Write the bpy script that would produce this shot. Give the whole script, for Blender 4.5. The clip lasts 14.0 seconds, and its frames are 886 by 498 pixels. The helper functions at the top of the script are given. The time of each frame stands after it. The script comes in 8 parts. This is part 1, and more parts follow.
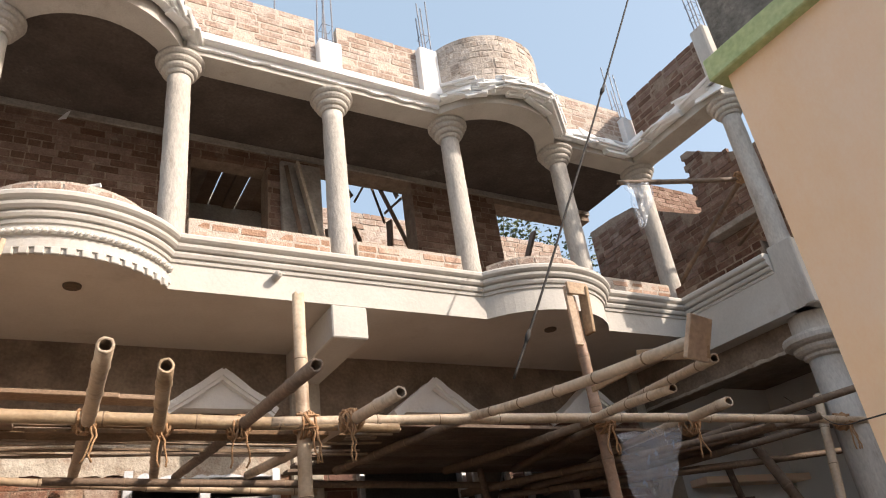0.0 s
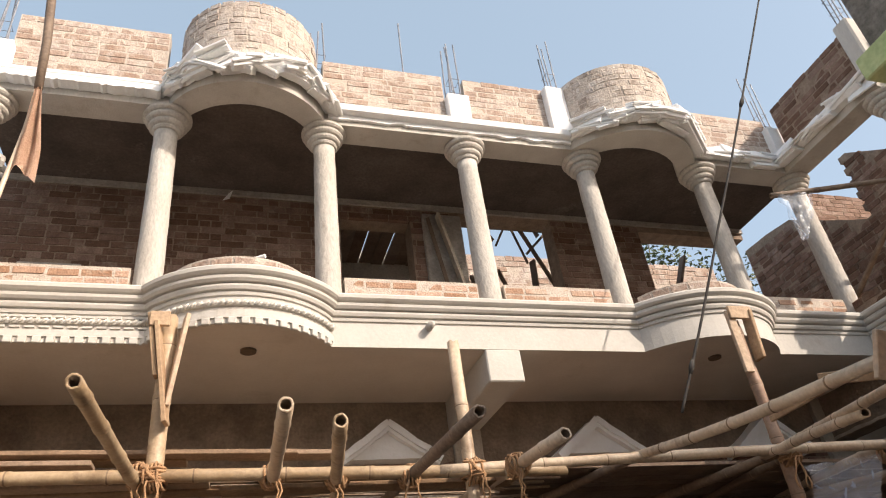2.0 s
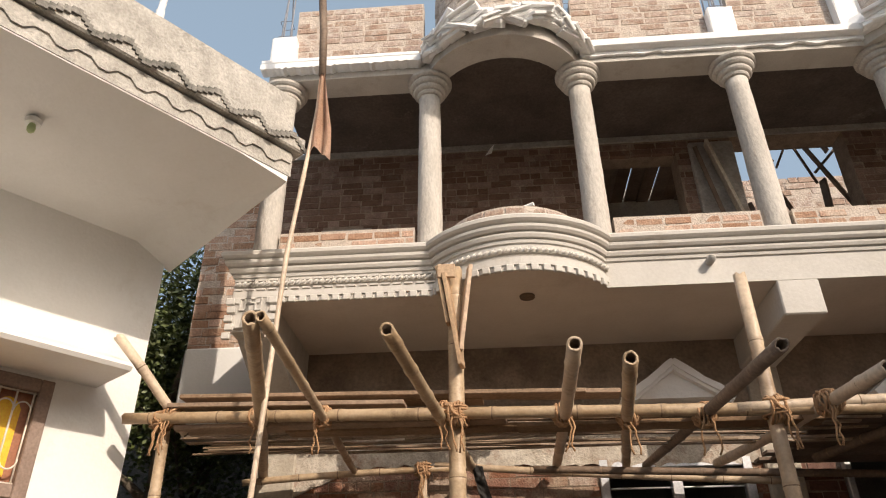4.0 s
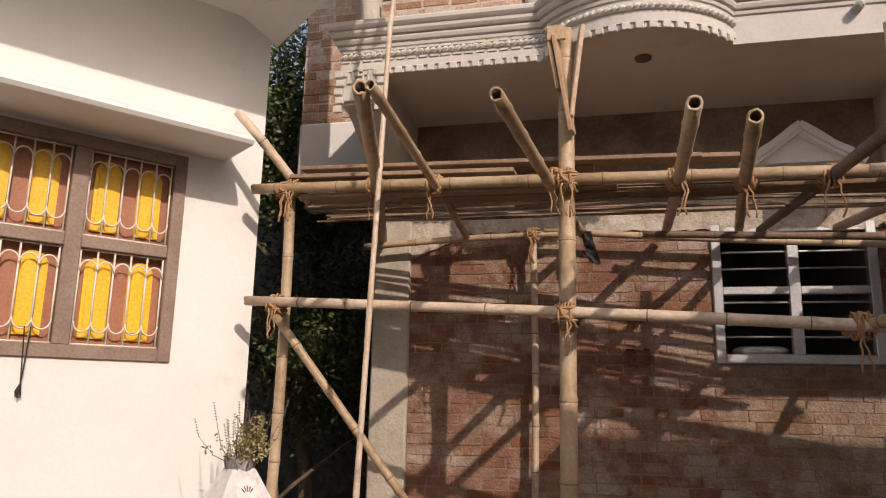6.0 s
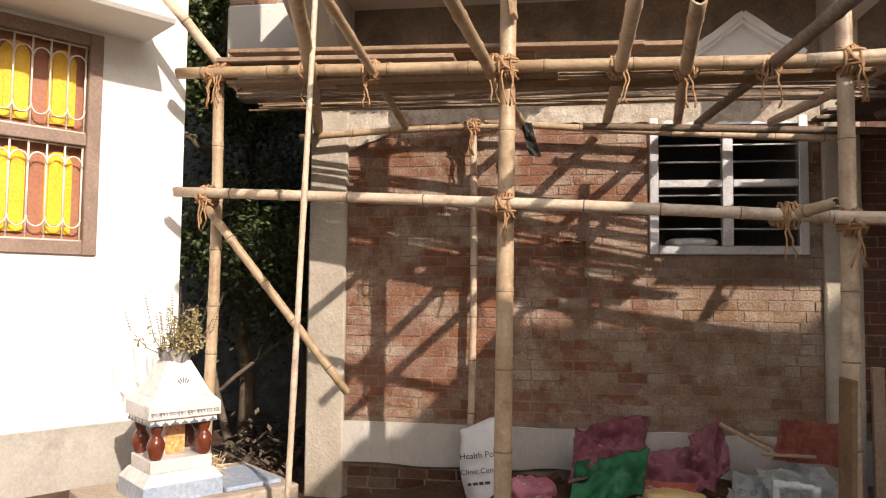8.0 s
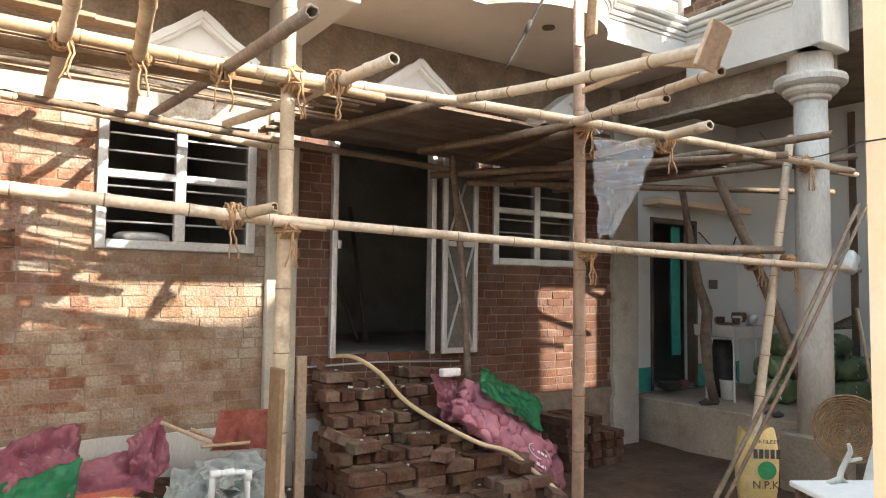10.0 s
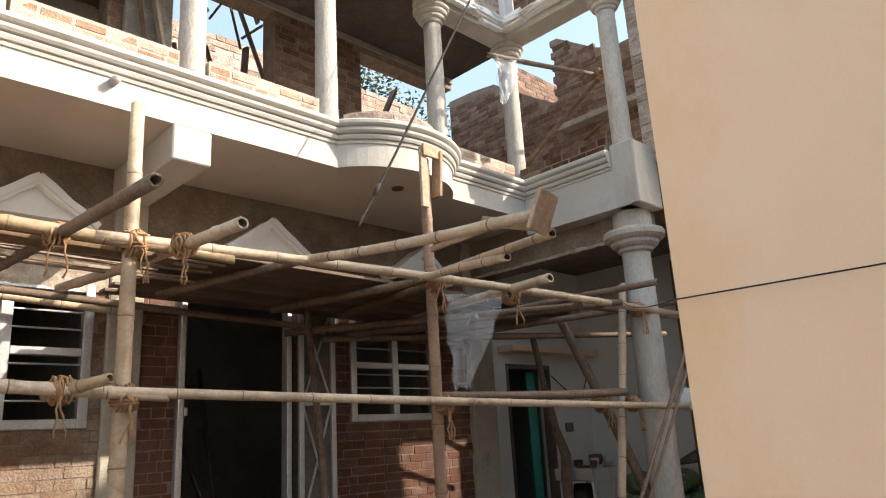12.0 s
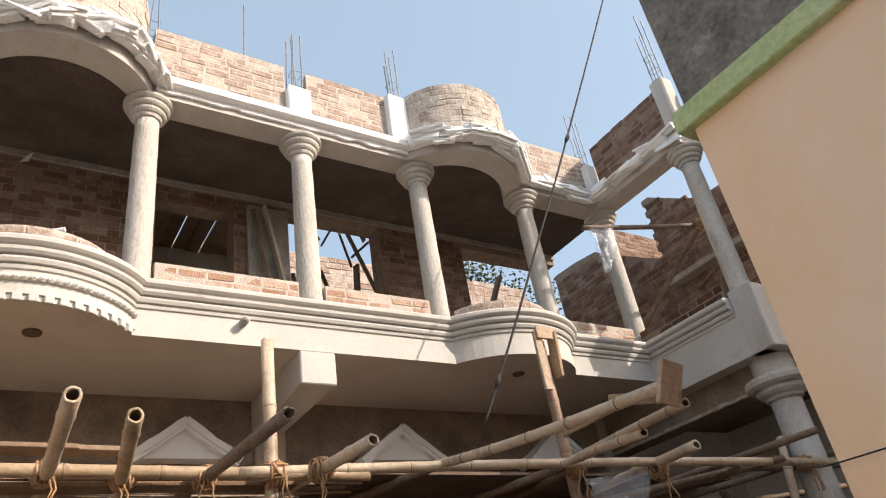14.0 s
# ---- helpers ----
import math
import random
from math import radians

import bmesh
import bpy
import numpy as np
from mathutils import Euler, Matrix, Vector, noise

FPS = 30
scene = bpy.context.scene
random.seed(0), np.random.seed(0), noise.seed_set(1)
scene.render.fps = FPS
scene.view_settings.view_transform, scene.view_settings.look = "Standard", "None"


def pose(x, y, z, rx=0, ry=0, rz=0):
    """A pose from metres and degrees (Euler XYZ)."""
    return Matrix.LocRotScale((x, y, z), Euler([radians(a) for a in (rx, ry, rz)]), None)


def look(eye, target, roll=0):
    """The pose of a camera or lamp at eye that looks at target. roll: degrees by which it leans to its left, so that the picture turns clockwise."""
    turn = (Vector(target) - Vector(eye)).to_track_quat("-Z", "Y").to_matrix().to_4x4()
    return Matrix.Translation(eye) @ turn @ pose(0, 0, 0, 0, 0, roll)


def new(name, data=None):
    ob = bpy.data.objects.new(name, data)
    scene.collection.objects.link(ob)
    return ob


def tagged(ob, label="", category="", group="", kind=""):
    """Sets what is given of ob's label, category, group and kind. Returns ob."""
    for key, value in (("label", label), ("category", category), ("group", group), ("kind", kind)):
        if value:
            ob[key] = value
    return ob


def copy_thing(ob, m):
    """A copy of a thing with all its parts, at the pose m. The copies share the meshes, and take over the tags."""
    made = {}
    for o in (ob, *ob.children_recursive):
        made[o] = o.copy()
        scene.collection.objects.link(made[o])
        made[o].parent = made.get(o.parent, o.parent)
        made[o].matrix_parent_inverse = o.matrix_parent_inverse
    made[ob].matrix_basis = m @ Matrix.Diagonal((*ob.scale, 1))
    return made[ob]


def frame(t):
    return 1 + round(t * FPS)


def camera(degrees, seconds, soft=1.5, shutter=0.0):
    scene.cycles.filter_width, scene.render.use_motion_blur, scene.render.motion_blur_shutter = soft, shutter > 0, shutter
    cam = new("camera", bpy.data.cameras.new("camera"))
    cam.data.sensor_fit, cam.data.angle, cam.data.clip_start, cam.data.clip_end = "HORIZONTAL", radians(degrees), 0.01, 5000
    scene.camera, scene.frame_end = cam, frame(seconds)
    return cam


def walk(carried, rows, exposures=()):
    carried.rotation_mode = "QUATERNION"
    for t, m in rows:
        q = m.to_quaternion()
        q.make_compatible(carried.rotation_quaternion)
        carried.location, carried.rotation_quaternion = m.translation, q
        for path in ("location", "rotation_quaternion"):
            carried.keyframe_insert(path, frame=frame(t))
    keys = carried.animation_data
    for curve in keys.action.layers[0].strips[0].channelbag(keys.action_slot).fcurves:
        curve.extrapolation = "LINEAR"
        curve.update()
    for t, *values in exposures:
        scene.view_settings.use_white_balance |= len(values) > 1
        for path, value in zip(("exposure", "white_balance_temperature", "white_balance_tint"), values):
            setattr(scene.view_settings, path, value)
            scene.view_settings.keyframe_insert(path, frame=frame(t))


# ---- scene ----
cam = camera(63.9, 14.0, 1.1)
PATH = [
    (0, (-0.697, 0.342, 1.774), (0.261, 1.836, 2.697), -8.2),
    (0.5, (-0.717, 0.327, 1.773), (0.171, 1.835, 2.742), -8.7),
    (1, (-0.737, 0.321, 1.776), (0.06, 1.866, 2.765), -8.6),
    (1.5, (-0.747, 0.316, 1.771), (-0.051, 1.882, 2.803), -8.2),
    (2, (-0.75, 0.315, 1.77), (-0.163, 1.901, 2.838), -7.8),
    (2.5, (-0.763, 0.305, 1.766), (-0.367, 1.948, 2.835), -6.1),
    (3, (-0.792, 0.308, 1.758), (-0.569, 1.997, 2.807), -4.0),
    (3.5, (-0.813, 0.305, 1.758), (-0.755, 2.015, 2.795), -2.5),
    (4, (-0.826, 0.314, 1.748), (-0.95, 2.051, 2.731), -0.7),
    (4.2, (-0.829, 0.311, 1.745), (-1.022, 2.066, 2.684), -0.0),
    (6.3, (-0.847, 0.335, 1.699), (-1.295, 2.256, 2.031), 1.1),
    (6.5, (-0.847, 0.337, 1.695), (-1.298, 2.263, 1.988), 1.1),
    (7, (-0.843, 0.36, 1.673), (-1.312, 2.299, 1.815), 1.0),
    (7.2, (-0.842, 0.381, 1.658), (-1.321, 2.32, 1.774), 0.9),
    (9.3, (-0.781, 0.429, 1.689), (-0.228, 2.347, 1.818), -0.2),
    (9.5, (-0.774, 0.437, 1.69), (-0.07, 2.305, 1.812), -0.2),
    (10, (-0.746, 0.475, 1.685), (0.354, 2.141, 1.804), 0.7),
    (10.5, (-0.726, 0.471, 1.695), (0.595, 1.964, 1.855), 0.8),
    (11, (-0.731, 0.464, 1.71), (0.69, 1.842, 1.995), 0.4),
    (11.5, (-0.728, 0.445, 1.715), (0.721, 1.782, 2.048), -0.5),
    (12, (-0.732, 0.427, 1.734), (0.634, 1.792, 2.255), -3.3),
    (12.5, (-0.731, 0.401, 1.756), (0.603, 1.725, 2.439), -6.1),
    (13, (-0.727, 0.378, 1.755), (0.532, 1.681, 2.601), -9.6),
    (13.5, (-0.737, 0.364, 1.772), (0.431, 1.673, 2.733), -10.7),
    (14, (-0.763, 0.345, 1.783), (0.269, 1.727, 2.795), -10.1),
]
EXPOSURES = [
    (0.0, 0.56, 6500, 13), (1.0, 0.62, 6550, 13), (2.0, 0.46, 6650, 13), (3.0, 0.30, 6700, 12), (4.0, 0.10, 6650, 12), (4.2, 0.05, 6650, 12), (6.3, -0.25, 6650, 18), (7.2, -0.15, 6650, 18),
    (9.3, 1.80, 6400, 4), (9.5, 1.90, 6400, 4), (10.0, 2.12, 6300, 4), (10.5, 2.0, 6150, 6), (11.0, 1.55, 6200, 6), (11.5, 1.3, 6300, 6), (12.0, 0.98, 6450, 8), (12.5, 0.80, 6550, 9), (13.0, 0.80, 6500, 11), (13.5, 0.57, 6450, 13), (14.0, 0.5, 6500, 12),
]
walk(cam, [(t, look(eye, target, roll)) for t, eye, target, roll in PATH], EXPOSURES)
# ---- body ----
# ---------------------------------------------------------------- light
SUN_TO = Vector((0.79, -1.0, 0.79)).normalized()
world = bpy.data.worlds.new("sky")
scene.world = world
world.use_nodes = True
wn = world.node_tree.nodes
sky = wn.new("ShaderNodeTexSky")
sky.sky_type = 'NISHITA'
sky.sun_disc = False
sky.sun_elevation = math.asin(SUN_TO.z)
sky.sun_rotation = math.atan2(SUN_TO.x, SUN_TO.y)
sky.dust_density = 5.0
sky.air_density = 0.9
sky.ozone_density = 0.7
haze = wn.new("ShaderNodeMixRGB")      # thin pale winter haze over the whole sky
haze.inputs[0].default_value = 0.5
haze.inputs[2].default_value = (2.35, 3.05, 3.5, 1)
world.node_tree.links.new(sky.outputs[0], haze.inputs[1])
wn["Background"].inputs[1].default_value = 0.20
world.node_tree.links.new(haze.outputs[0], wn["Background"].inputs[0])
sun = new("sun", bpy.data.lights.new("sun", 'SUN'))
sun.data.energy = 3.8
sun.data.angle = radians(0.6)
sun.data.color = (1.0, 0.885, 0.75)
sun.matrix_world = look(SUN_TO * 40, (0, 0, 0))


# ---------------------------------------------------------------- materials
def surf(name, c1, c2, scale=3.0, rough=0.85, bump=0.3, fine=60.0, metal=0.0, c3=None, c3_scale=1.1, c3_from=0.56, vary=0.0, stretch=(1, 1, 1), grain=0.4):
    """A weathered surface: two tones at a large and a small scale, a stain tone, fine relief."""
    m = bpy.data.materials.new(name)
    m.use_nodes = True
    nt = m.node_tree
    n, l = nt.nodes, nt.links
    bsdf = n["Principled BSDF"]
    bsdf.inputs["Roughness"].default_value = rough
    bsdf.inputs["Metallic"].default_value = metal
    tc = n.new("ShaderNodeNewGeometry")
    mp = n.new("ShaderNodeMapping")
    mp.inputs["Scale"].default_value = stretch
    l.new(tc.outputs["Position"], mp.inputs[0])
    big = n.new("ShaderNodeTexNoise")
    big.inputs["Scale"].default_value = scale
    big.inputs["Detail"].default_value = 6
    big.inputs["Roughness"].default_value = 0.65
    l.new(mp.outputs[0], big.inputs["Vector"])
    ramp = n.new("ShaderNodeValToRGB")
    ramp.color_ramp.elements[0].position = 0.35
    ramp.color_ramp.elements[1].position = 0.68
    ramp.color_ramp.elements[0].color = (*c1, 1)
    ramp.color_ramp.elements[1].color = (*c2, 1)
    l.new(big.outputs["Fac"], ramp.inputs[0])
    col = ramp.outputs[0]
    if c3:
        st = n.new("ShaderNodeTexNoise")
        st.inputs["Scale"].default_value = c3_scale
        st.inputs["Detail"].default_value = 8
        st.inputs["Roughness"].default_value = 0.7
        l.new(mp.outputs[0], st.inputs["Vector"])
        r2 = n.new("ShaderNodeValToRGB")
        r2.color_ramp.elements[0].position = c3_from
        r2.color_ramp.elements[1].position = c3_from + 0.14
        r2.color_ramp.elements[0].color = (0, 0, 0, 1)
        r2.color_ramp.elements[1].color = (0.8, 0.8, 0.8, 1)
        l.new(st.outputs["Fac"], r2.inputs[0])
        mx = n.new("ShaderNodeMixRGB")
        l.new(r2.outputs[0], mx.inputs[0])
        l.new(col, mx.inputs[1])
        mx.inputs[2].default_value = (*c3, 1)
        col = mx.outputs[0]
    small = n.new("ShaderNodeTexNoise")
    small.inputs["Scale"].default_value = fine
    small.inputs["Detail"].default_value = 4
    l.new(mp.outputs[0], small.inputs["Vector"])
    gr = n.new("ShaderNodeMixRGB")
    gr.blend_type = 'OVERLAY'
    gr.inputs[0].default_value = grain
    l.new(col, gr.inputs[1])
    l.new(small.outputs["Fac"], gr.inputs[2])
    col = gr.outputs[0]
    if vary:
        oi = n.new("ShaderNodeObjectInfo")
        ge = n.new("ShaderNodeNewGeometry")
        ad = n.new("ShaderNodeMath")
        ad.operation = 'ADD'
        l.new(oi.outputs["Random"], ad.inputs[0])
        l.new(ge.outputs["Random Per Island"], ad.inputs[1])
        fr = n.new("ShaderNodeMath")
        fr.operation = 'FRACT'
        l.new(ad.outputs[0], fr.inputs[0])
        mr = n.new("ShaderNodeMapRange")
        mr.inputs[3].default_value = 1 - vary
        mr.inputs[4].default_value = 1 + vary * 0.6
        l.new(fr.outputs[0], mr.inputs[0])
        hs = n.new("ShaderNodeHueSaturation")
        l.new(mr.outputs[0], hs.inputs["Value"])
        mr2 = n.new("ShaderNodeMapRange")
        mr2.inputs[3].default_value = 1.15
        mr2.inputs[4].default_value = 0.8
        l.new(fr.outputs[0], mr2.inputs[0])
        l.new(mr2.outputs[0], hs.inputs["Saturation"])
        l.new(col, hs.inputs["Color"])
        col = hs.outputs[0]
    l.new(col, bsdf.inputs["Base Color"])
    if bump:
        ad2 = n.new("ShaderNodeMath")
        ad2.operation = 'ADD'
        l.new(small.outputs["Fac"], ad2.inputs[0])
        l.new(big.outputs["Fac"], ad2.inputs[1])
        b = n.new("ShaderNodeBump")
        b.inputs["Strength"].default_value = bump
        b.inputs["Distance"].default_value = 0.012
        l.new(ad2.outputs[0], b.inputs["Height"])
        l.new(b.outputs[0], bsdf.inputs["Normal"])
    return m


M_BRICK = surf("ground_floor_brick", (0.185, 0.078, 0.045), (0.275, 0.135, 0.082), 5, 0.9, 0.8, 55, c3=(0.40, 0.315, 0.235), c3_scale=2.6, c3_from=0.47, vary=0.16, grain=0.5)
# Less dusty red brick, with the shade under the deck darkened into it.
M_BRICK_SHADED = surf("shaded_red_brick", (0.100, 0.038, 0.021), (0.17, 0.072, 0.041), 5, 0.75, 0.8, 55, c3=(0.22, 0.135, 0.085), c3_scale=3.2, c3_from=0.58, vary=0.16, grain=0.5)
M_BRICK_OR = surf("balcony_brick", (0.36, 0.21, 0.14), (0.46, 0.30, 0.21), 9, 0.9, 0.7, 60, c3=(0.52, 0.43, 0.34), c3_scale=5, c3_from=0.50, vary=0.28, grain=0.6)
M_BRICK_GREY = surf("mortar_washed_brick", (0.34, 0.275, 0.23), (0.43, 0.365, 0.315), 9, 0.95, 0.9, 45, c3=(0.52, 0.465, 0.41), c3_scale=9, c3_from=0.42, vary=0.2, grain=0.55)
M_BRICK_PALE = surf("parapet_brick", (0.30, 0.205, 0.16), (0.42, 0.32, 0.255), 8, 0.95, 0.9, 50, c3=(0.50, 0.435, 0.375), c3_scale=7, c3_from=0.46, vary=0.13, grain=0.5)
# Brick for walls turned from the sun, their shade mixed into the colour.
M_BRICK_UNLIT = surf("unlit_upper_brick", (0.15, 0.082, 0.054), (0.235, 0.14, 0.098), 8, 0.9, 0.7, 60, c3=(0.29, 0.23, 0.18), c3_scale=5, c3_from=0.54, vary=0.4, grain=0.5)
M_BRICK_RED = surf("loose_brick", (0.085, 0.032, 0.016), (0.15, 0.062, 0.033), 7, 0.9, 0.8, 45, c3=(0.15, 0.10, 0.062), c3_scale=3.5, c3_from=0.46, vary=0.4, grain=0.45)
M_MORTAR = surf("mortar", (0.20, 0.14, 0.10), (0.31, 0.235, 0.175), 10, 0.95, 0.7, 90)
M_MORTAR_PALE = surf("pale_mortar", (0.44, 0.37, 0.31), (0.54, 0.47, 0.405), 12, 0.95, 0.8, 70)
M_PLASTER = surf("grey_plaster", (0.46, 0.43, 0.39), (0.54, 0.51, 0.465), 2.4, 0.9, 0.3, 45, c3=(0.40, 0.35, 0.30), c3_scale=2.6, c3_from=0.55, grain=0.14, stretch=(1.6, 1.6, 0.45))
M_COLUMN = surf("hand_floated_cement", (0.43, 0.395, 0.35), (0.54, 0.505, 0.46), 3.2, 0.9, 0.55, 35, c3=(0.33, 0.285, 0.24), c3_scale=4.5, c3_from=0.57, grain=0.3, stretch=(1.5, 1.5, 0.6))
M_PLASTER_SMOOTH = surf("fascia_plaster", (0.50, 0.472, 0.43), (0.57, 0.542, 0.50), 1.8, 0.85, 0.15, 45, c3=(0.42, 0.37, 0.315), c3_scale=2.4, c3_from=0.58, grain=0.12)
M_SOFFIT = surf("soffit_plaster", (0.57, 0.51, 0.445), (0.66, 0.60, 0.53), 1.3, 0.9, 0.12, 40, c3=(0.47, 0.405, 0.34), c3_scale=1.0, c3_from=0.54, grain=0.1)
M_ROUGH = surf("rough_cement", (0.27, 0.24, 0.21), (0.40, 0.365, 0.325), 4, 0.95, 0.8, 40, c3=(0.22, 0.175, 0.14), c3_scale=2.5, c3_from=0.54)
# Dark brown render; also holds shade painted onto porch ceiling and wing wall.
M_ROUGH_DARK = surf("dark_brown_render", (0.185, 0.137, 0.10), (0.31, 0.24, 0.18), 4, 0.95, 0.9, 35, c3=(0.14, 0.10, 0.075), c3_scale=1.6, c3_from=0.55)
M_YARD_BOUNCE = surf("pale_bounce_yard", (0.44, 0.365, 0.285), (0.53, 0.45, 0.36), 2, 0.95, 0.5, 40, c3=(0.34, 0.27, 0.20), c3_scale=3, c3_from=0.56)
M_PUTTY = surf("white_putty", (0.80, 0.79, 0.78), (0.86, 0.86, 0.85), 5, 0.8, 0.3, 50, c3=(0.66, 0.63, 0.60), c3_scale=6, c3_from=0.66)
M_LIME = surf("fresh_lime_plaster", (0.86, 0.85, 0.83), (0.91, 0.905, 0.89), 8, 0.9, 0.35, 45, grain=0.1)
M_WHITE = surf("limewash_white", (0.74, 0.725, 0.69), (0.80, 0.785, 0.755), 1.2, 0.85, 0.2, 40, c3=(0.66, 0.625, 0.575), c3_scale=1.5, c3_from=0.60, grain=0.12)
M_PEACH = surf("peach_paint", (0.90, 0.665, 0.475), (0.92, 0.71, 0.53), 0.9, 0.75, 0.06, 140, c3=(0.88, 0.60, 0.36), c3_scale=0.8, c3_from=0.48, grain=0.1, stretch=(1, 1, 0.6))
M_GREEN_BAND = surf("pale_green_paint", (0.45, 0.55, 0.27), (0.52, 0.60, 0.34), 4, 0.8, 0.2, 40, c3=(0.35, 0.38, 0.25), c3_scale=7, c3_from=0.6)
M_MOSS = surf("blackened_concrete", (0.12, 0.115, 0.10), (0.30, 0.28, 0.25), 5, 0.95, 0.5, 40, c3=(0.50, 0.46, 0.40), c3_scale=4, c3_from=0.58)
M_OLDCONC = surf("weathered_concrete", (0.33, 0.31, 0.275), (0.52, 0.49, 0.445), 5, 0.95, 0.8, 50, c3=(0.20, 0.185, 0.155), c3_scale=3.5, c3_from=0.56)
M_SOIL = surf("damp_soil", (0.058, 0.030, 0.017), (0.12, 0.070, 0.041), 3, 0.95, 0.9, 25, c3=(0.17, 0.12, 0.08), c3_scale=4, c3_from=0.58)
M_DUST = surf("cement_apron", (0.34, 0.275, 0.21), (0.44, 0.365, 0.285), 2, 0.95, 0.4, 40, c3=(0.27, 0.205, 0.15), c3_scale=3, c3_from=0.56)
M_BEIGE_PALE = surf("pale_smeared_cement", (0.36, 0.30, 0.235), (0.58, 0.525, 0.445), 7, 0.95, 0.8, 45, c3=(0.27, 0.16, 0.105), c3_scale=5, c3_from=0.53, grain=0.3)
M_BEIGE = surf("beige_render", (0.40, 0.35, 0.28), (0.52, 0.465, 0.385), 3, 0.95, 0.5, 40, c3=(0.31, 0.25, 0.19), c3_scale=2.4, c3_from=0.56, grain=0.2)
M_BAMBOO = surf("bamboo", (0.43, 0.305, 0.19), (0.60, 0.465, 0.325), 3.5, 0.5, 0.25, 40, c3=(0.22, 0.145, 0.09), c3_scale=4.2, c3_from=0.54, vary=0.25, grain=0.3)
M_BAMBOO_RED = surf("reddish_bamboo", (0.25, 0.135, 0.075), (0.38, 0.235, 0.145), 3.5, 0.55, 0.25, 40, c3=(0.15, 0.085, 0.05), c3_scale=4.2, c3_from=0.54, vary=0.2, grain=0.3)
M_BAMBOO_NODE = surf("bamboo_node", (0.16, 0.105, 0.065), (0.26, 0.18, 0.115), 12, 0.8, 0.4, 60)
# Old dark bamboo, used as well for poles coloured by the deck's shade.
M_BAMBOO_DARK = surf("old_shaded_bamboo", (0.13, 0.085, 0.055), (0.22, 0.15, 0.10), 5, 0.7, 0.25, 40, c3=(0.34, 0.25, 0.17), c3_scale=6, c3_from=0.62, vary=0.2)
# Dark lining: the shade inside hollow ends and lamp holes, given as colour.
M_HOLLOW = surf("hollow_shade", (0.10, 0.07, 0.05), (0.16, 0.11, 0.07), 20, 0.9, 0.2, 60)
M_ROPE = surf("jute_rope", (0.36, 0.20, 0.10), (0.46, 0.28, 0.15), 30, 0.95, 0.6, 200)
M_WOOD = surf("raw_timber", (0.40, 0.27, 0.17), (0.54, 0.39, 0.26), 3, 0.85, 0.35, 40, c3=(0.30, 0.20, 0.13), c3_scale=5, c3_from=0.6, stretch=(1, 1, 1), vary=0.2)
M_WOOD_DARK = surf("dark_timber", (0.12, 0.08, 0.055), (0.20, 0.14, 0.10), 4, 0.85, 0.35, 40, vary=0.2)
M_MAT = surf("bamboo_slats", (0.22, 0.15, 0.095), (0.40, 0.29, 0.19), 6, 0.75, 0.3, 60, vary=0.45)
# Dusty brick, paled further to take in a veil of lens glare.
M_BRICK_DUST_VEIL = surf("dusty_veiled_brick", (0.215, 0.125, 0.078), (0.30, 0.195, 0.13), 5, 0.95, 0.8, 55, c3=(0.38, 0.30, 0.225), c3_scale=3.0, c3_from=0.46, vary=0.16, grain=0.5)
M_PLANK = surf("weathered_brown_plank", (0.21, 0.135, 0.08), (0.34, 0.225, 0.14), 3, 0.85, 0.4, 40, c3=(0.50, 0.42, 0.33), c3_scale=9, c3_from=0.64, vary=0.25)
M_DADO = surf("grey_cement_dado", (0.36, 0.335, 0.295), (0.45, 0.42, 0.375), 2.5, 0.95, 0.4, 45, c3=(0.27, 0.24, 0.205), c3_scale=3, c3_from=0.56, grain=0.2)
M_BOARD = surf("cement_dusted_board", (0.42, 0.35, 0.27), (0.56, 0.49, 0.40), 3, 0.9, 0.4, 40, c3=(0.33, 0.25, 0.18), c3_scale=4, c3_from=0.58, vary=0.15)
M_STEEL = surf("galvanised_steel", (0.52, 0.52, 0.53), (0.62, 0.62, 0.63), 6, 0.42, 0.08, 60, metal=0.6, c3=(0.40, 0.38, 0.36), c3_scale=8, c3_from=0.64)
M_REBAR = surf("rebar_steel", (0.20, 0.22, 0.25), (0.30, 0.30, 0.32), 30, 0.6, 0.5, 150, metal=0.7)
# Near-black concrete: the recess's shade is put into the ceiling colour.
M_CEIL = surf("shaded_ceiling_concrete", (0.065, 0.05, 0.042), (0.12, 0.095, 0.08), 2, 0.95, 0.5, 40, c3=(0.18, 0.15, 0.125), c3_scale=2.5, c3_from=0.6)
M_DARK = surf("room_plaster", (0.33, 0.31, 0.27), (0.44, 0.415, 0.365), 2, 0.95, 0.3, 40, c3=(0.24, 0.21, 0.175), c3_scale=1.5, c3_from=0.55)
M_SHEET = surf("dull_sheet_metal", (0.11, 0.10, 0.085), (0.17, 0.155, 0.13), 5, 0.6, 0.2, 40)
M_TRUNK = surf("crooked_raw_trunk", (0.13, 0.09, 0.065), (0.23, 0.165, 0.12), 9, 0.95, 0.9, 50, c3=(0.32, 0.26, 0.21), c3_scale=7, c3_from=0.58)
M_TEAL = surf("teal_paint", (0.05, 0.32, 0.25), (0.08, 0.40, 0.31), 3, 0.6, 0.15, 40, c3=(0.18, 0.30, 0.25), c3_scale=5, c3_from=0.64)
M_FRAME_BROWN = surf("brown_paint", (0.22, 0.15, 0.115), (0.29, 0.21, 0.165), 5, 0.6, 0.2, 60, c3=(0.46, 0.38, 0.32), c3_scale=10, c3_from=0.66)
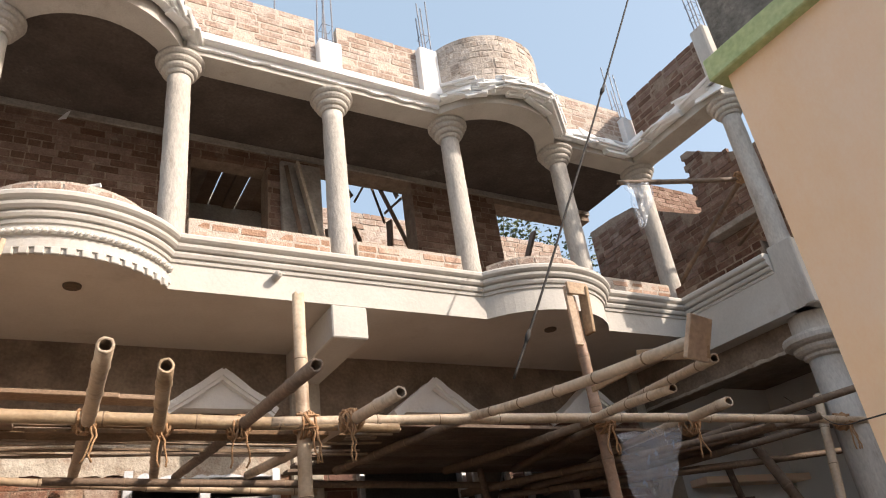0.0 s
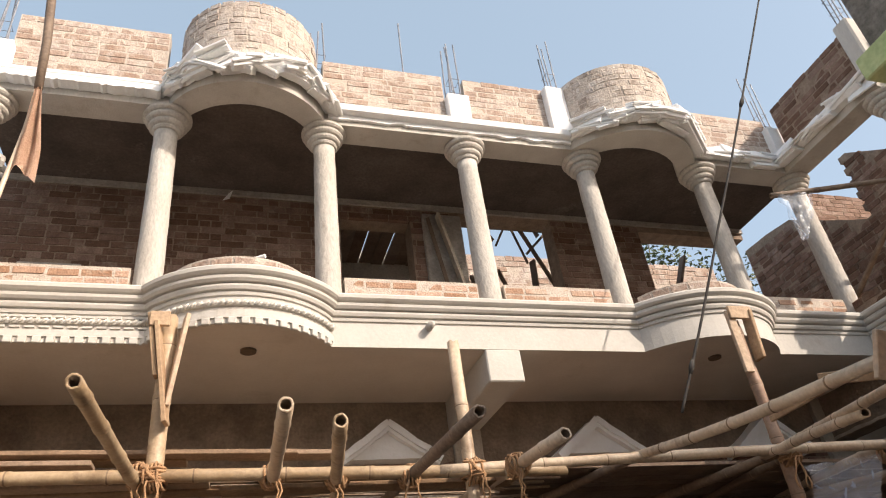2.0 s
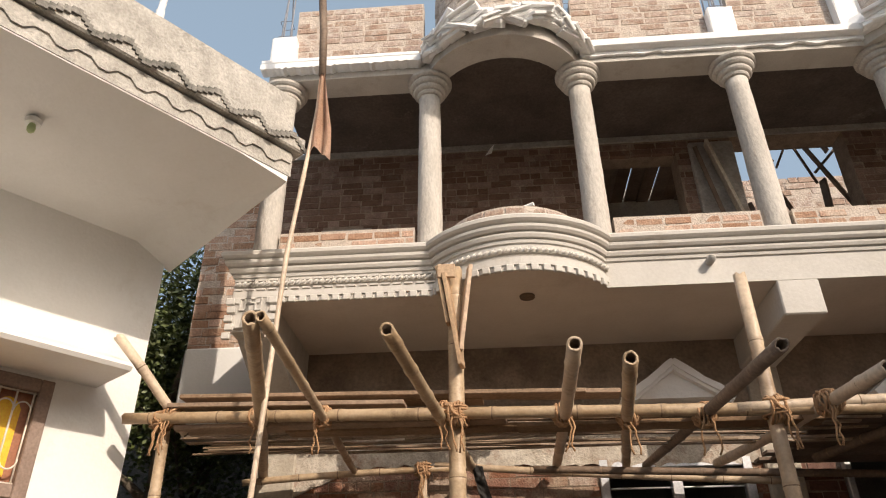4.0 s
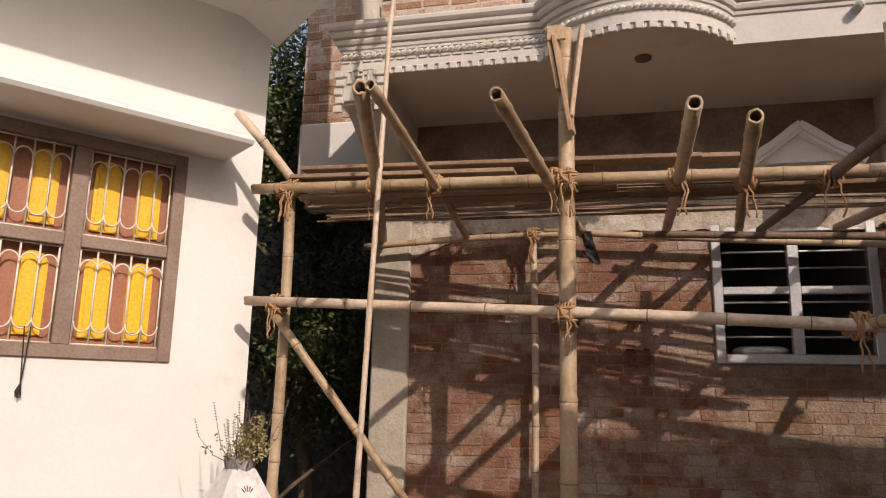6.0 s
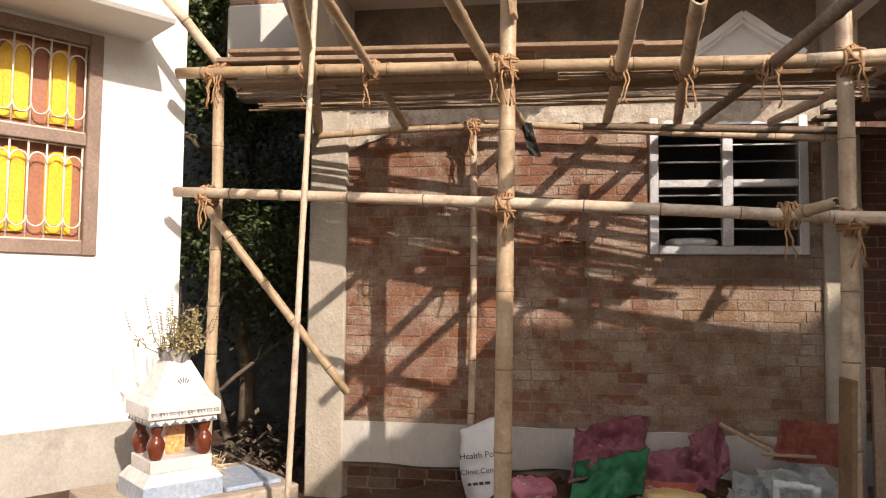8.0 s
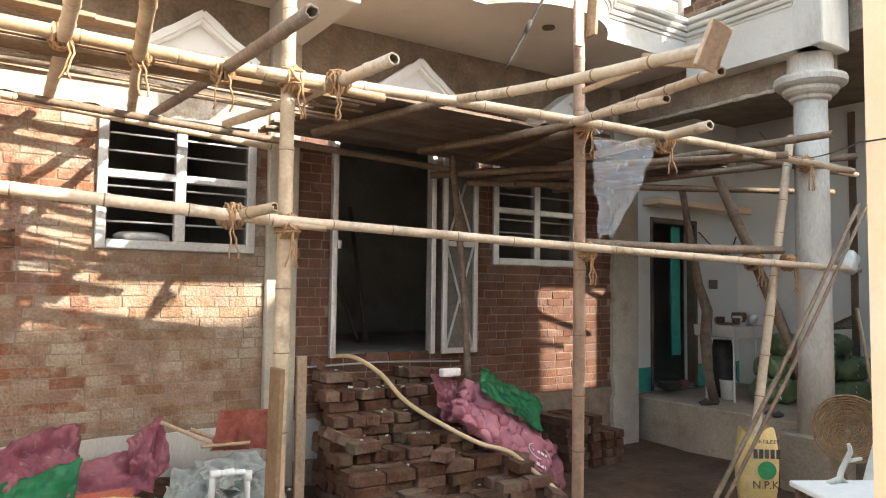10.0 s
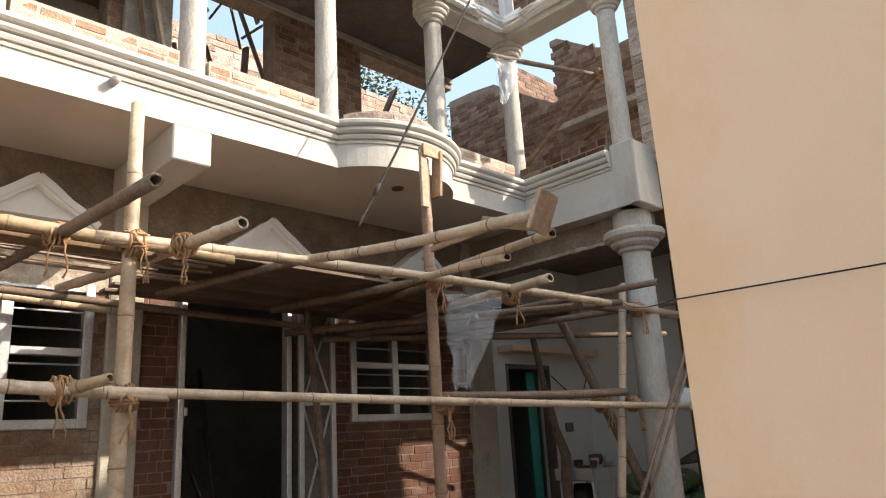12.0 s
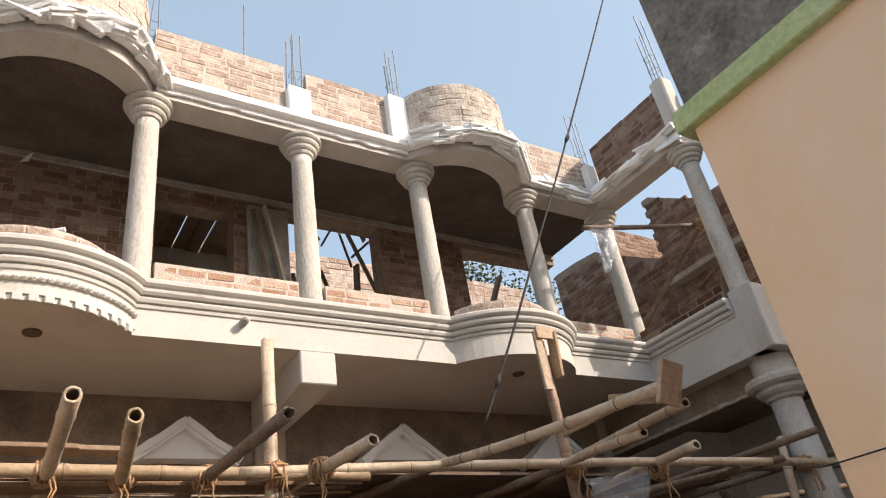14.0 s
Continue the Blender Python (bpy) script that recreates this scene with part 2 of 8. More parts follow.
M_SHUTTER = surf("terracotta_paint", (0.33, 0.13, 0.07), (0.38, 0.17, 0.10), 5, 0.5, 0.1, 60)
M_YELLOW = surf("yellow_paint", (0.78, 0.46, 0.02), (0.82, 0.52, 0.04), 6, 0.45, 0.1, 60)
M_GRILLE = surf("cream_enamel", (0.70, 0.62, 0.52), (0.78, 0.72, 0.64), 20, 0.5, 0.1, 90, c3=(0.45, 0.30, 0.20), c3_scale=14, c3_from=0.68)
M_CABLE = surf("black_rubber", (0.022, 0.019, 0.017), (0.045, 0.038, 0.033), 10, 0.9, 0.1, 60)
M_LEAF = surf("leaf_green", (0.055, 0.085, 0.022), (0.11, 0.135, 0.045), 3, 0.5, 0.1, 40, vary=0.5)
M_LEAF_DRY = surf("dry_leaf", (0.21, 0.17, 0.06), (0.36, 0.29, 0.12), 3, 0.7, 0.1, 40, vary=0.4)
# Leaf green lightened to carry the sunlight on the alley tree.
M_LEAF_SUN = surf("sunlit_leaf", (0.10, 0.135, 0.035), (0.17, 0.20, 0.07), 3, 0.5, 0.1, 40, vary=0.5)
M_BARK = surf("bark", (0.12, 0.09, 0.065), (0.19, 0.15, 0.11), 8, 0.95, 0.6, 60)
M_SACK_PINK = surf("pink_woven_sack", (0.36, 0.105, 0.15), (0.50, 0.21, 0.255), 4, 0.38, 0.3, 160, c3=(0.78, 0.68, 0.66), c3_scale=13, c3_from=0.585, grain=0.25)
M_SACK_GREEN = surf("green_woven_sack", (0.02, 0.20, 0.07), (0.06, 0.32, 0.14), 7, 0.35, 0.3, 160, c3=(0.20, 0.42, 0.26), c3_scale=12, c3_from=0.63)
M_SACK_LEAF = surf("faded_green_sack", (0.10, 0.145, 0.065), (0.17, 0.22, 0.11), 6, 0.45, 0.3, 160, c3=(0.34, 0.40, 0.27), c3_scale=12, c3_from=0.60)
M_SACK_WHITE = surf("white_woven_sack", (0.66, 0.66, 0.66), (0.78, 0.78, 0.77), 6, 0.5, 0.3, 140, c3=(0.55, 0.53, 0.50), c3_scale=5, c3_from=0.62)
M_SACK_GREY = surf("cement_sack", (0.47, 0.485, 0.46), (0.60, 0.61, 0.58), 5, 0.7, 0.3, 90, c3=(0.36, 0.35, 0.31), c3_scale=6, c3_from=0.58, grain=0.2)
M_SACK_YELLOW = surf("yellow_fertiliser_sack", (0.55, 0.40, 0.16), (0.65, 0.50, 0.24), 6, 0.55, 0.4, 120, c3=(0.55, 0.45, 0.25), c3_scale=6, c3_from=0.62)
M_INK = surf("printed_ink", (0.05, 0.05, 0.06), (0.08, 0.08, 0.09), 30, 0.7, 0.0)
M_PAPERPRINT = surf("printed_white", (0.72, 0.68, 0.68), (0.78, 0.74, 0.74), 30, 0.6, 0.0)
M_HOSE = surf("yellow_hose", (0.55, 0.42, 0.24), (0.64, 0.50, 0.31), 8, 0.5, 0.1, 60)
M_PVC = surf("white_plastic", (0.74, 0.74, 0.73), (0.80, 0.80, 0.79), 6, 0.4, 0.05, 60)
M_TARP = surf("dusty_red_sheet", (0.30, 0.06, 0.04), (0.40, 0.13, 0.09), 6, 0.6, 0.4, 60)
M_CLOTH = surf("peach_cloth", (0.55, 0.35, 0.24), (0.66, 0.45, 0.33), 6, 0.95, 0.5, 90)
M_TILE = surf("marbled_tile", (0.60, 0.57, 0.545), (0.74, 0.70, 0.68), 7, 0.25, 0.02, 40, c3=(0.42, 0.42, 0.44), c3_scale=9, c3_from=0.55)
M_TILE_BLUE = surf("blue_grey_tile", (0.30, 0.36, 0.46), (0.40, 0.46, 0.55), 5, 0.3, 0.02, 40, c3=(0.55, 0.57, 0.60), c3_scale=5, c3_from=0.58)
M_TILE_INK = surf("dark_blue_tile_print", (0.09, 0.11, 0.15), (0.16, 0.18, 0.23), 20, 0.3, 0.0)
M_GLAZE = surf("brown_glaze", (0.10, 0.025, 0.012), (0.16, 0.04, 0.02), 5, 0.15, 0.0)
M_PICTURE = surf("orange_votive_tile", (0.62, 0.20, 0.06), (0.78, 0.50, 0.20), 30, 0.3, 0.0, c3=(0.80, 0.70, 0.55), c3_scale=22, c3_from=0.55)
M_PETAL = surf("pink_print", (0.78, 0.60, 0.57), (0.86, 0.74, 0.71), 12, 0.3, 0.0)
M_BLACK = surf("sooty_black", (0.02, 0.018, 0.016), (0.05, 0.045, 0.04), 12, 0.6, 0.1)
M_BASKET = surf("woven_cane", (0.20, 0.12, 0.06), (0.32, 0.20, 0.11), 14, 0.8, 0.4, 90)


def film_material():
    m = bpy.data.materials.new("clear_film")
    m.use_nodes = True
    n, l = m.node_tree.nodes, m.node_tree.links
    b = n["Principled BSDF"]
    b.inputs["Base Color"].default_value = (0.68, 0.72, 0.80, 1)
    b.inputs["Roughness"].default_value = 0.25
    tr = n.new("ShaderNodeBsdfTransparent")
    mix = n.new("ShaderNodeMixShader")
    nz = n.new("ShaderNodeTexNoise")
    nz.inputs["Scale"].default_value = 9
    mr = n.new("ShaderNodeMapRange")
    mr.inputs[3].default_value = 0.08
    mr.inputs[4].default_value = 0.46
    l.new(nz.outputs["Fac"], mr.inputs[0])
    l.new(mr.outputs[0], mix.inputs[0])
    l.new(tr.outputs[0], mix.inputs[1])
    l.new(b.outputs[0], mix.inputs[2])
    l.new(mix.outputs[0], n["Material Output"].inputs["Surface"])
    return m


M_FILM = film_material()


# ---------------------------------------------------------------- mesh helpers
def thing(name, label, category, group="", kind="", at=(0, 0, 0)):
    ob = new(name)
    ob.location = at
    ob.empty_display_size = 0.1
    return tagged(ob, label, category, group, kind)


def part(name, bm, material, parent=None, label="", smooth=False):
    ob = new(name, finish_plain(bm, name, material, smooth))
    if parent is not None:
        ob.parent = parent
        if parent.type == 'EMPTY':
            ob.matrix_parent_inverse = Matrix.Translation(-Vector(parent.location))
    if label:
        ob["label"] = label
    return ob


def finish_plain(bm, name, mat, smooth):
    bmesh.ops.recalc_face_normals(bm, faces=bm.faces)
    me = bpy.data.meshes.new(name)
    bm.to_mesh(me)
    bm.free()
    if mat:
        me.materials.append(mat)
    if smooth:
        me.polygons.foreach_set("use_smooth", [True] * len(me.polygons))
    return me


def B():
    return bmesh.new()


def box(bm, x0, x1, y0, y1, z0, z1, bevel=0.0, m=None):
    vs = [bm.verts.new((x, y, z)) for x in (x0, x1) for y in (y0, y1) for z in (z0, z1)]
    fs = [(0, 1, 3, 2), (4, 6, 7, 5), (0, 4, 5, 1), (2, 3, 7, 6), (0, 2, 6, 4), (1, 5, 7, 3)]
    faces = [bm.faces.new([vs[i] for i in f]) for f in fs]
    if bevel:
        edges = list({e for f in faces for e in f.edges})
        r = bmesh.ops.bevel(bm, geom=edges, offset=bevel, segments=1, affect='EDGES')
        vs = list({v for f in r["faces"] for v in f.verts} | {v for v in vs if v.is_valid})
    if m is not None:
        for v in vs:
            v.co = m @ v.co
    return vs


def tube(bm, pts, radii, seg=10, cap=True):
    """A tube along points with a radius at each."""
    pts = [Vector(p) for p in pts]
    if not hasattr(radii, "__len__"):
        radii = [radii] * len(pts)
    rings = []
    side = None
    for i, p in enumerate(pts):
        d = (pts[min(i + 1, len(pts) - 1)] - pts[max(i - 1, 0)]).normalized()
        if side is None:
            side = d.orthogonal().normalized()
        side = (side - d * side.dot(d)).normalized()
        up = d.cross(side)
        rings.append([bm.verts.new(p + radii[i] * (math.cos(a) * side + math.sin(a) * up)) for a in (2 * math.pi * k / seg for k in range(seg))])
    for r0, r1 in zip(rings, rings[1:]):
        for k in range(seg):
            bm.faces.new((r0[k], r0[(k + 1) % seg], r1[(k + 1) % seg], r1[k]))
    if cap:
        bm.faces.new(rings[0][::-1])
        bm.faces.new(rings[-1])
    return rings


def lathe(bm, prof, cx, cy, seg=32):
    """A turned form: (radius, z) pairs about a vertical axis."""
    rings = [[bm.verts.new((cx + r * math.cos(2 * math.pi * k / seg), cy + r * math.sin(2 * math.pi * k / seg), z)) for k in range(seg)] for r, z in prof]
    for r0, r1 in zip(rings, rings[1:]):
        for k in range(seg):
            bm.faces.new((r0[k], r0[(k + 1) % seg], r1[(k + 1) % seg], r1[k]))
    bm.faces.new(rings[0][::-1])
    bm.faces.new(rings[-1])


def offset_path(path, d):
    """The path shifted to its right-hand side by d, mitred."""
    out = []
    P = [Vector(p) for p in path]
    for i, p in enumerate(P):
        a = (p - P[i - 1]).normalized() if i else (P[1] - p).normalized()
        b = (P[i + 1] - p).normalized() if i + 1 < len(P) else a
        na, nb = Vector((a.y, -a.x)), Vector((b.y, -b.x))
        n = (na + nb)
        n = n / max(n.dot(na), 0.3)
        out.append(p + n * d)
    return out


def sweep(bm, path, prof):
    """Carry a profile of (outward, z) pairs along a plan path; closed profile."""
    rows = [offset_path(path, o) for o, _ in prof]
    grid = [[bm.verts.new((rows[j][i].x, rows[j][i].y, prof[j][1])) for j in range(len(prof))] for i in range(len(path))]
    for g0, g1 in zip(grid, grid[1:]):
        for j in range(len(prof)):
            k = (j + 1) % len(prof)
            bm.faces.new((g0[j], g0[k], g1[k], g1[j]))
    bm.faces.new(grid[0])
    bm.faces.new(grid[-1][::-1])


def arc(x0, x1, y, sag, n=18):
    """Points of a bow from (x0, y) to (x1, y) that stands out towards -y by sag."""
    c, h = (x0 + x1) / 2, (x1 - x0) / 2
    R = (h * h + sag * sag) / (2 * sag)
    a = math.asin(min(1, h / R))
    if sag > h:
        a = math.pi - a
    return [(c + R * math.sin(t), y - sag + R - R * math.cos(t)) for t in (-a + 2 * a * k / n for k in range(n + 1))]


def prism(bm, poly, axis, a, b):
    """A flat outline (list of 2D points) extruded along an axis from a to b."""
    def at(u, v, w):
        return {"x": (w, u, v), "y": (u, w, v), "z": (u, v, w)}[axis]
    p0 = [bm.verts.new(at(u, v, a)) for u, v in poly]
    p1 = [bm.verts.new(at(u, v, b)) for u, v in poly]
    bm.faces.new(p0)
    bm.faces.new(p1[::-1])
    for i in range(len(poly)):
        j = (i + 1) % len(poly)
        bm.faces.new((p0[i], p0[j], p1[j], p1[i]))


rng = random.Random(7)


def bamboo(parent, p0, p1, r=0.04, name="pole", mat=None, bend=0.012, open_start=True, open_end=True, label="", pitch=0.34):
    """A bamboo pole with swollen nodes, a slight bend, and hollow ends."""
    p0, p1 = Vector(p0), Vector(p1)
    r *= 0.92 if name == "post" else 0.8
    L = (p1 - p0).length
    d = (p1 - p0).normalized()
    s = d.orthogonal().normalized()
    s = (Matrix.Rotation(rng.uniform(0, 6.28), 3, d) @ s)
    ts, rs, rough_rings = [0.0], [r * 1.0], []
    u = rng.uniform(0.08, pitch)
    while u < L - 0.05:
        for du, k in ((-0.03, 1.0), (-0.008, 1.10), (0.0, 1.0), (0.008, 1.12), (0.03, 1.0)):
            if 0 < u + du < L:
                ts.append(u + du)
                rs.append(r * k)
                if du == -0.008:
                    rough_rings.append(len(ts) - 1)
        u += pitch * rng.uniform(0.85, 1.2)
    ts.append(L)
    rs.append(r * 0.96)
    taper = rng.uniform(0.0, 0.10)
    pts = [p0 + d * t + s * bend * L * math.sin(math.pi * t / L) for t in ts]
    rs = [q * (1 - taper * t / L) for q, t in zip(rs, ts)]
    bm = B()
    rings = tube(bm, pts, rs, 12, cap=False)
    bm.faces.ensure_lookup_table()
    for q in rough_rings:
        for k in range(12):
            if q * 12 + k < len(bm.faces):
                bm.faces[q * 12 + k].material_index = 2
    for ring, c, dirn, hollow in ((rings[0], pts[0], d, open_start), (rings[-1], pts[-1], -d, open_end)):
        if hollow:
            for v in ring:
                v.co -= dirn * rng.uniform(0, 0.55) * r
            lip = [bm.verts.new(v.co + ((c - v.co) - dirn * (c - v.co).dot(dirn)) * 0.34) for v in ring]
            deep = [bm.verts.new(v.co + ((c - v.co) - dirn * (c - v.co).dot(dirn)) * 0.36 + dirn * 0.07) for v in ring]
            for k in range(12):
                j = (k + 1) % 12
                bm.faces.new((ring[k], ring[j], lip[j], lip[k]))
                bm.faces.new((lip[k], lip[j], deep[j], deep[k])).material_index = 1
            bm.faces.new(deep).material_index = 1
        else:
            bm.faces.new(ring)
    ob = part(name, bm, mat or M_BAMBOO, parent, label, smooth=True)
    ob.data.materials.append(M_HOLLOW)
    ob.data.materials.append(M_BAMBOO_NODE)
    return ob


def lashing(parent, at, axis_a, axis_b, r=0.05, turns=4, name="rope_lashing", tails=2):
    """Rope wound round a crossing of two poles, with loose tails."""
    at = Vector(at)
    a, b = Vector(axis_a).normalized(), Vector(axis_b).normalized()
    bm = B()
    for main, other in ((a, b), (b, a)):
        s1 = main.orthogonal().normalized()
        s2 = main.cross(s1)
        pts = []
        n = turns * 12
        for k in range(n + 1):
            t = 2 * math.pi * k / 12
            w = (k / n - 0.5) * 0.09
            rr = r * 1.12 + 0.01 * math.sin(k * 1.7)
            pts.append(at + s1 * rr * math.cos(t) + s2 * rr * math.sin(t) + main * w)
        tube(bm, pts, 0.0085, 5)
    diag = (a + b).normalized()
    s1, s2 = diag.orthogonal().normalized(), None
    s2 = diag.cross(s1)
    pts = [at + s1 * r * 1.3 * math.cos(t) + s2 * r * 1.3 * math.sin(t) + diag * 0.01 * math.sin(5 * t) for t in (k * 0.5 for k in range(26))]
    tube(bm, pts, 0.009, 5)
    for k in range(tails):
        p = at + Vector((rng.uniform(-0.03, 0.03), -r * 1.1, -0.03))
        pts = [p]
        for q in range(6):
            p = p + Vector((rng.uniform(-0.02, 0.02), rng.uniform(-0.008, 0.008), -0.035))
            pts.append(p)
        tube(bm, pts, 0.006, 5)
    return part(name, bm, M_ROPE, parent, smooth=True)


# bricks: a few worn shapes, shared by every single brick
def brick_mesh(k, name, mat, wear=0.007):
    rr = random.Random(k)
    bm = B()
    box(bm, -0.5, 0.5, -0.5, 0.5, -0.5, 0.5)
    bmesh.ops.bevel(bm, geom=list(bm.edges), offset=0.035, segments=1, affect='EDGES')
    for v in bm.verts:
        v.co += Vector((rr.uniform(-1, 1) * wear * 4, rr.uniform(-1, 1) * wear * 4, rr.uniform(-1, 1) * wear * 8))
    return finish_plain(bm, name, mat, False)


BRICKS = {}


def bricks_of(mat):
    if mat.name not in BRICKS:
        BRICKS[mat.name] = [brick_mesh(k, "brick", mat) for k in range(6)]
    return BRICKS[mat.name]


def lay(spots, mat, parent, single=300, name="brick", near=None):
    """Bricks from (centre, size, turn about z) rows: the first of them as single parts, the rest joined."""
    meshes = bricks_of(mat)
    if near:
        spots = sorted(spots, key=near)
    for k, (c, s, rz) in enumerate(spots[:single]):
        ob = new(name, meshes[k % len(meshes)])
        ob.parent = parent
        ob.matrix_basis = Matrix.LocRotScale(Vector(c) - parent.location if parent.type == 'EMPTY' else Vector(c), Euler((0, 0, rz)), Vector(s))
    rest = spots[single:]
    if rest:
        verts, faces = [], []
        base = [[(tuple(v.co)) for v in m.vertices] for m in meshes]
        polys = [[tuple(p.vertices) for p in m.polygons] for m in meshes]
        for k, (c, s, rz) in enumerate(rest):
            q = k % len(meshes)
            n0 = len(verts)
            cz, sz = math.cos(rz), math.sin(rz)
            for x, y, z in base[q]:
                x, y, z = x * s[0], y * s[1], z * s[2]
                verts.append((c[0] + cz * x - sz * y, c[1] + sz * x + cz * y, c[2] + z))
            faces += [tuple(n0 + i for i in p) for p in polys[q]]
        me = bpy.data.meshes.new("brickwork")
        me.from_pydata(verts, [], faces)
        me.materials.append(mat)
        ob = new("brickwork", me)
        ob.parent = parent
        if parent.type == 'EMPTY':
            ob.matrix_parent_inverse = Matrix.Translation(-Vector(parent.location))
        tagged(ob, "courses of laid brick with raked mortar joints", "", "", "stuff")


def courses(path, z0, z1, course=0.085, length=0.232, joint=0.012, depth=0.05, proud=0.006, holes=(), bond=True, seed=1, jitter=0.003, headers=0.35):
    """Brick spots along a plan path (outer face to its right), leaving out holes (s0, s1, za, zb) along the run."""
    rr = random.Random(seed)
    P = [Vector(p) for p in path]
    seglen = [(b - a).length for a, b in zip(P, P[1:])]
    total = sum(seglen)

    def place(s):
        for a, b, L in zip(P, P[1:], seglen):
            if s <= L + 1e-6:
                d = (b - a).normalized()
                return a + d * s, d
            s -= L
        d = (P[-1] - P[-2]).normalized()
        return P[-1], d
    spots = []
    n = int(round((z1 - z0) / course))
    for row in range(n):
        z = z0 + (row + 0.5) * course
        header = bond and row % 2
        s = -rr.uniform(0, 0.5) * length if not header else -0.25 * length
        while s < total - 0.02:
            w = length * (0.5 if header and rr.random() < headers else 1.0)
            a, b = max(s, 0), min(s + w, total)
            s += w
            if b - a < 0.05:
                continue
            cuts = [(a, b)]
            for h0, h1, za, zb in holes:
                if za < z < zb:
                    cuts = [q for c0, c1 in cuts for q in ((c0, min(c1, h0)), (max(c0, h1), c1)) if q[1] - q[0] > 0.035]
            for c0, c1 in cuts:
                p, d = place((c0 + c1) / 2)
                nrm = Vector((d.y, -d.x))
                out = proud + rr.uniform(-jitter, jitter)
                c = p + nrm * (out - depth / 2)
                spots.append(((c.x, c.y, z + rr.uniform(-jitter, jitter)), (c1 - c0 - joint, depth, course - joint), math.atan2(d.y, d.x) + rr.uniform(-0.01, 0.01)))
    return spots


# ---------------------------------------------------------------- ground
def ground_height(x, y):
    h = 0.04 * noise.noise((x * 0.7, y * 0.7, 0)) + 0.02 * noise.noise((x * 2.5, y * 2.5, 3))
    t = min(max((-2.0 - x) / 0.9, 0), 1)
    h += 0.40 * t * t * (3 - 2 * t) * (1 if y < 5.2 else max(0, 1 - (y - 5.2) / 0.6))
    m = min(max((y - 5.5) / 0.8, 0), 1) * min(max((x + 2.4) / 0.8, 0), 1) * min(max((2.0 - x) / 0.8, 0), 1)
    h += 0.22 * m
    far = min(max((math.hypot(x, y - 4) - 12) / 10, 0), 1)
    return h * (1 - far)


def build_ground():
    bm = B()
    xs = [-3000, -300, -60, -20] + [-12 + 0.25 * i for i in range(97)] + [20, 60, 300, 3000]
    ys = [-3000, -300, -60, -14] + [-6 + 0.25 * i for i in range(73)] + [18, 60, 300, 3000]
    g = [[bm.verts.new((x, y, ground_height(x, y))) for x in xs] for y in ys]
    for r0, r1 in zip(g, g[1:]):
        for k in range(len(xs) - 1):
            bm.faces.new((r0[k], r0[k + 1], r1[k + 1], r1[k]))
    ob = part("ground", bm, M_SOIL, smooth=True)
    tagged(ob, "trodden dark brown soil strewn with dust", "ground", "", "structure")


build_ground()
# Pale yard, mostly unseen: added to bounce sunlight up under the balcony.
bm = B()
prism(bm, [(-7, -8), (1.30, -8), (1.30, 3.4), (0.6, 4.3), (-2.0, 4.6), (-3.0, 3.9), (-7, 0.2)], "z", -0.15, 0.075)
tagged(part("yard", bm, M_YARD_BOUNCE), "pale yard, mostly unseen, added to bounce sunlight upward", "yard", "", "structure")

# ---------------------------------------------------------------- the new house: ground floor
YW = 6.08          # face of the front wall
YF = 4.98          # face of the balcony's edge beam
WIN1 = (-0.037, 1.126, 1.966, 3.034)
WIN2 = (3.537, 4.685, 1.957, 3.015)
DOOR = (1.793, 2.937, 1.109, 3.081)


def wall_with_holes(bm, x0, x1, y0, y1, z0, z1, holes):
    xs = sorted({x0, x1, *[h[0] for h in holes], *[h[1] for h in holes]})
    for a, b in zip(xs, xs[1:]):
        mid = (a + b) / 2
        cut = sorted((h[2], h[3]) for h in holes if h[0] < mid < h[1])
        z = z0
        for c0, c1 in cut:
            if c0 > z:
                box(bm, a, b, y0, y1, z, c0)
            z = c1
        if z < z1:
            box(bm, a, b, y0, y1, z, z1)


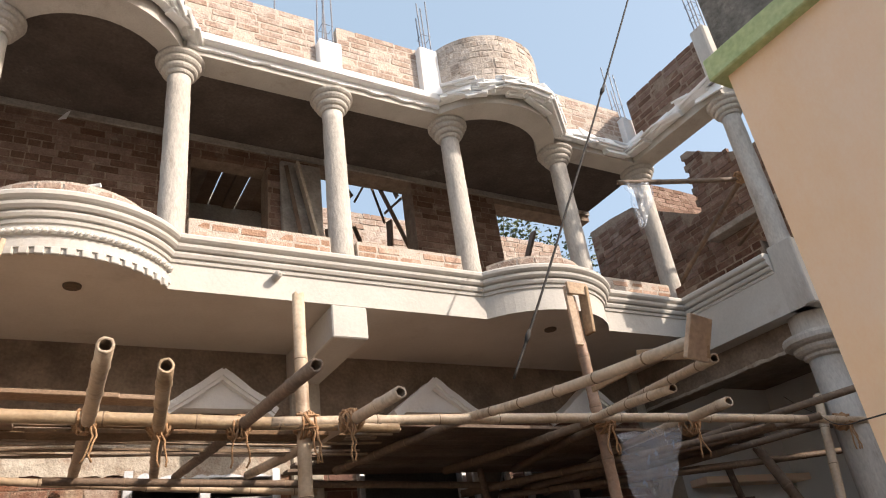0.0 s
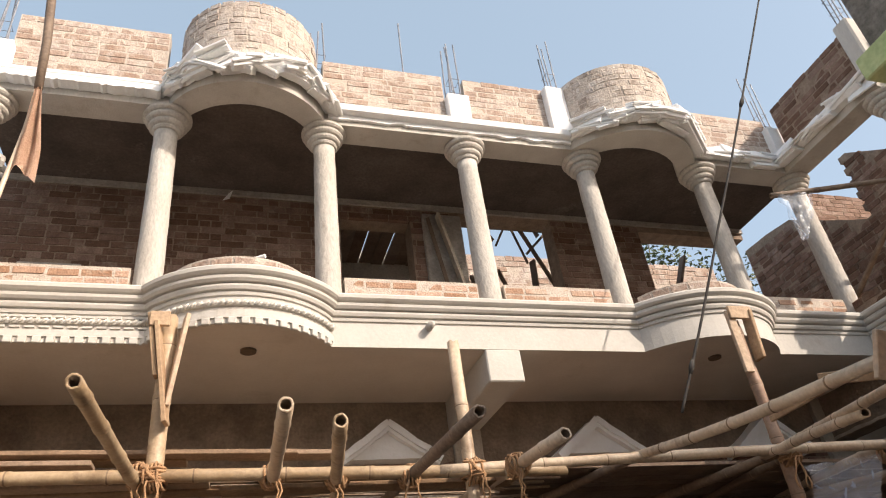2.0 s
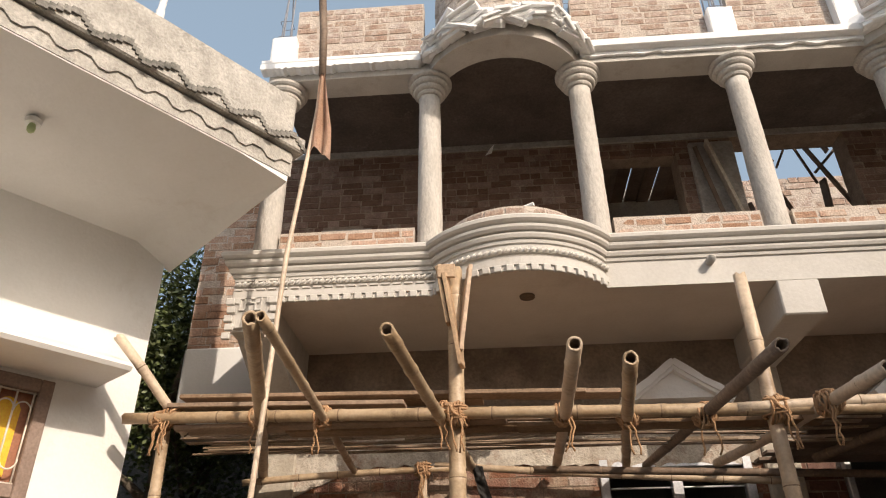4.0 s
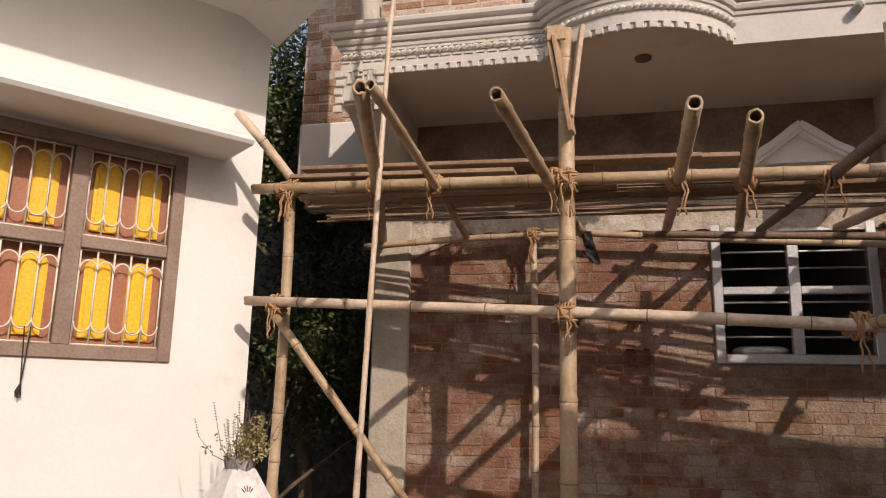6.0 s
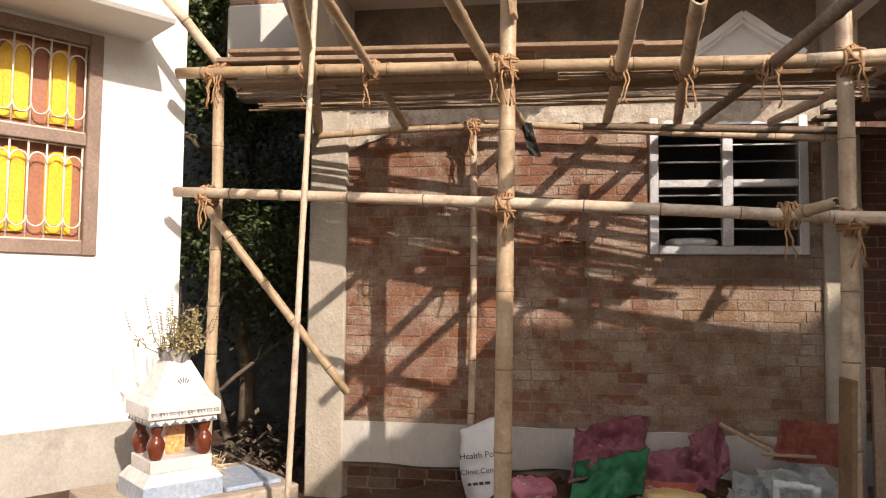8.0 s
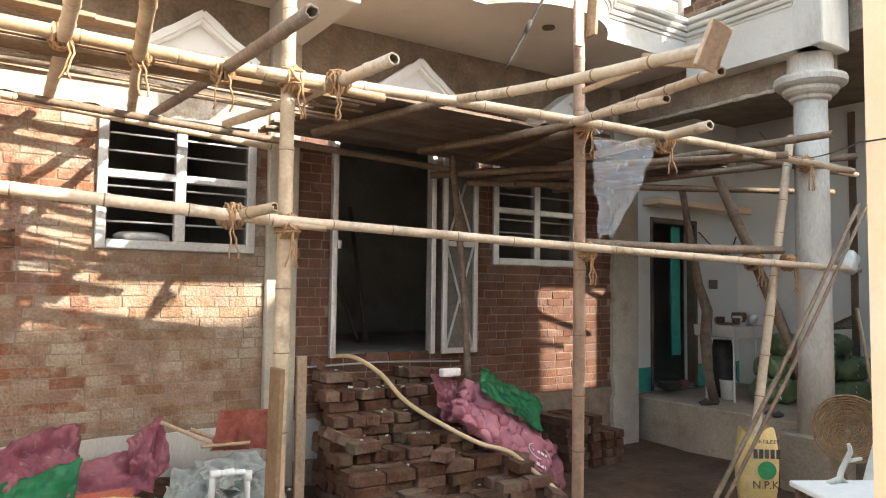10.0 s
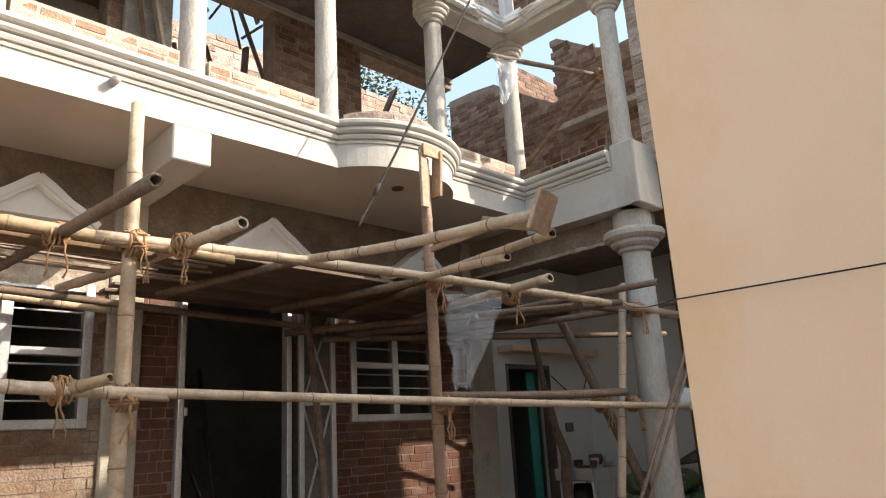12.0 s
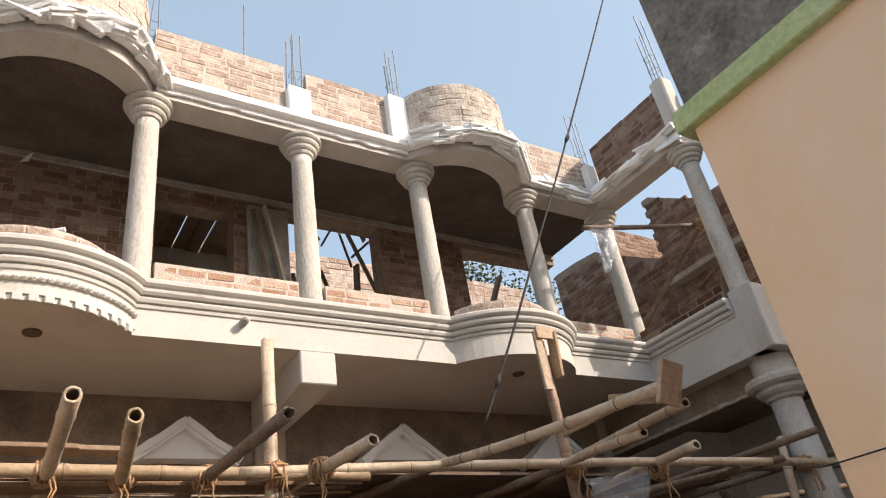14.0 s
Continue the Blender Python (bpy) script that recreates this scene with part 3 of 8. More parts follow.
def build_front_wall():
    bm = B()
    wall_with_holes(bm, -2.744, 5.605, YW, YW + 0.25, -0.2, 4.0, [WIN1, WIN2, DOOR])
    wall = part("wall_front", bm, M_MORTAR)
    tagged(wall, "exposed red brick front wall with pale mortar joints", "wall", "", "structure")
    holes = [(h[0] + 2.448, h[1] + 2.448, h[2], h[3]) for h in (WIN1, WIN2, DOOR)] + [(3.67, 3.935, 0, 4)]
    spots = courses([(-2.448, YW), (5.205, YW)], 0.65, 3.47, holes=holes, seed=3, course=0.081, length=0.222, joint=0.010)
    rd = random.Random(91)
    # Dusty, glare-paled bricks are picked more often to the right.
    left = [(q, q[0][2] < 2.3 and rd.random() < (q[0][0] + 0.75) / 1.1) for q in spots if q[0][0] < 1.3]
    lay([q for q, dusty in left if not dusty], M_BRICK, wall, 160, near=lambda s: abs(s[0][0] + 0.9) + 0.8 * abs(s[0][2] - 1.6))
    lay([q for q, dusty in left if dusty], M_BRICK_DUST_VEIL, wall, 60, near=lambda s: abs(s[0][0] - 0.5) + 0.8 * abs(s[0][2] - 1.4))
    # Right of the door: brick coloured darker for the deck's shade.
    lay([q for q in spots if q[0][0] >= 1.3], M_BRICK_SHADED, wall, 80, near=lambda s: abs(s[0][0] - 3.6) + 0.8 * abs(s[0][2] - 1.5))
    # brick showing under the plinth band
    lay(courses([(-2.42, YW), (-0.9, YW)], 0.0, 0.27, seed=4), M_BRICK_RED, wall, 60)
    bm = B()
    # plinth band, uneven below
    xs = [-2.47 + 0.1 * i for i in range(43)]
    top = [(x, 0.613 + 0.012 * noise.noise((x * 3, 0, 0))) for x in xs]
    low = [(x, 0.289 + 0.05 * noise.noise((x * 2, 5, 0))) for x in xs]
    prism(bm, top + low[::-1], "y", YW - 0.03, YW + 0.01)
    tagged(part("plinth_band", bm, M_PLASTER), "rough grey cement plinth band", "plinth", "", "structure")
    bm = B()
    box(bm, -2.763, -2.448, YW - 0.05, YW + 0.2, -0.25, 3.15, 0.012)
    tagged(part("corner_pilaster", bm, M_BEIGE), "plastered grey corner pilaster, damp-stained", "pilaster", "", "structure")
    bm = B()
    box(bm, 1.221, 1.488, YW - 0.045, YW + 0.1, 0.0, 3.98, 0.012)
    tagged(part("pilaster", bm, M_BEIGE), "cement-rendered pilaster beside the door", "pilaster", "", "structure")
    # end pilaster with an uneven plaster edge
    bm = B()
    edge = [(5.20 + 0.05 * noise.noise((0, z * 4, 1)) + 0.02 * noise.noise((3, z * 17, 1)), z) for z in [0.05 * i for i in range(81)]]
    prism(bm, edge + [(5.605, 4.0), (5.605, 0.0)], "y", YW - 0.05, YW + 0.1)
    tagged(part("end_pilaster", bm, M_BEIGE), "pale plastered end pilaster with a ragged edge", "pilaster", "", "structure")
    # rough band of cement under the ceiling, and lintel band
    bm = B()
    n = 84
    low = [(-2.448 + 7.62 * i / n, 3.47 + 0.05 * noise.noise((i * 0.35, 2, 0))) for i in range(n + 1)]
    prism(bm, low + [(5.172, 4.0), (-2.448, 4.0)], "y", YW - 0.02, YW + 0.01)
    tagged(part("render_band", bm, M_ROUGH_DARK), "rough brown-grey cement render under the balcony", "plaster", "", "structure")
    bm = B()
    n = 100
    low = [(-2.448 + 3.66 * i / n, 3.03 - 0.05 * (i / n) - 0.22 * max(0.0, 1 - i / 14) + 0.035 * noise.noise((i * 0.35, 7, 0)) - 0.11 * max(0.0, noise.noise((i * 0.8, 3, 0)) - 0.22)) for i in range(n + 1)]
    prism(bm, low + [(1.212, 3.30), (-2.448, 3.36)], "y", YW - 0.028, YW + 0.01)
    tagged(part("lintel_band", bm, M_BEIGE_PALE), "pale cement lintel band with drips", "lintel", "", "structure")
    bm = B()
    box(bm, 1.679, 3.032, YW - 0.06, YW + 0.02, DOOR[3], DOOR[3] + 0.14, 0.01)
    tagged(part("door_lintel", bm, M_PLASTER_SMOOTH), "smooth pale lintel over the door", "lintel", "", "structure")
    # room behind
    bm = B()
    box(bm, -2.74, 5.6, 9.4, 9.6, 0.5, 4.1)
    box(bm, -2.74, -2.5, YW + 0.25, 9.4, 0.5, 4.1)
    box(bm, 5.4, 5.6, YW + 0.25, 9.4, 0.5, 4.1)
    box(bm, 1.3, 1.4, YW + 0.25, 9.4, 0.5, 4.0)
    tagged(part("wall_room", bm, M_DARK), "bare grey plaster room walls", "wall", "", "structure")
    bm = B()
    box(bm, -2.5, 5.4, YW + 0.04, 9.4, 0.80, 1.10)
    tagged(part("floor_room", bm, M_ROUGH), "bare cement room floor", "floor", "", "structure")
    # raised bricks round a small vent hole
    bm = B()
    box(bm, -0.694, -0.675, YW - 0.03, YW, 1.957, 2.062)
    box(bm, -0.542, -0.523, YW - 0.03, YW, 1.957, 2.062)
    box(bm, -0.694, -0.523, YW - 0.03, YW, 2.052, 2.071)
    box(bm, -0.694, -0.523, YW - 0.03, YW, 1.943, 1.962)
    tagged(part("conduit_box", bm, M_BRICK_RED), "small recessed electrical box in the brick wall", "box")


build_front_wall()


def build_window(name, x0, x1, z0, z1, label):
    win = thing(name, label, "window", "", "structure", (x0, YW, z0))
    fr = 0.07
    bm = B()
    y0, y1 = YW - 0.03, YW + 0.05
    box(bm, x0, x0 + fr, y0, y1, z0, z1, 0.006)
    box(bm, x1 - fr, x1, y0, y1, z0, z1, 0.006)
    box(bm, x0 + fr, x1 - fr, y0 + 0.003, y1 - 0.003, z0, z0 + fr, 0.006)
    box(bm, x0 + fr, x1 - fr, y0 + 0.003, y1 - 0.003, z1 - fr, z1, 0.006)
    part("window_frame", bm, M_STEEL, win)
    xm = (x0 + x1) / 2
    zm = z0 + 0.55
    bm = B()
    box(bm, xm - 0.04, xm + 0.04, y0 + 0.006, y1 - 0.006, z0 + fr, z1 - fr, 0.005)
    part("mullion", bm, M_STEEL, win)
    bm = B()
    box(bm, x0 + fr, xm - 0.04, y0 + 0.01, y1 - 0.01, zm - 0.03, zm + 0.03, 0.005)
    box(bm, xm + 0.04, x1 - fr, y0 + 0.01, y1 - 0.01, zm - 0.03, zm + 0.03, 0.005)
    part("transom", bm, M_STEEL, win)
    for zb in [z0 + fr + 0.13 * k for k in range(1, 8)]:
        if abs(zb - zm) < 0.05 or zb > z1 - fr - 0.03:
            continue
        bm = B()
        tube(bm, [(x0 + fr, YW + 0.01, zb), (x1 - fr, YW + 0.01, zb)], 0.008, 8)
        part("bar", bm, M_STEEL, win, smooth=True)
    return win


build_window("window_1", *WIN1, "grey steel window frame with horizontal security bars, unglazed")
build_window("window_2", *WIN2, "grey steel barred window beside the doorway, unglazed")


def build_door():
    d = thing("door_1", "grey steel door frame with one braced leaf folded open", "door", "", "structure", (DOOR[0], YW, DOOR[2]))
    x0, x1, z0, z1 = DOOR
    bm = B()
    box(bm, x0, x0 + 0.05, YW - 0.06, YW + 0.06, z0, z1, 0.006)
    part("jamb", bm, M_STEEL, d)
    bm = B()
    box(bm, x1 - 0.13, x1 - 0.08, YW - 0.04, YW + 0.06, z0, z1, 0.006)
    part("jamb", bm, M_STEEL, d)
    bm = B()
    box(bm, x0 + 0.05, x1 - 0.08, YW - 0.05, YW + 0.05, z1 - 0.05, z1, 0.006)
    part("head", bm, M_STEEL, d)
    # leaf opened out flat against the wall
    bm = B()
    lx0, lx1, ly0, ly1 = 2.899, 3.299, YW - 0.10, YW - 0.06
    box(bm, lx0, lx0 + 0.05, ly0, ly1, z0, z1 - 0.06, 0.005)
    box(bm, lx1 - 0.05, lx1, ly0, ly1, z0, z1 - 0.06, 0.005)
    for zz in (z0, z0 + 1.0, z1 - 0.11):
        box(bm, lx0 + 0.05, lx1 - 0.05, ly0 + 0.004, ly1 - 0.004, zz, zz + 0.05, 0.004)
    for za, zb in ((z0 + 0.05, z0 + 1.0), (z0 + 1.05, z1 - 0.11)):
        tube(bm, [(lx0 + 0.05, (ly0 + ly1) / 2, za), (lx1 - 0.05, (ly0 + ly1) / 2, zb)], 0.012, 6)
        tube(bm, [(lx1 - 0.05, (ly0 + ly1) / 2 + 0.005, za), (lx0 + 0.05, (ly0 + ly1) / 2 + 0.005, zb)], 0.012, 6)
    leaf = part("door_leaf", bm, M_STEEL, d, "open leaf of steel frame with crossed braces")
    bm = B()
    box(bm, lx0 + 0.05, lx1 - 0.05, ly1 - 0.006, ly1, z0 + 0.05, z1 - 0.11)
    part("panel", bm, M_SHEET, leaf, "dull grey sheet panel")
    bm = B()
    box(bm, x0 + 0.045, x0 + 0.075, YW - 0.075, YW - 0.06, z0 + 0.93, z0 + 1.0, 0.004)
    part("latch", bm, M_STEEL, d)


build_door()


def chip_edges(bm, amount, seed, cuts=7):
    """Hand-made plaster: divide the long edges and shake them a little."""
    long_edges = [e for e in bm.edges if e.calc_length() > 0.15]
    bmesh.ops.subdivide_edges(bm, edges=long_edges, cuts=cuts, use_grid_fill=True)
    for v in bm.verts:
        q = v.co * 9 + Vector((seed, 0, 0))
        v.co += Vector((noise.noise(q), 0.6 * noise.noise(q + Vector((5, 0, 0))), noise.noise(q + Vector((0, 7, 0))))) * amount
    bmesh.ops.recalc_face_normals(bm, faces=bm.faces)


def build_pediment(cx, w, label):
    """A plaster gable hood over an opening, with a raised moulded border."""
    z0, zt = 3.467, 3.715
    p = thing("window_pediment", label, "pediment", "pediments over the openings", "", (cx, YW, z0))
    bm = B()
    prism(bm, [(cx - w / 2, z0), (cx + w / 2, z0), (cx, zt)], "y", YW - 0.16, YW)
    part("gable", bm, M_LIME, p)
    bm = B()
    for s in (-1, 1):
        a = Vector((cx + s * (w / 2 + 0.05), 0, z0 - 0.03))
        b = Vector((cx, 0, zt + 0.035))
        d = (b - a).normalized()
        nrm = Vector((s * d.z, 0, -s * d.x))
        if nrm.z < 0:
            nrm = -nrm
        for o0, o1, yy in ((-0.03, 0.022, 0.25), (-0.055, -0.03, 0.225)):
            q = [a + nrm * o0, b + nrm * o0 * 1.0, b + nrm * o1, a + nrm * o1]
            prism(bm, [(v.x, v.z) for v in q], "y", YW - yy + 0.001 * s, YW - 0.01)
    chip_edges(bm, 0.012, 17 * cx)
    part("border", bm, M_LIME, p, "stepped moulded border")
    return p


build_pediment(0.616, 0.77, "white plaster gable hood over a barred window")
build_pediment(2.536, 0.77, "white plaster gable hood over the doorway")
build_pediment(4.4, 0.77, "white plaster gable hood over the smaller window")

# ---------------------------------------------------------------- balcony slab, edge beam and cornice
BOW1 = (-1.22, 0.02)
BOW2 = (2.62, 3.98)
SAG = 0.34
XR = 5.12          # face of the wing's return


def balcony_path(y=YF, sag=SAG, xl=-2.72, left=True):
    p = [(xl, YW)] if left else []
    p += [(xl, y)]
    p += arc(*BOW1, y, sag)
    p += arc(*BOW2, y, sag)
    p += [(XR, y), (XR, 3.86)]
    return p


def build_balcony():
    # slab: soffit at 4.0 under the whole balcony
    bm = B()
    outline = [(x, y) for x, y in balcony_path()] + [(5.6, 3.86), (5.6, YW)]
    prism(bm, outline, "z", 4.0, 4.36)
    tagged(part("balcony_slab", bm, M_SOFFIT), "plastered balcony slab with a smooth brown-grey soffit", "balcony", "", "structure")
    # plain edge beam
    bm = B()
    sweep(bm, balcony_path(), [(0.0, 4.0), (0.012, 4.0), (0.012, 4.24), (0.0, 4.24)])
    tagged(part("edge_beam", bm, M_PLASTER_SMOOTH), "smooth pale plaster fascia of the balcony", "fascia", "", "structure")
    # mouldings, one over another
    steps = [(0.0, 4.20), (0.025, 4.205), (0.03, 4.225), (0.022, 4.235), (0.045, 4.24), (0.055, 4.26), (0.055, 4.275), (0.04, 4.283),
             (0.07, 4.288), (0.085, 4.305), (0.088, 4.325), (0.07, 4.338), (0.095, 4.345), (0.11, 4.36), (0.112, 4.385), (0.10, 4.40), (0.06, 4.405), (0.0, 4.405)]
    bm = B()
    sweep(bm, balcony_path(), steps)
    tagged(part("cornice", bm, M_PLASTER_SMOOTH), "pale cement cornice of stepped rounded mouldings", "cornice", "", "structure")
    # drop beam that carries the slab, its end flush with the fascia
    bm = B()
    box(bm, 1.20, 1.49, YF - 0.016, YW, 3.735, 4.0, 0.01)
    tagged(part("drop_beam", bm, M_PLASTER_SMOOTH), "plastered beam end under the balcony", "beam", "", "structure")
    # side wall under the left end of the balcony
    bm = B()
    prism(bm, [(YF + 0.01, 4.0), (YF + 0.01, 3.78), (YF + 0.16, 3.78), (YW, 3.35), (YW, 4.0)], "x", -2.72, -2.42)
    tagged(part("end_bracket_wall", bm, M_PLASTER), "plastered bracket wall under the balcony end", "bracket", "", "structure")
    # fascia of the wing, and the lower beam set back behind it
    bm = B()
    box(bm, XR - 0.016, XR + 0.20, 3.70, 4.965, 3.81, 4.222)
    tagged(part("wing_fascia", bm, M_PLASTER_SMOOTH), "smooth pale plaster fascia of the side wing", "fascia", "", "structure")
    bm = B()
    low = [(3.72 + 0.059 * i, 3.545 + 0.012 * noise.noise((i * 0.7, 4, 1))) for i in range(41)]
    prism(bm, low + [(YW, 4.0), (3.72, 4.0)], "x", XR + 0.20, XR + 0.44)
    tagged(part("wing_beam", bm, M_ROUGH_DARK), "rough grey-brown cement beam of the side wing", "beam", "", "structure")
    bm = B()
    lip = [(y, z + 0.006) for y, z in low]
    prism(bm, lip + [(y, z + 0.035 + 0.02 * noise.noise((y * 5, 9, 1))) for y, z in reversed(low)], "x", XR + 0.19, XR + 0.21)
    tagged(part("beam_edge_strip", bm, M_BEIGE_PALE), "ragged pale strip along the beam's lower edge", "plaster", "", "structure")
    bm = B()
    box(bm, XR - 0.020, XR + 0.42, 3.60, 3.86, 3.81, 4.46, 0.012)
    box(bm, XR + 0.21, XR + 0.42, 3.86, 4.0, 3.83, 4.46)
    tagged(part("beam_block", bm, M_PLASTER), "plain cement block over the porch column", "block", "", "structure")
    # dark discs on the soffit, painted as the shade inside lamp holes
    for x, y in ((-0.55, 5.05), (3.35, 5.05)):
        bm = B()
        lathe(bm, [(0.055, 3.985), (0.058, 4.002)], x, y, 20)
        tagged(part("lamp_hole_disc", bm, M_HOLLOW), "dark disc on the soffit standing in for a lamp hole", "hole", "lamp holes in the soffit")
    # drain spout
    sp = thing("drain_spout", "short grey drain pipe sticking out of the fascia", "pipe", "", "", (0.77, YF, 4.17))
    bm = B()
    rings = tube(bm, [(0.77, YF + 0.05, 4.175), (0.77, YF - 0.09, 4.165)], 0.03, 14, cap=False)
    inner = tube(bm, [(0.77, YF - 0.09, 4.165), (0.77, YF - 0.02, 4.17)], 0.022, 14, cap=False)
    for k in range(14):
        bm.faces.new((rings[1][k], rings[1][(k + 1) % 14], inner[0][(k + 1) % 14], inner[0][k]))
    bm.faces.new(inner[1])
    part("pipe", bm, M_PLASTER, sp, smooth=True)


build_balcony()


def along(path, step, s0=0.0):
    """Points with direction at even steps along a plan path."""
    P = [Vector(p) for p in path]
    out = []
    s = s0
    run = 0.0
    for a, b in zip(P, P[1:]):
        L = (b - a).length
        d = (b - a).normalized()
        while s <= run + L:
            out.append((a + d * (s - run), d))
            s += step
        run += L
    return out


def build_dentils():
    t = thing("dentil_trim", "pale cement trim of dentils and a twisted rope moulding", "trim", "", "structure", (-2.7, YF, 4.0))
    path = [(-2.72, YF)] + arc(*BOW1, YF, SAG)
    rope = B()
    sweep(rope, path, [(0.008, 4.125), (0.028, 4.128), (0.036, 4.143), (0.028, 4.158), (0.008, 4.162)])
    part("rope_core", rope, M_PLASTER_SMOOTH, t)
    bm = B()
    for p, d in along(path, 0.045, 0.02):
        n = Vector((d.y, -d.x))
        a = p + n * 0.03 - d * 0.018
        b = p + n * 0.03 + d * 0.018
        tube(bm, [(a.x, a.y, 4.125), ((a.x + b.x) / 2 + n.x * 0.012, (a.y + b.y) / 2 + n.y * 0.012, 4.143), (b.x, b.y, 4.161)], [0.008, 0.012, 0.008], 6)
    part("rope_moulding", bm, M_PLASTER_SMOOTH, t, smooth=True)
    for z0, z1, o, step, w in ((4.172, 4.19, 0.03, 0.085, 0.06), (4.098, 4.112, 0.03, 0.085, 0.06)):
        bm = B()
        for p, d in along([(-2.72, YF), (BOW1[0] - 0.02, YF)], step, 0.03):
            n = Vector((d.y, -d.x))
            m = Matrix.Translation((p.x, p.y, 0)) @ Matrix.Rotation(math.atan2(d.y, d.x), 4, 'Z')
            box(bm, -w / 2, w / 2, -o, 0.0, z0, z1, 0, m)
        part("billet_row", bm, M_PLASTER_SMOOTH, t)
    for p, d in along(path, 0.082, 0.03):
        n = Vector((d.y, -d.x))
        m = Matrix.Translation((p.x, p.y, 0)) @ Matrix.Rotation(math.atan2(d.y, d.x), 4, 'Z')
        bm = B()
        box(bm, -0.027, 0.027, -0.035, 0.0, 3.988, 4.038, 0.005, m)
        part("dentil", bm, M_PLASTER_SMOOTH, t)
    bm = B()
    sweep(bm, path, [(0.008, 4.036), (0.026, 4.037), (0.026, 4.086), (0.008, 4.09)])
    part("flat_band", bm, M_PLASTER_SMOOTH, t)
    # toothed corner block at the end
    c = thing("corner_bracket", "toothed cement corner bracket with a raised fret panel", "bracket", "", "structure", (-2.72, YF, 3.8))
    bm = B()
    box(bm, -2.735, -2.42, YF - 0.02, YF + 0.16, 3.80, 4.10, 0.004)
    part("block", bm, M_PLASTER, c)
    for k in range(5):
        z = 4.03 - 0.068 * k
        for x0 in (-2.765, -2.445):
            bm = B()
            box(bm, x0 + (0.014 if k % 2 else 0), x0 + 0.062 + (0.014 if k % 2 else 0), YF - 0.05, YF - 0.018, z - 0.05, z, 0.004)
            part("tooth", bm, M_PLASTER_SMOOTH, c)
    bm = B()
    for x0, x1, z0, z1 in ((-2.67, -2.50, 4.02, 4.035), (-2.67, -2.655, 3.93, 4.02), (-2.515, -2.50, 3.93, 4.02), (-2.63, -2.615, 3.93, 4.0), (-2.555, -2.54, 3.93, 4.0),
                           (-2.615, -2.555, 3.985, 4.0), (-2.655, -2.63, 3.93, 3.945), (-2.54, -2.515, 3.93, 3.945)):
        box(bm, x0, x1, YF - 0.035, YF - 0.018, z0, z1, 0.003)
    part("fret_panel", bm, M_PLASTER_SMOOTH, c)


build_dentils()

# ---------------------------------------------------------------- columns
YC = 5.23
COLS = [-2.62, -1.28, 0.06, 1.43, 2.70, 4.10]


def build_column(x, y, r=0.098, z0=4.36, z1=6.275, name="column", label="round unpainted cement balcony column with a ringed capital"):
    c = thing(name, label, "column", "columns along the upper balcony", "", (x, y, z0))
    bm = B()
    box(bm, x - 0.115, x + 0.115, y - 0.12, y + 0.115, z0, z0 + 0.12, 0.02)
    for v in bm.verts:
        v.co += Vector((rng.uniform(-1, 1), rng.uniform(-1, 1), rng.uniform(-1, 1))) * 0.006
    part("base", bm, M_COLUMN, c)
    bm = B()
    n = 14
    lathe(bm, [(r * (1.07 - 0.10 * k / n) + 0.0015 * math.sin(k * 2.3), z0 + 0.10 + (z1 - 0.20 - z0 - 0.10) * k / n) for k in range(n + 1)], x, y, 28)
    part("shaft", bm, M_COLUMN, c, smooth=True)
    bm = B()
    prof = [(r * 0.98, -0.235), (r * 1.12, -0.228), (r * 1.20, -0.21), (r * 1.18, -0.19), (r * 1.38, -0.182), (r * 1.50, -0.165), (r * 1.52, -0.145), (r * 1.44, -0.128), (r * 1.66, -0.12),
            (r * 1.80, -0.10), (r * 1.82, -0.08), (r * 1.74, -0.065), (r * 1.92, -0.058), (r * 2.06, -0.04), (r * 2.06, -0.012), (r * 1.98, 0.0)]
    lathe(bm, [(rr, z1 + dz * 0.84) for rr, dz in prof], x, y, 36)
    part("capital", bm, M_COLUMN, c, "ringed round capital", smooth=False)
    return c


first = build_column(COLS[0], YC)
for x in COLS[1:]:
    copy_thing(first, pose(x, YC, 4.36, 0, 0, rng.choice((0, 90, 180))))
copy_thing(first, pose(5.36, YC, 4.36))
copy_thing(first, pose(5.38, 3.86, 4.36))


def build_porch_column():
    x, y = 5.40, 3.88
    c = thing("porch_column", "tall round whitish cement column with a wide ringed capital", "column", "", "", (x, y, 0.0))
    bm = B()
    lathe(bm, [(0.150, 0.49), (0.146, 1.2), (0.142, 2.2), (0.137, 3.42)], x, y, 32)
    part("shaft", bm, M_COLUMN, c, smooth=True)
    bm = B()
    lathe(bm, [(0.14, 3.40), (0.165, 3.415), (0.17, 3.44), (0.20, 3.455), (0.225, 3.48), (0.23, 3.51), (0.265, 3.525), (0.295, 3.55), (0.30, 3.59), (0.29, 3.615), (0.24, 3.63), (0.19, 3.645), (0.185, 3.81)], x, y, 40)
    part("capital", bm, M_COLUMN, c, "wide ringed cement capital")
    bm = B()
    box(bm, x - 0.22, x + 0.22, y - 0.22, y + 0.22, -0.1, 0.50, 0.015)
    part("plinth", bm, M_DUST, c, "square cement plinth")


build_porch_column()


# ---------------------------------------------------------------- roof edge
ROOF_PROF_Y = 5.05
RB1 = (-1.27, 0.05)
RB2 = (2.52, 3.98)
RSAG = 0.40


def roof_path(y, sag, xr=5.18, yend=3.74):
    return [(-2.74, YW), (-2.74, y)] + arc(*RB1, y, sag) + arc(*RB2, y, sag) + [(xr, y), (xr, yend)]


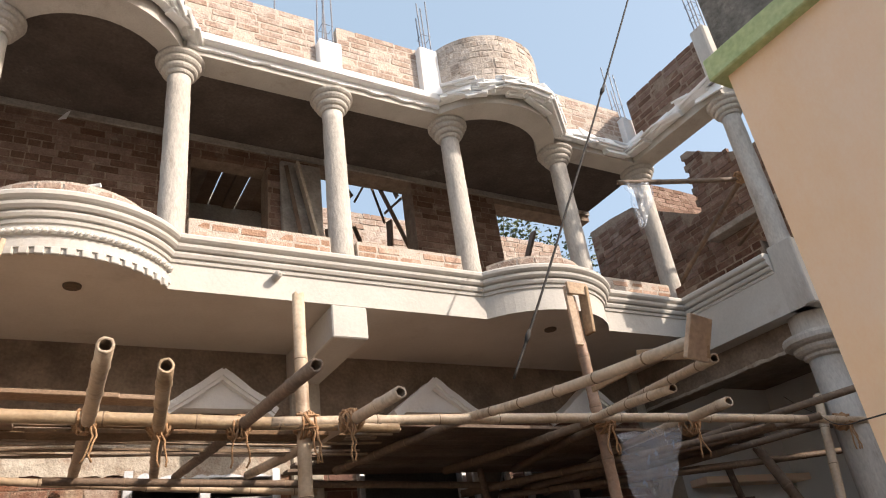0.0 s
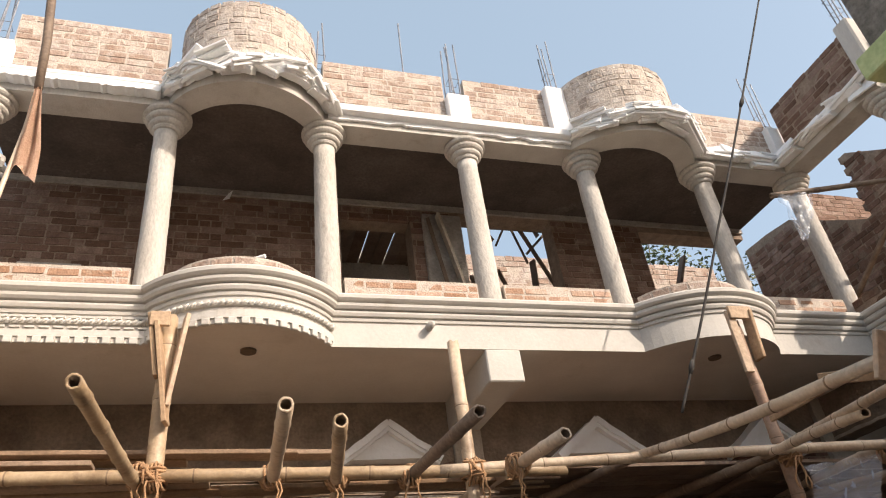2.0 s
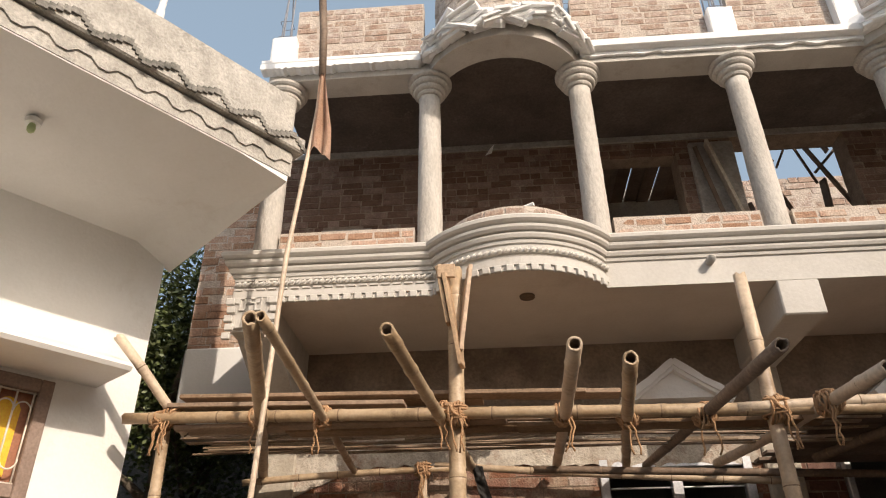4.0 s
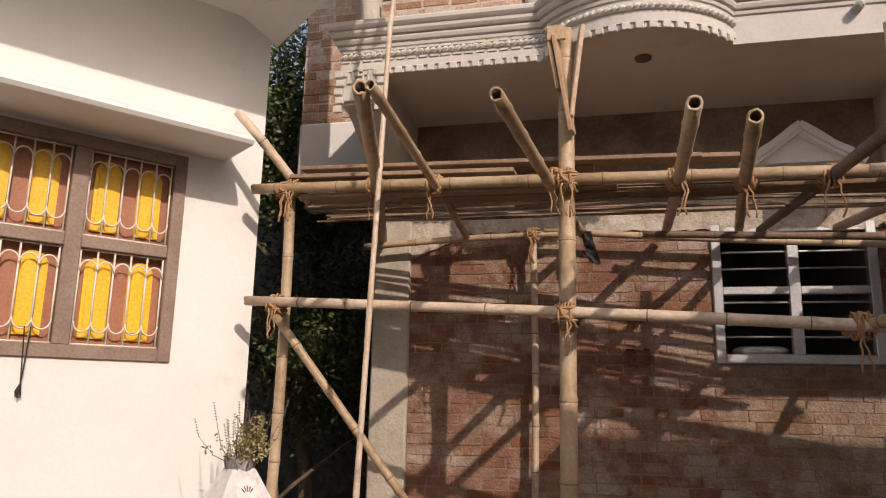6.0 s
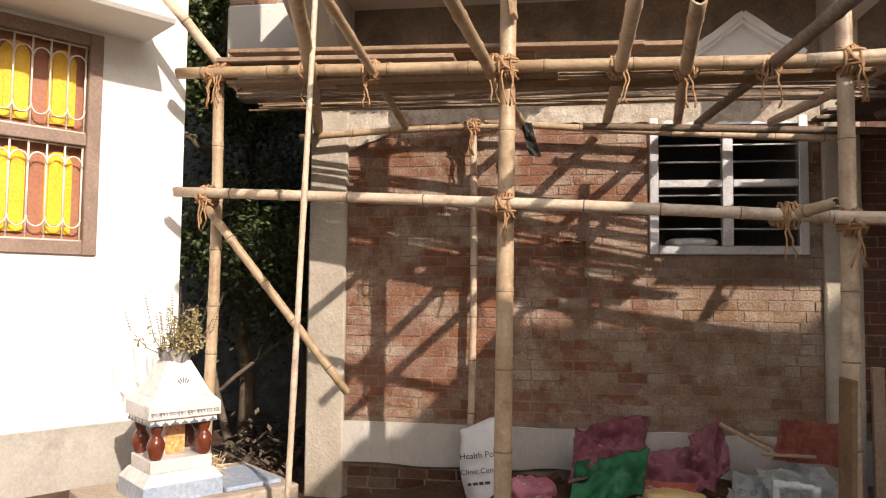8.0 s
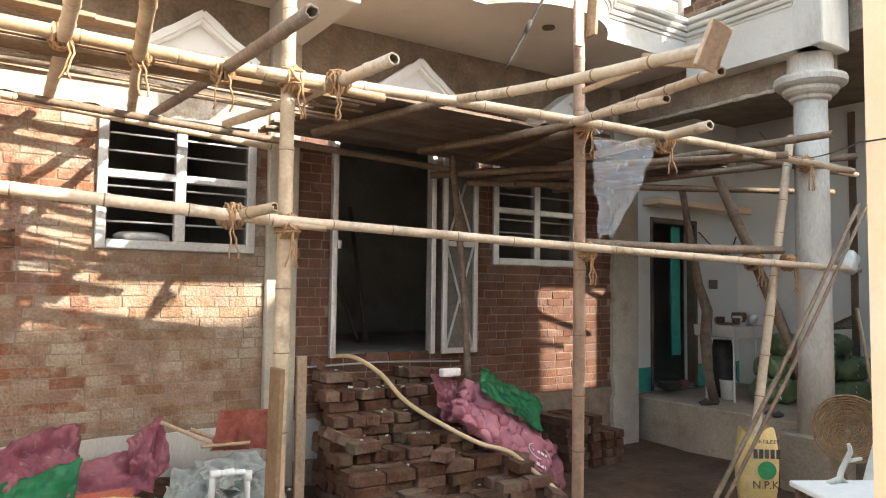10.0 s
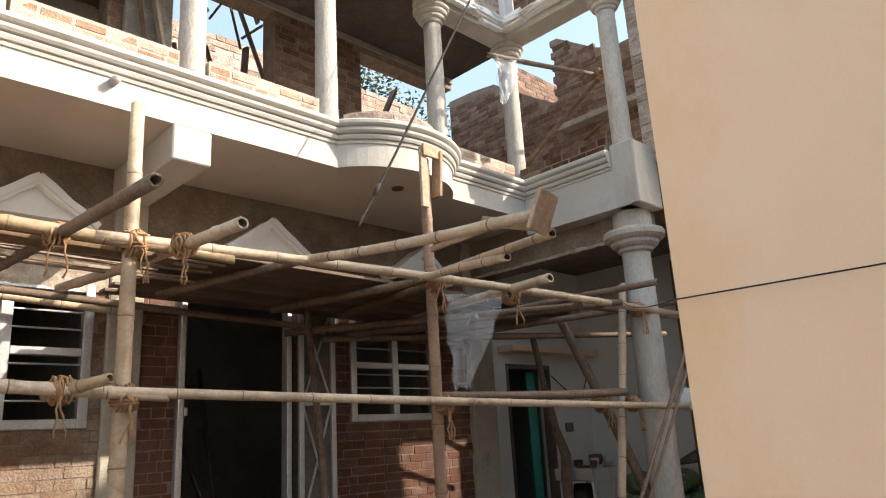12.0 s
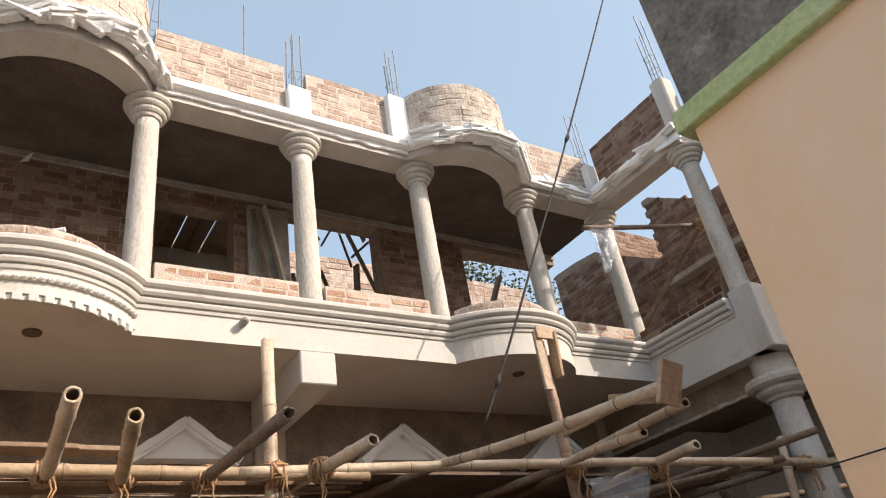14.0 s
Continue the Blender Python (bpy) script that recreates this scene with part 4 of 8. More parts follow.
def build_roof():
    front = roof_path(5.08, 0.40)
    inner = [(-2.44, 5.33)] + arc(RB1[0] + 0.06, RB1[1] - 0.06, 5.33, 0.38) + arc(RB2[0] + 0.06, RB2[1] - 0.06, 5.33, 0.38) + [(5.46, 5.33), (5.46, 3.74)]
    bm = B()
    prism(bm, front[1:] + inner[::-1], "z", 6.27, 6.44)
    tagged(part("roof_beam", bm, M_PLASTER), "rough plastered beam over the balcony columns", "beam", "", "structure")
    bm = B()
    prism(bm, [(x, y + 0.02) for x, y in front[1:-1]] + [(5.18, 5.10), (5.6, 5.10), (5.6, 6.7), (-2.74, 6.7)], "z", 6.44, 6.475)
    tagged(part("ceiling_balcony", bm, M_CEIL), "unplastered ceiling over the upper balcony, darkened for its shade", "ceiling", "", "structure")
    # projecting white edge of cornice pieces
    bm = B()
    sweep(bm, [(-2.80, 5.08), (-1.36, 5.08)], [(0.0, 6.375), (0.05, 6.38), (0.07, 6.39), (0.07, 6.42), (0.09, 6.43), (0.09, 6.46), (0.0, 6.48)])
    sweep(bm, [(0.10, 5.08), (2.50, 5.08)], [(0.0, 6.365), (0.08, 6.37), (0.095, 6.38), (0.10, 6.445), (0.0, 6.48)])
    for x0, x1, zl, sd in ((0.08, 2.52, 6.325, 4), (4.04, 5.10, 6.35, 9)):
        n = int((x1 - x0) / 0.024)
        rag = [(x0 + (x1 - x0) * i / n, zl + 0.025 * noise.noise((i * 0.16, sd, 2)) - 0.022 * abs(noise.noise((i * 0.55, sd, 7)))) for i in range(n + 1)]
        prism(bm, rag + [(x1, 6.45), (x0, 6.45)], "y", 5.048, 5.079)
    n = 56
    drip = [(-2.80 + 1.46 * i / n, 6.345 - 0.03 * abs(noise.noise((i * 0.45, 3, 2))) - 0.02 * noise.noise((i * 1.3, 1, 5))) for i in range(n + 1)]
    prism(bm, drip + [(-1.34, 6.40), (-2.80, 6.40)], "y", 4.975, 5.082)
    tagged(part("roof_cornice", bm, M_PUTTY), "bright white putty cornice along the roof edge", "cornice", "", "structure")


build_roof()


def build_cornice_shards():
    """Loose white cornice lengths stuck on round the bows and along the wing."""
    runs = [(arc(-1.30, 0.10, 5.08, 0.47, 24), 6.42, 60, 0.22, 1), (arc(2.50, 4.02, 5.08, 0.47, 24), 6.40, 40, 0.26, 2), ([(4.02, 5.06), (5.14, 5.06), (5.14, 3.85)], 6.40, 22, 0.24, 3)]
    for path, z, n, w, seed in runs:
        rr = random.Random(seed)
        tw = 0.25 if seed == 1 else 0.12
        t = thing("broken_cornice", "jumbled bright white cornice pieces bedded in cement", "cornice", "broken white cornice runs", "", (path[0][0], path[0][1], z))
        pts = along(path, sum((Vector(b) - Vector(a)).length for a, b in zip(path, path[1:])) / n)
        for p, d in pts:
            nrm = Vector((d.y, -d.x))
            bm = B()
            L = rr.uniform(0.12, 0.30) if seed == 1 else rr.uniform(0.28, 0.52)
            H = rr.uniform(0.018, 0.036)
            D = rr.uniform(0.06, 0.13)
            m = (Matrix.Translation((p.x + nrm.x * rr.uniform(-0.03, 0.04), p.y + nrm.y * rr.uniform(-0.03, 0.04), z + rr.uniform(-0.02, w * 0.55)))
                 @ Matrix.Rotation(math.atan2(d.y, d.x) + rr.uniform(-tw, tw), 4, 'Z') @ Matrix.Rotation(rr.uniform(-2 * tw, 2 * tw), 4, 'Y') @ Matrix.Rotation(rr.uniform(0.1, 1.25), 4, 'X'))
            box(bm, -L / 2, L / 2, -D, D * 0.4, -H, 0, 0.004, m)
            box(bm, -L / 2 * 0.96, L / 2 * 0.96, -D * 0.7, D * 0.4, -H * 2.2, -H, 0.003, m)
            part("cornice_piece", bm, M_PUTTY, t)
        bm = B()
        sweep(bm, path, [(-0.04, z - 0.04), (0.03, z - 0.03), (0.05, z + 0.02), (0.03, z + 0.07), (-0.04, z + 0.09)])
        for v in bm.verts:
            v.co += Vector((rr.uniform(-1, 1), rr.uniform(-1, 1), rr.uniform(-1, 1))) * 0.012
        part("cement_bed", bm, M_PUTTY, t)


build_cornice_shards()


def build_parapets():
    """Brick parapet on the roof, with drums on the bows."""
    def run(name, path, z0, z1, mat, mortar, label, thick=0.12, course=0.078, seed=1, single=300, length=0.225, bond=False):
        bm = B()
        sweep(bm, path, [(-0.002, z0), (-0.002, z1 - 0.006), (-thick, z1 - 0.006), (-thick, z0)])
        w = tagged(part(name, bm, mortar), label, "parapet", "", "structure")
        lay(courses(path, z0, z1, course=course, seed=seed, bond=bond, length=length, depth=0.06, proud=0.001, jitter=0.004, joint=0.018), mat, w, single)
        return w
    pale = "roof parapet of pale mortar-smeared brick"
    run("parapet_roof", [(-2.56, 5.15), (-1.33, 5.15)], 6.46, 7.25, M_BRICK_PALE, M_MORTAR_PALE, pale, seed=11)
    run("parapet_roof", [(0.06, 5.15), (1.27, 5.15)], 6.46, 7.16, M_BRICK_PALE, M_MORTAR_PALE, pale, seed=12)
    run("parapet_roof", [(1.50, 5.15), (2.42, 5.15)], 6.46, 7.15, M_BRICK_PALE, M_MORTAR_PALE, pale, seed=13)
    run("parapet_roof", [(4.02, 5.15), (5.26, 5.15)], 6.46, 7.12, M_BRICK_PALE, M_MORTAR_PALE, pale, seed=14)
    run("parapet_wing", [(5.27, 5.0), (5.27, 3.75)], 6.46, 7.15, M_BRICK_UNLIT, M_MORTAR, "brick roof parapet of the side wing, shade in its colour", seed=15)
    drum = "curved brick drum of the roof parapet, roughly pointed"
    run("parapet_drum", arc(-1.22, 0.0, 5.15, 0.52, 20), 6.46, 7.22, M_BRICK_GREY, M_MORTAR_PALE, drum, seed=16, length=0.118)
    run("parapet_drum", arc(2.58, 3.92, 5.15, 0.52, 20), 6.46, 7.16, M_BRICK_GREY, M_MORTAR_PALE, drum, seed=17, length=0.118)
    # low balcony walls between the columns
    low = "low orange brick balcony wall with thick pale mortar"
    xs = COLS + [5.36]
    for k, (a, b) in enumerate(zip(xs, xs[1:])):
        if k in (1, 4):
            bow = arc(a + 0.14, b - 0.14, YC - 0.06, 0.36, 16)
            run("balcony_wall", bow, 4.40, 4.64, M_BRICK_PALE, M_MORTAR_PALE, "low bowed brick balcony wall, pale and dusty", seed=20 + k, course=0.075, length=0.16)
        else:
            run("balcony_wall", [(a + 0.12, YC - 0.06), (b - 0.12, YC - 0.06)], 4.40, 4.715, M_BRICK_OR, M_MORTAR_PALE, low, seed=20 + k, course=0.072, length=0.22)
    run("balcony_wall_wing", [(5.27, 5.12), (5.27, 3.98)], 4.40, 4.65, M_BRICK_RED, M_MORTAR, "low red brick balcony wall of the side wing", seed=31, course=0.083)
    # concrete stubs with starter bars
    for k, (x, z) in enumerate(((-2.64, 6.82), (1.385, 6.84), (2.50, 7.13), (5.30, 6.95))):
        bm = B()
        box(bm, x - 0.115, x + 0.115, 5.06, 5.29, 6.44, z, 0.012)
        for v in bm.verts:
            v.co += Vector((rng.uniform(-1, 1), rng.uniform(-1, 1), rng.uniform(-1, 1))) * 0.008
        tagged(part("column_stub", bm, M_PUTTY), "white-splashed concrete column stub on the roof edge", "stub", "column stubs", "structure")
    bm = B()
    box(bm, 5.20, 5.40, 3.68, 3.86, 6.44, 7.22, 0.02)
    tagged(part("column_stub", bm, M_PLASTER), "bare concrete corner stub on the wing roof", "stub", "column stubs", "structure")
    for k, (x, y, z, n) in enumerate(((-2.68, 5.20, 6.8, 4), (1.40, 5.18, 6.8, 5), (2.56, 5.2, 7.1, 4), (0.05, 5.28, 7.0, 3), (3.86, 5.24, 6.75, 4), (5.30, 5.18, 6.9, 4), (5.32, 3.78, 7.3, 4), (0.92, 5.3, 7.0, 1))):
        t = thing("rebar_starter", "bundle of bare steel starter bars rising above the roof", "rebar", "starter bars", "", (x, y, z))
        for q in range(n):
            dx, dy = (0.0, 0.0) if n == 1 else ((q % 2) * 0.09 - 0.045 + rng.uniform(-0.01, 0.01), (q // 2) * 0.09 - 0.045)
            lean = Vector((rng.uniform(-0.05, 0.05), rng.uniform(-0.04, 0.04), 1))
            bm = B()
            tube(bm, [Vector((x + dx, y + dy, z - 0.1)), Vector((x + dx, y + dy, z - 0.1)) + lean * rng.uniform(0.75, 1.15)], 0.008, 6)
            part("bar", bm, M_REBAR, t)
        if n > 2:
            for zz in (z + 0.12, z + 0.32):
                bm = B()
                tube(bm, [(x - 0.055, y - 0.055, zz), (x + 0.055, y - 0.055, zz), (x + 0.055, y + 0.055, zz), (x - 0.055, y + 0.055, zz), (x - 0.055, y - 0.055, zz)], 0.004, 5)
                part("stirrup", bm, M_REBAR, t)


build_parapets()


# ---------------------------------------------------------------- upper floor behind the columns
def build_upper():
    yu = 6.42
    wide = [(0.40, 1.17, 4.36, 6.22), (1.74, 2.88, 4.36, 6.37), (4.05, 5.60, 4.36, 6.30)]
    bm = B()
    wall_with_holes(bm, -2.95, 5.60, yu, yu + 0.24, 4.20, 6.44, wide)
    w = tagged(part("wall_upper", bm, M_MORTAR), "bare brick back wall of the upper balcony, coloured for shade", "wall", "", "structure")
    holes = [(h[0] + 2.93, h[1] + 2.93, h[2], h[3]) for h in wide] + [(1.1, 1.24, 4.98, 5.08), (0.45, 0.85, 5.38, 5.48), (0.45, 0.80, 4.4, 5.38)]
    lay(courses([(-2.93, yu), (4.05, yu)], 4.36, 6.36, holes=holes, seed=41, course=0.077, length=0.22, headers=0.6), M_BRICK_UNLIT, w, 300, near=lambda s: abs(s[0][0]) + abs(s[0][2] - 5.1))
    bm = B()
    box(bm, -2.93, 5.6, yu - 0.03, yu - 0.004, 6.375, 6.44)
    tagged(part("lintel_beam", bm, M_ROUGH), "shaded cement lintel beam with shuttering marks", "beam", "", "structure")
    bm = B()
    box(bm, -2.48, -2.10, yu - 0.022, yu + 0.02, 4.36, 5.36, 0.01)
    box(bm, -2.50, -1.98, yu - 0.03, yu - 0.004, 5.38, 5.47, 0.008)
    tagged(part("cement_patch", bm, M_ROUGH), "cement patch and small sill on the brick wall", "patch", "", "structure")
    # brick end pier past the balcony
    bm = B()
    box(bm, -3.70, -2.95, yu, yu + 0.24, 4.0, 6.3)
    box(bm, -3.62, -2.88, yu + 0.01, yu + 0.23, 3.4, 4.0)
    p = tagged(part("end_pier", bm, M_MORTAR_PALE), "brick end wall beyond the balcony, partly plastered", "wall", "", "structure")
    sp = courses([(-3.70, yu), (-2.95, yu)], 4.20, 6.25, seed=43, jitter=0.008)
    lay(sp, M_BRICK_OR, p, 300)
    bm = B()
    box(bm, -3.68, -2.90, yu - 0.09, yu - 0.03, 3.5, 4.22, 0.02)
    tagged(part("plaster_patch", bm, M_WHITE), "pale smooth plaster patch on the end wall", "plaster", "", "structure")
    # rooms behind: dark shuttering on props on the one side, open sky on the other
    bm = B()
    x = -2.9
    k = 0
    while x < 1.72:
        box(bm, x, x + 0.14, 6.68, 7.62, 6.40 + 0.008 * (k % 3), 6.43 + 0.008 * (k % 3))
        x += 0.14 + (0.022 if 0.55 < x < 1.2 and k % 2 else 0.003)
        k += 1
    tagged(part("ceiling_shuttering", bm, M_WOOD_DARK), "dark timber shuttering boards under the new slab", "ceiling", "", "structure")
    bm = B()
    box(bm, -2.95, 1.75, 7.60, 9.8, 6.46, 6.58)
    tagged(part("ceiling_back", bm, M_DARK), "rough slab over the back rooms", "ceiling", "", "structure")
    bm = B()
    box(bm, -2.95, 1.75, 7.62, 7.70, 4.3, 6.46)
    box(bm, -3.1, -2.95, 6.66, 9.95, 4.2, 6.5)
    tagged(part("wall_back_room", bm, M_DARK), "dark back room wall", "wall", "", "structure")
    bm = B()
    box(bm, -2.72, 9.6, 6.02, 6.42, 4.1, 4.34)
    box(bm, -3.1, 9.6, 6.66, 9.95, 4.1, 4.34)
    box(bm, -2.72, 9.6, 6.42, 6.66, 4.1, 4.20)
    tagged(part("floor_upper", bm, M_ROUGH), "bare upper floor slab", "floor", "", "structure")
    bm = B()
    box(bm, 1.76, 6.2, 7.75, 7.95, 4.34, 6.70)
    w2 = tagged(part("wall_rear", bm, M_MORTAR_PALE), "sunlit unfinished rear brick wall", "wall", "", "structure")
    lay(courses([(1.76, 7.75), (6.2, 7.75)], 5.7, 6.74, seed=44, jitter=0.006), M_BRICK_PALE, w2, 200)
    # plastered pier with leaning boards between the openings
    bm = B()
    box(bm, 1.30, 1.74, yu - 0.06, yu + 0.22, 4.36, 6.30, 0.01)
    tagged(part("upper_pier", bm, M_ROUGH), "rough rendered brick pier between openings", "pier", "", "structure")
    bm = B()
    box(bm, 1.70, 3.60, 6.70, 6.86, 6.50, 6.60, 0.004)
    tagged(part("shuttering_beam", bm, M_WOOD_DARK), "dark shuttering beam over the wide opening", "beam", "", "structure")
    hang = (((2.53, 6.78, 6.52), (2.687, 6.80, 6.0), 0.018, 0.03), ((2.60, 6.74, 6.52), (3.02, 6.76, 5.55), 0.055, 0.025), ((3.08, 6.82, 6.54), (2.70, 6.80, 6.14), 0.035, 0.03), ((3.26, 6.76, 6.55), (2.98, 6.77, 6.24), 0.065, 0.025),
            ((2.47, 6.76, 6.52), (2.31, 6.78, 6.22), 0.05, 0.025), ((2.10, 6.76, 6.52), (2.28, 6.78, 6.28), 0.06, 0.025), ((2.80, 6.74, 6.52), (2.86, 6.74, 6.36), 0.07, 0.02))
    stand = (((1.83, 6.26, 4.34), (1.45, 6.30, 6.25), 0.11, 0.03), ((1.60, 6.22, 4.34), (1.34, 6.32, 6.2), 0.05, 0.04), ((2.62, 6.74, 4.34), (2.74, 6.78, 6.03), 0.085, 0.03), ((3.00, 6.72, 4.34), (3.12, 6.74, 6.16), 0.07, 0.04),
             ((2.30, 7.0, 4.34), (2.05, 7.05, 5.95), 0.05, 0.04), ((2.95, 7.0, 4.34), (2.40, 7.05, 6.05), 0.04, 0.04), ((4.0, 6.75, 4.335), (5.0, 6.9, 6.3), 0.09, 0.04), ((4.55, 6.9, 4.335), (4.4, 6.9, 5.3), 0.12, 0.03), ((1.0, 6.9, 4.34), (1.20, 6.95, 5.7), 0.06, 0.03))
    for k, (a, b, w_, t_) in enumerate(stand + hang):
        a, b = Vector(a), Vector(b)
        d = b - a
        m = Matrix.Translation(a) @ d.to_track_quat('Z', 'Y').to_matrix().to_4x4()
        bm = B()
        box(bm, -w_ / 2, w_ / 2, -t_ / 2, t_ / 2, 0, d.length, 0.003, m)
        tagged(part("prop_board", bm, M_BOARD if k == 0 else M_WOOD_DARK), "rough timber board leaning as a shuttering prop", "board", "shuttering boards upstairs")
    rb = random.Random(314)
    for k in range(18):
        x0 = rb.uniform(0.45, 1.1) if k < 8 else rb.uniform(4.3, 5.5)
        y0 = rb.uniform(6.75, 7.55)
        h_, w_ = rb.uniform(1.0, 1.5), rb.uniform(0.02, 0.07)
        m = Matrix.Translation((x0, y0, 4.335)) @ Matrix.Rotation(rb.uniform(-0.5, 0.5), 4, 'Y') @ Matrix.Rotation(rb.uniform(-0.1, 0.1), 4, 'X') @ Matrix.Rotation(rb.uniform(-0.6, 0.6), 4, 'Z')
        bm = B()
        box(bm, -w_, w_, -0.018, 0.018, -0.02, h_, 0.003, m)
        tagged(part("prop_board", bm, (M_WOOD, M_WOOD_DARK, M_TRUNK, M_BOARD)[k % 4]), "rough timber board leaning as a shuttering prop", "board", "shuttering boards upstairs")
    # bits of white paper caught under the shuttering
    bm = B()
    vs = [bm.verts.new(p) for p in ((-0.80, 6.37, 6.28), (-0.73, 6.36, 6.30), (-0.70, 6.34, 6.40), (-0.74, 6.36, 6.37))]
    bm.faces.new(vs)
    bmesh.ops.solidify(bm, geom=list(bm.faces), thickness=0.002)
    tagged(part("paper_scrap", bm, M_PUTTY), "torn white paper scrap hanging under the lintel", "paper")
    bm = B()
    tube(bm, [(-0.72, 5.0, 4.655), (-0.46, 4.86, 4.675)], 0.016, 10)
    tagged(part("pipe_offcut", bm, M_PVC), "pale plastic pipe offcut lying on the balcony wall", "pipe")


build_upper()


# ---------------------------------------------------------------- the side wing on the right
def build_wing():
    xe, yb = 8.0, 6.38      # faces of the porch's end wall and back wall
    PD = (6.22, 7.12, 0.50, 2.64)
    bm = B()
    wall_with_holes(bm, 5.61, xe + 0.2, yb, yb + 0.2, -0.1, 4.0, [PD])
    tagged(part("wall_wing", bm, M_WHITE), "grubby whitewashed porch wall of the side wing", "wall", "", "structure")
    bm = B()
    box(bm, xe, xe + 0.2, 3.2, yb, -0.1, 4.0)
    tagged(part("wall_porch_end", bm, M_WHITE), "pale whitewashed wall closing the porch", "wall", "", "structure")
    bm = B()
    box(bm, 5.62, PD[0] - 0.01, yb - 0.012, yb - 0.002, 0.50, 0.79)
    box(bm, PD[1] + 0.01, xe - 0.004, yb - 0.012, yb - 0.002, 0.50, 0.79)
    tagged(part("dado", bm, M_TEAL), "teal-painted dado along the porch wall", "dado", "", "structure")
    d = thing("door_2", "dark doorway with a half-open teal door leaf", "door", "", "structure", (PD[0], yb, 0.50))
    for x0, x1, z0, z1 in ((PD[0], PD[0] + 0.05, 0.50, 2.64), (PD[1] - 0.05, PD[1], 0.50, 2.64), (PD[0] + 0.05, PD[1] - 0.05, 2.58, 2.64)):
        bm = B()
        box(bm, x0, x1, yb - 0.015, yb + 0.12, z0, z1, 0.006)
        part("frame", bm, M_WOOD_DARK, d)
    bm = B()
    box(bm, 6.80, 6.97, yb + 0.14, yb + 0.17, 0.90, 2.56, 0.005)
    part("door_leaf", bm, M_TEAL, d, "teal door leaf")
    bm = B()
    box(bm, 5.93, 6.0, yb + 0.2, 9.4, 0.3, 4.0)
    box(bm, xe + 0.1, xe + 0.2, yb + 0.2, 9.4, 0.3, 4.0)
    box(bm, 6.0, xe + 0.1, 9.3, 9.4, 0.3, 4.0)
    box(bm, 6.0, xe + 0.1, yb + 0.2, 9.3, 0.36, 0.49)
    tagged(part("wall_inner", bm, M_DARK), "unlit inner room of the wing", "wall", "", "structure")
    bm = B()
    box(bm, 6.08, 7.97, yb - 0.26, yb - 0.003, 2.77, 2.85, 0.008)
    tagged(part("door_shelf", bm, M_PEACH), "peach-edged concrete shelf over the doorway", "shelf", "", "structure")
    bm = B()
    box(bm, xe - 0.03, xe - 0.002, 4.78, 4.86, 0.5, 3.9, 0.004)
    tagged(part("timber_jamb", bm, M_WOOD_DARK), "dark timber upright on the porch wall", "frame", "", "structure")
    # switch board with a hanging wire on the porch wall
    sw = thing("switch_board", "small grey switch board with a loose wire", "switch", "", "", (7.42, yb, 1.8))
    bm = B()
    box(bm, 7.36, 7.52, yb - 0.03, yb - 0.003, 1.76, 1.88, 0.005)
    part("plate", bm, M_SHEET, sw)
    bm = B()
    tube(bm, [(7.14, yb - 0.02, 2.50), (7.35, yb - 0.03, 2.36), (7.62, yb - 0.03, 2.22), (7.80, yb - 0.03, 2.24), (7.95, yb - 0.02, 2.48)], 0.008, 6)
    part("wire", bm, M_CABLE, sw, smooth=True)
    # porch floor and its front
    bm = B()
    box(bm, 5.78, xe - 0.002, 2.2, yb - 0.004, -0.1, 0.495, 0.015)
    tagged(part("porch_floor", bm, M_DUST), "raised grey cement porch platform", "platform", "", "structure")
    bm = B()
    box(bm, 5.57, 6.3, 3.4, 7.3, 4.0, 4.30)
    box(bm, 6.3, 9.5, 3.2, 9.5, 4.0, 4.30)
    # The dark colour stands in for dimness under the slab.
    tagged(part("ceiling_porch", bm, M_ROUGH_DARK), "cement slab over the porch, darkened for its shade", "ceiling", "", "structure")
    # upper storey of the wing: broken brick walls open to the sky
    bm = B()
    prof = [(3.9, 4.3), (7.38, 4.3), (7.38, 6.80), (6.9, 6.78), (6.46, 6.72), (6.2, 6.52), (5.96, 6.36), (5.7, 6.18), (5.45, 6.02)]
    y, z = 5.42, 6.02
    k = 0
    while z < 6.85:
        prof += [(y - (0.0 if k % 2 else 0.07), z), (y - (0.0 if k % 2 else 0.07), z + 0.09)]
        z += 0.09
        k += 1
    prof += [(5.3, 6.92), (4.74, 6.52), (4.53, 6.42), (3.9, 6.4)]
    # Dark mortar and brick carry the shade of this west face.
    prism(bm, prof, "x", 6.55, 6.78)
    w = tagged(part("wall_wing_upper", bm, M_ROUGH_DARK), "broken-off brick wall of the wing with a toothed end", "wall", "", "structure")
    cut = [(7.37 - b, 7.37 - a, z, 7.0) for a, b, z in ((6.46, 7.4, 6.70), (6.2, 6.46, 6.52), (5.96, 6.2, 6.35), (5.7, 5.96, 6.16), (5.38, 5.7, 5.98), (5.1, 5.38, 6.78), (4.74, 5.1, 6.58), (3.9, 4.74, 6.40))]
    run = courses([(6.55, 7.37), (6.55, 3.92)], 4.3, 6.86, seed=51, holes=cut, jitter=0.006, course=0.074, length=0.20)
    lay(run, M_BRICK_UNLIT, w, 300, near=lambda s: abs(s[0][1] - 4.9))
    bm = B()
    box(bm, 8.1, 10.8, 7.40, 7.62, 4.0, 8.05)
    w = tagged(part("wall_wing_back", bm, M_MORTAR), "brick wall at the back of the wing, coloured for shade", "wall", "", "structure")
    lay(courses([(8.1, 7.40), (10.8, 7.40)], 6.2, 8.05, seed=52), M_BRICK_UNLIT, w, 200)
    bm = B()
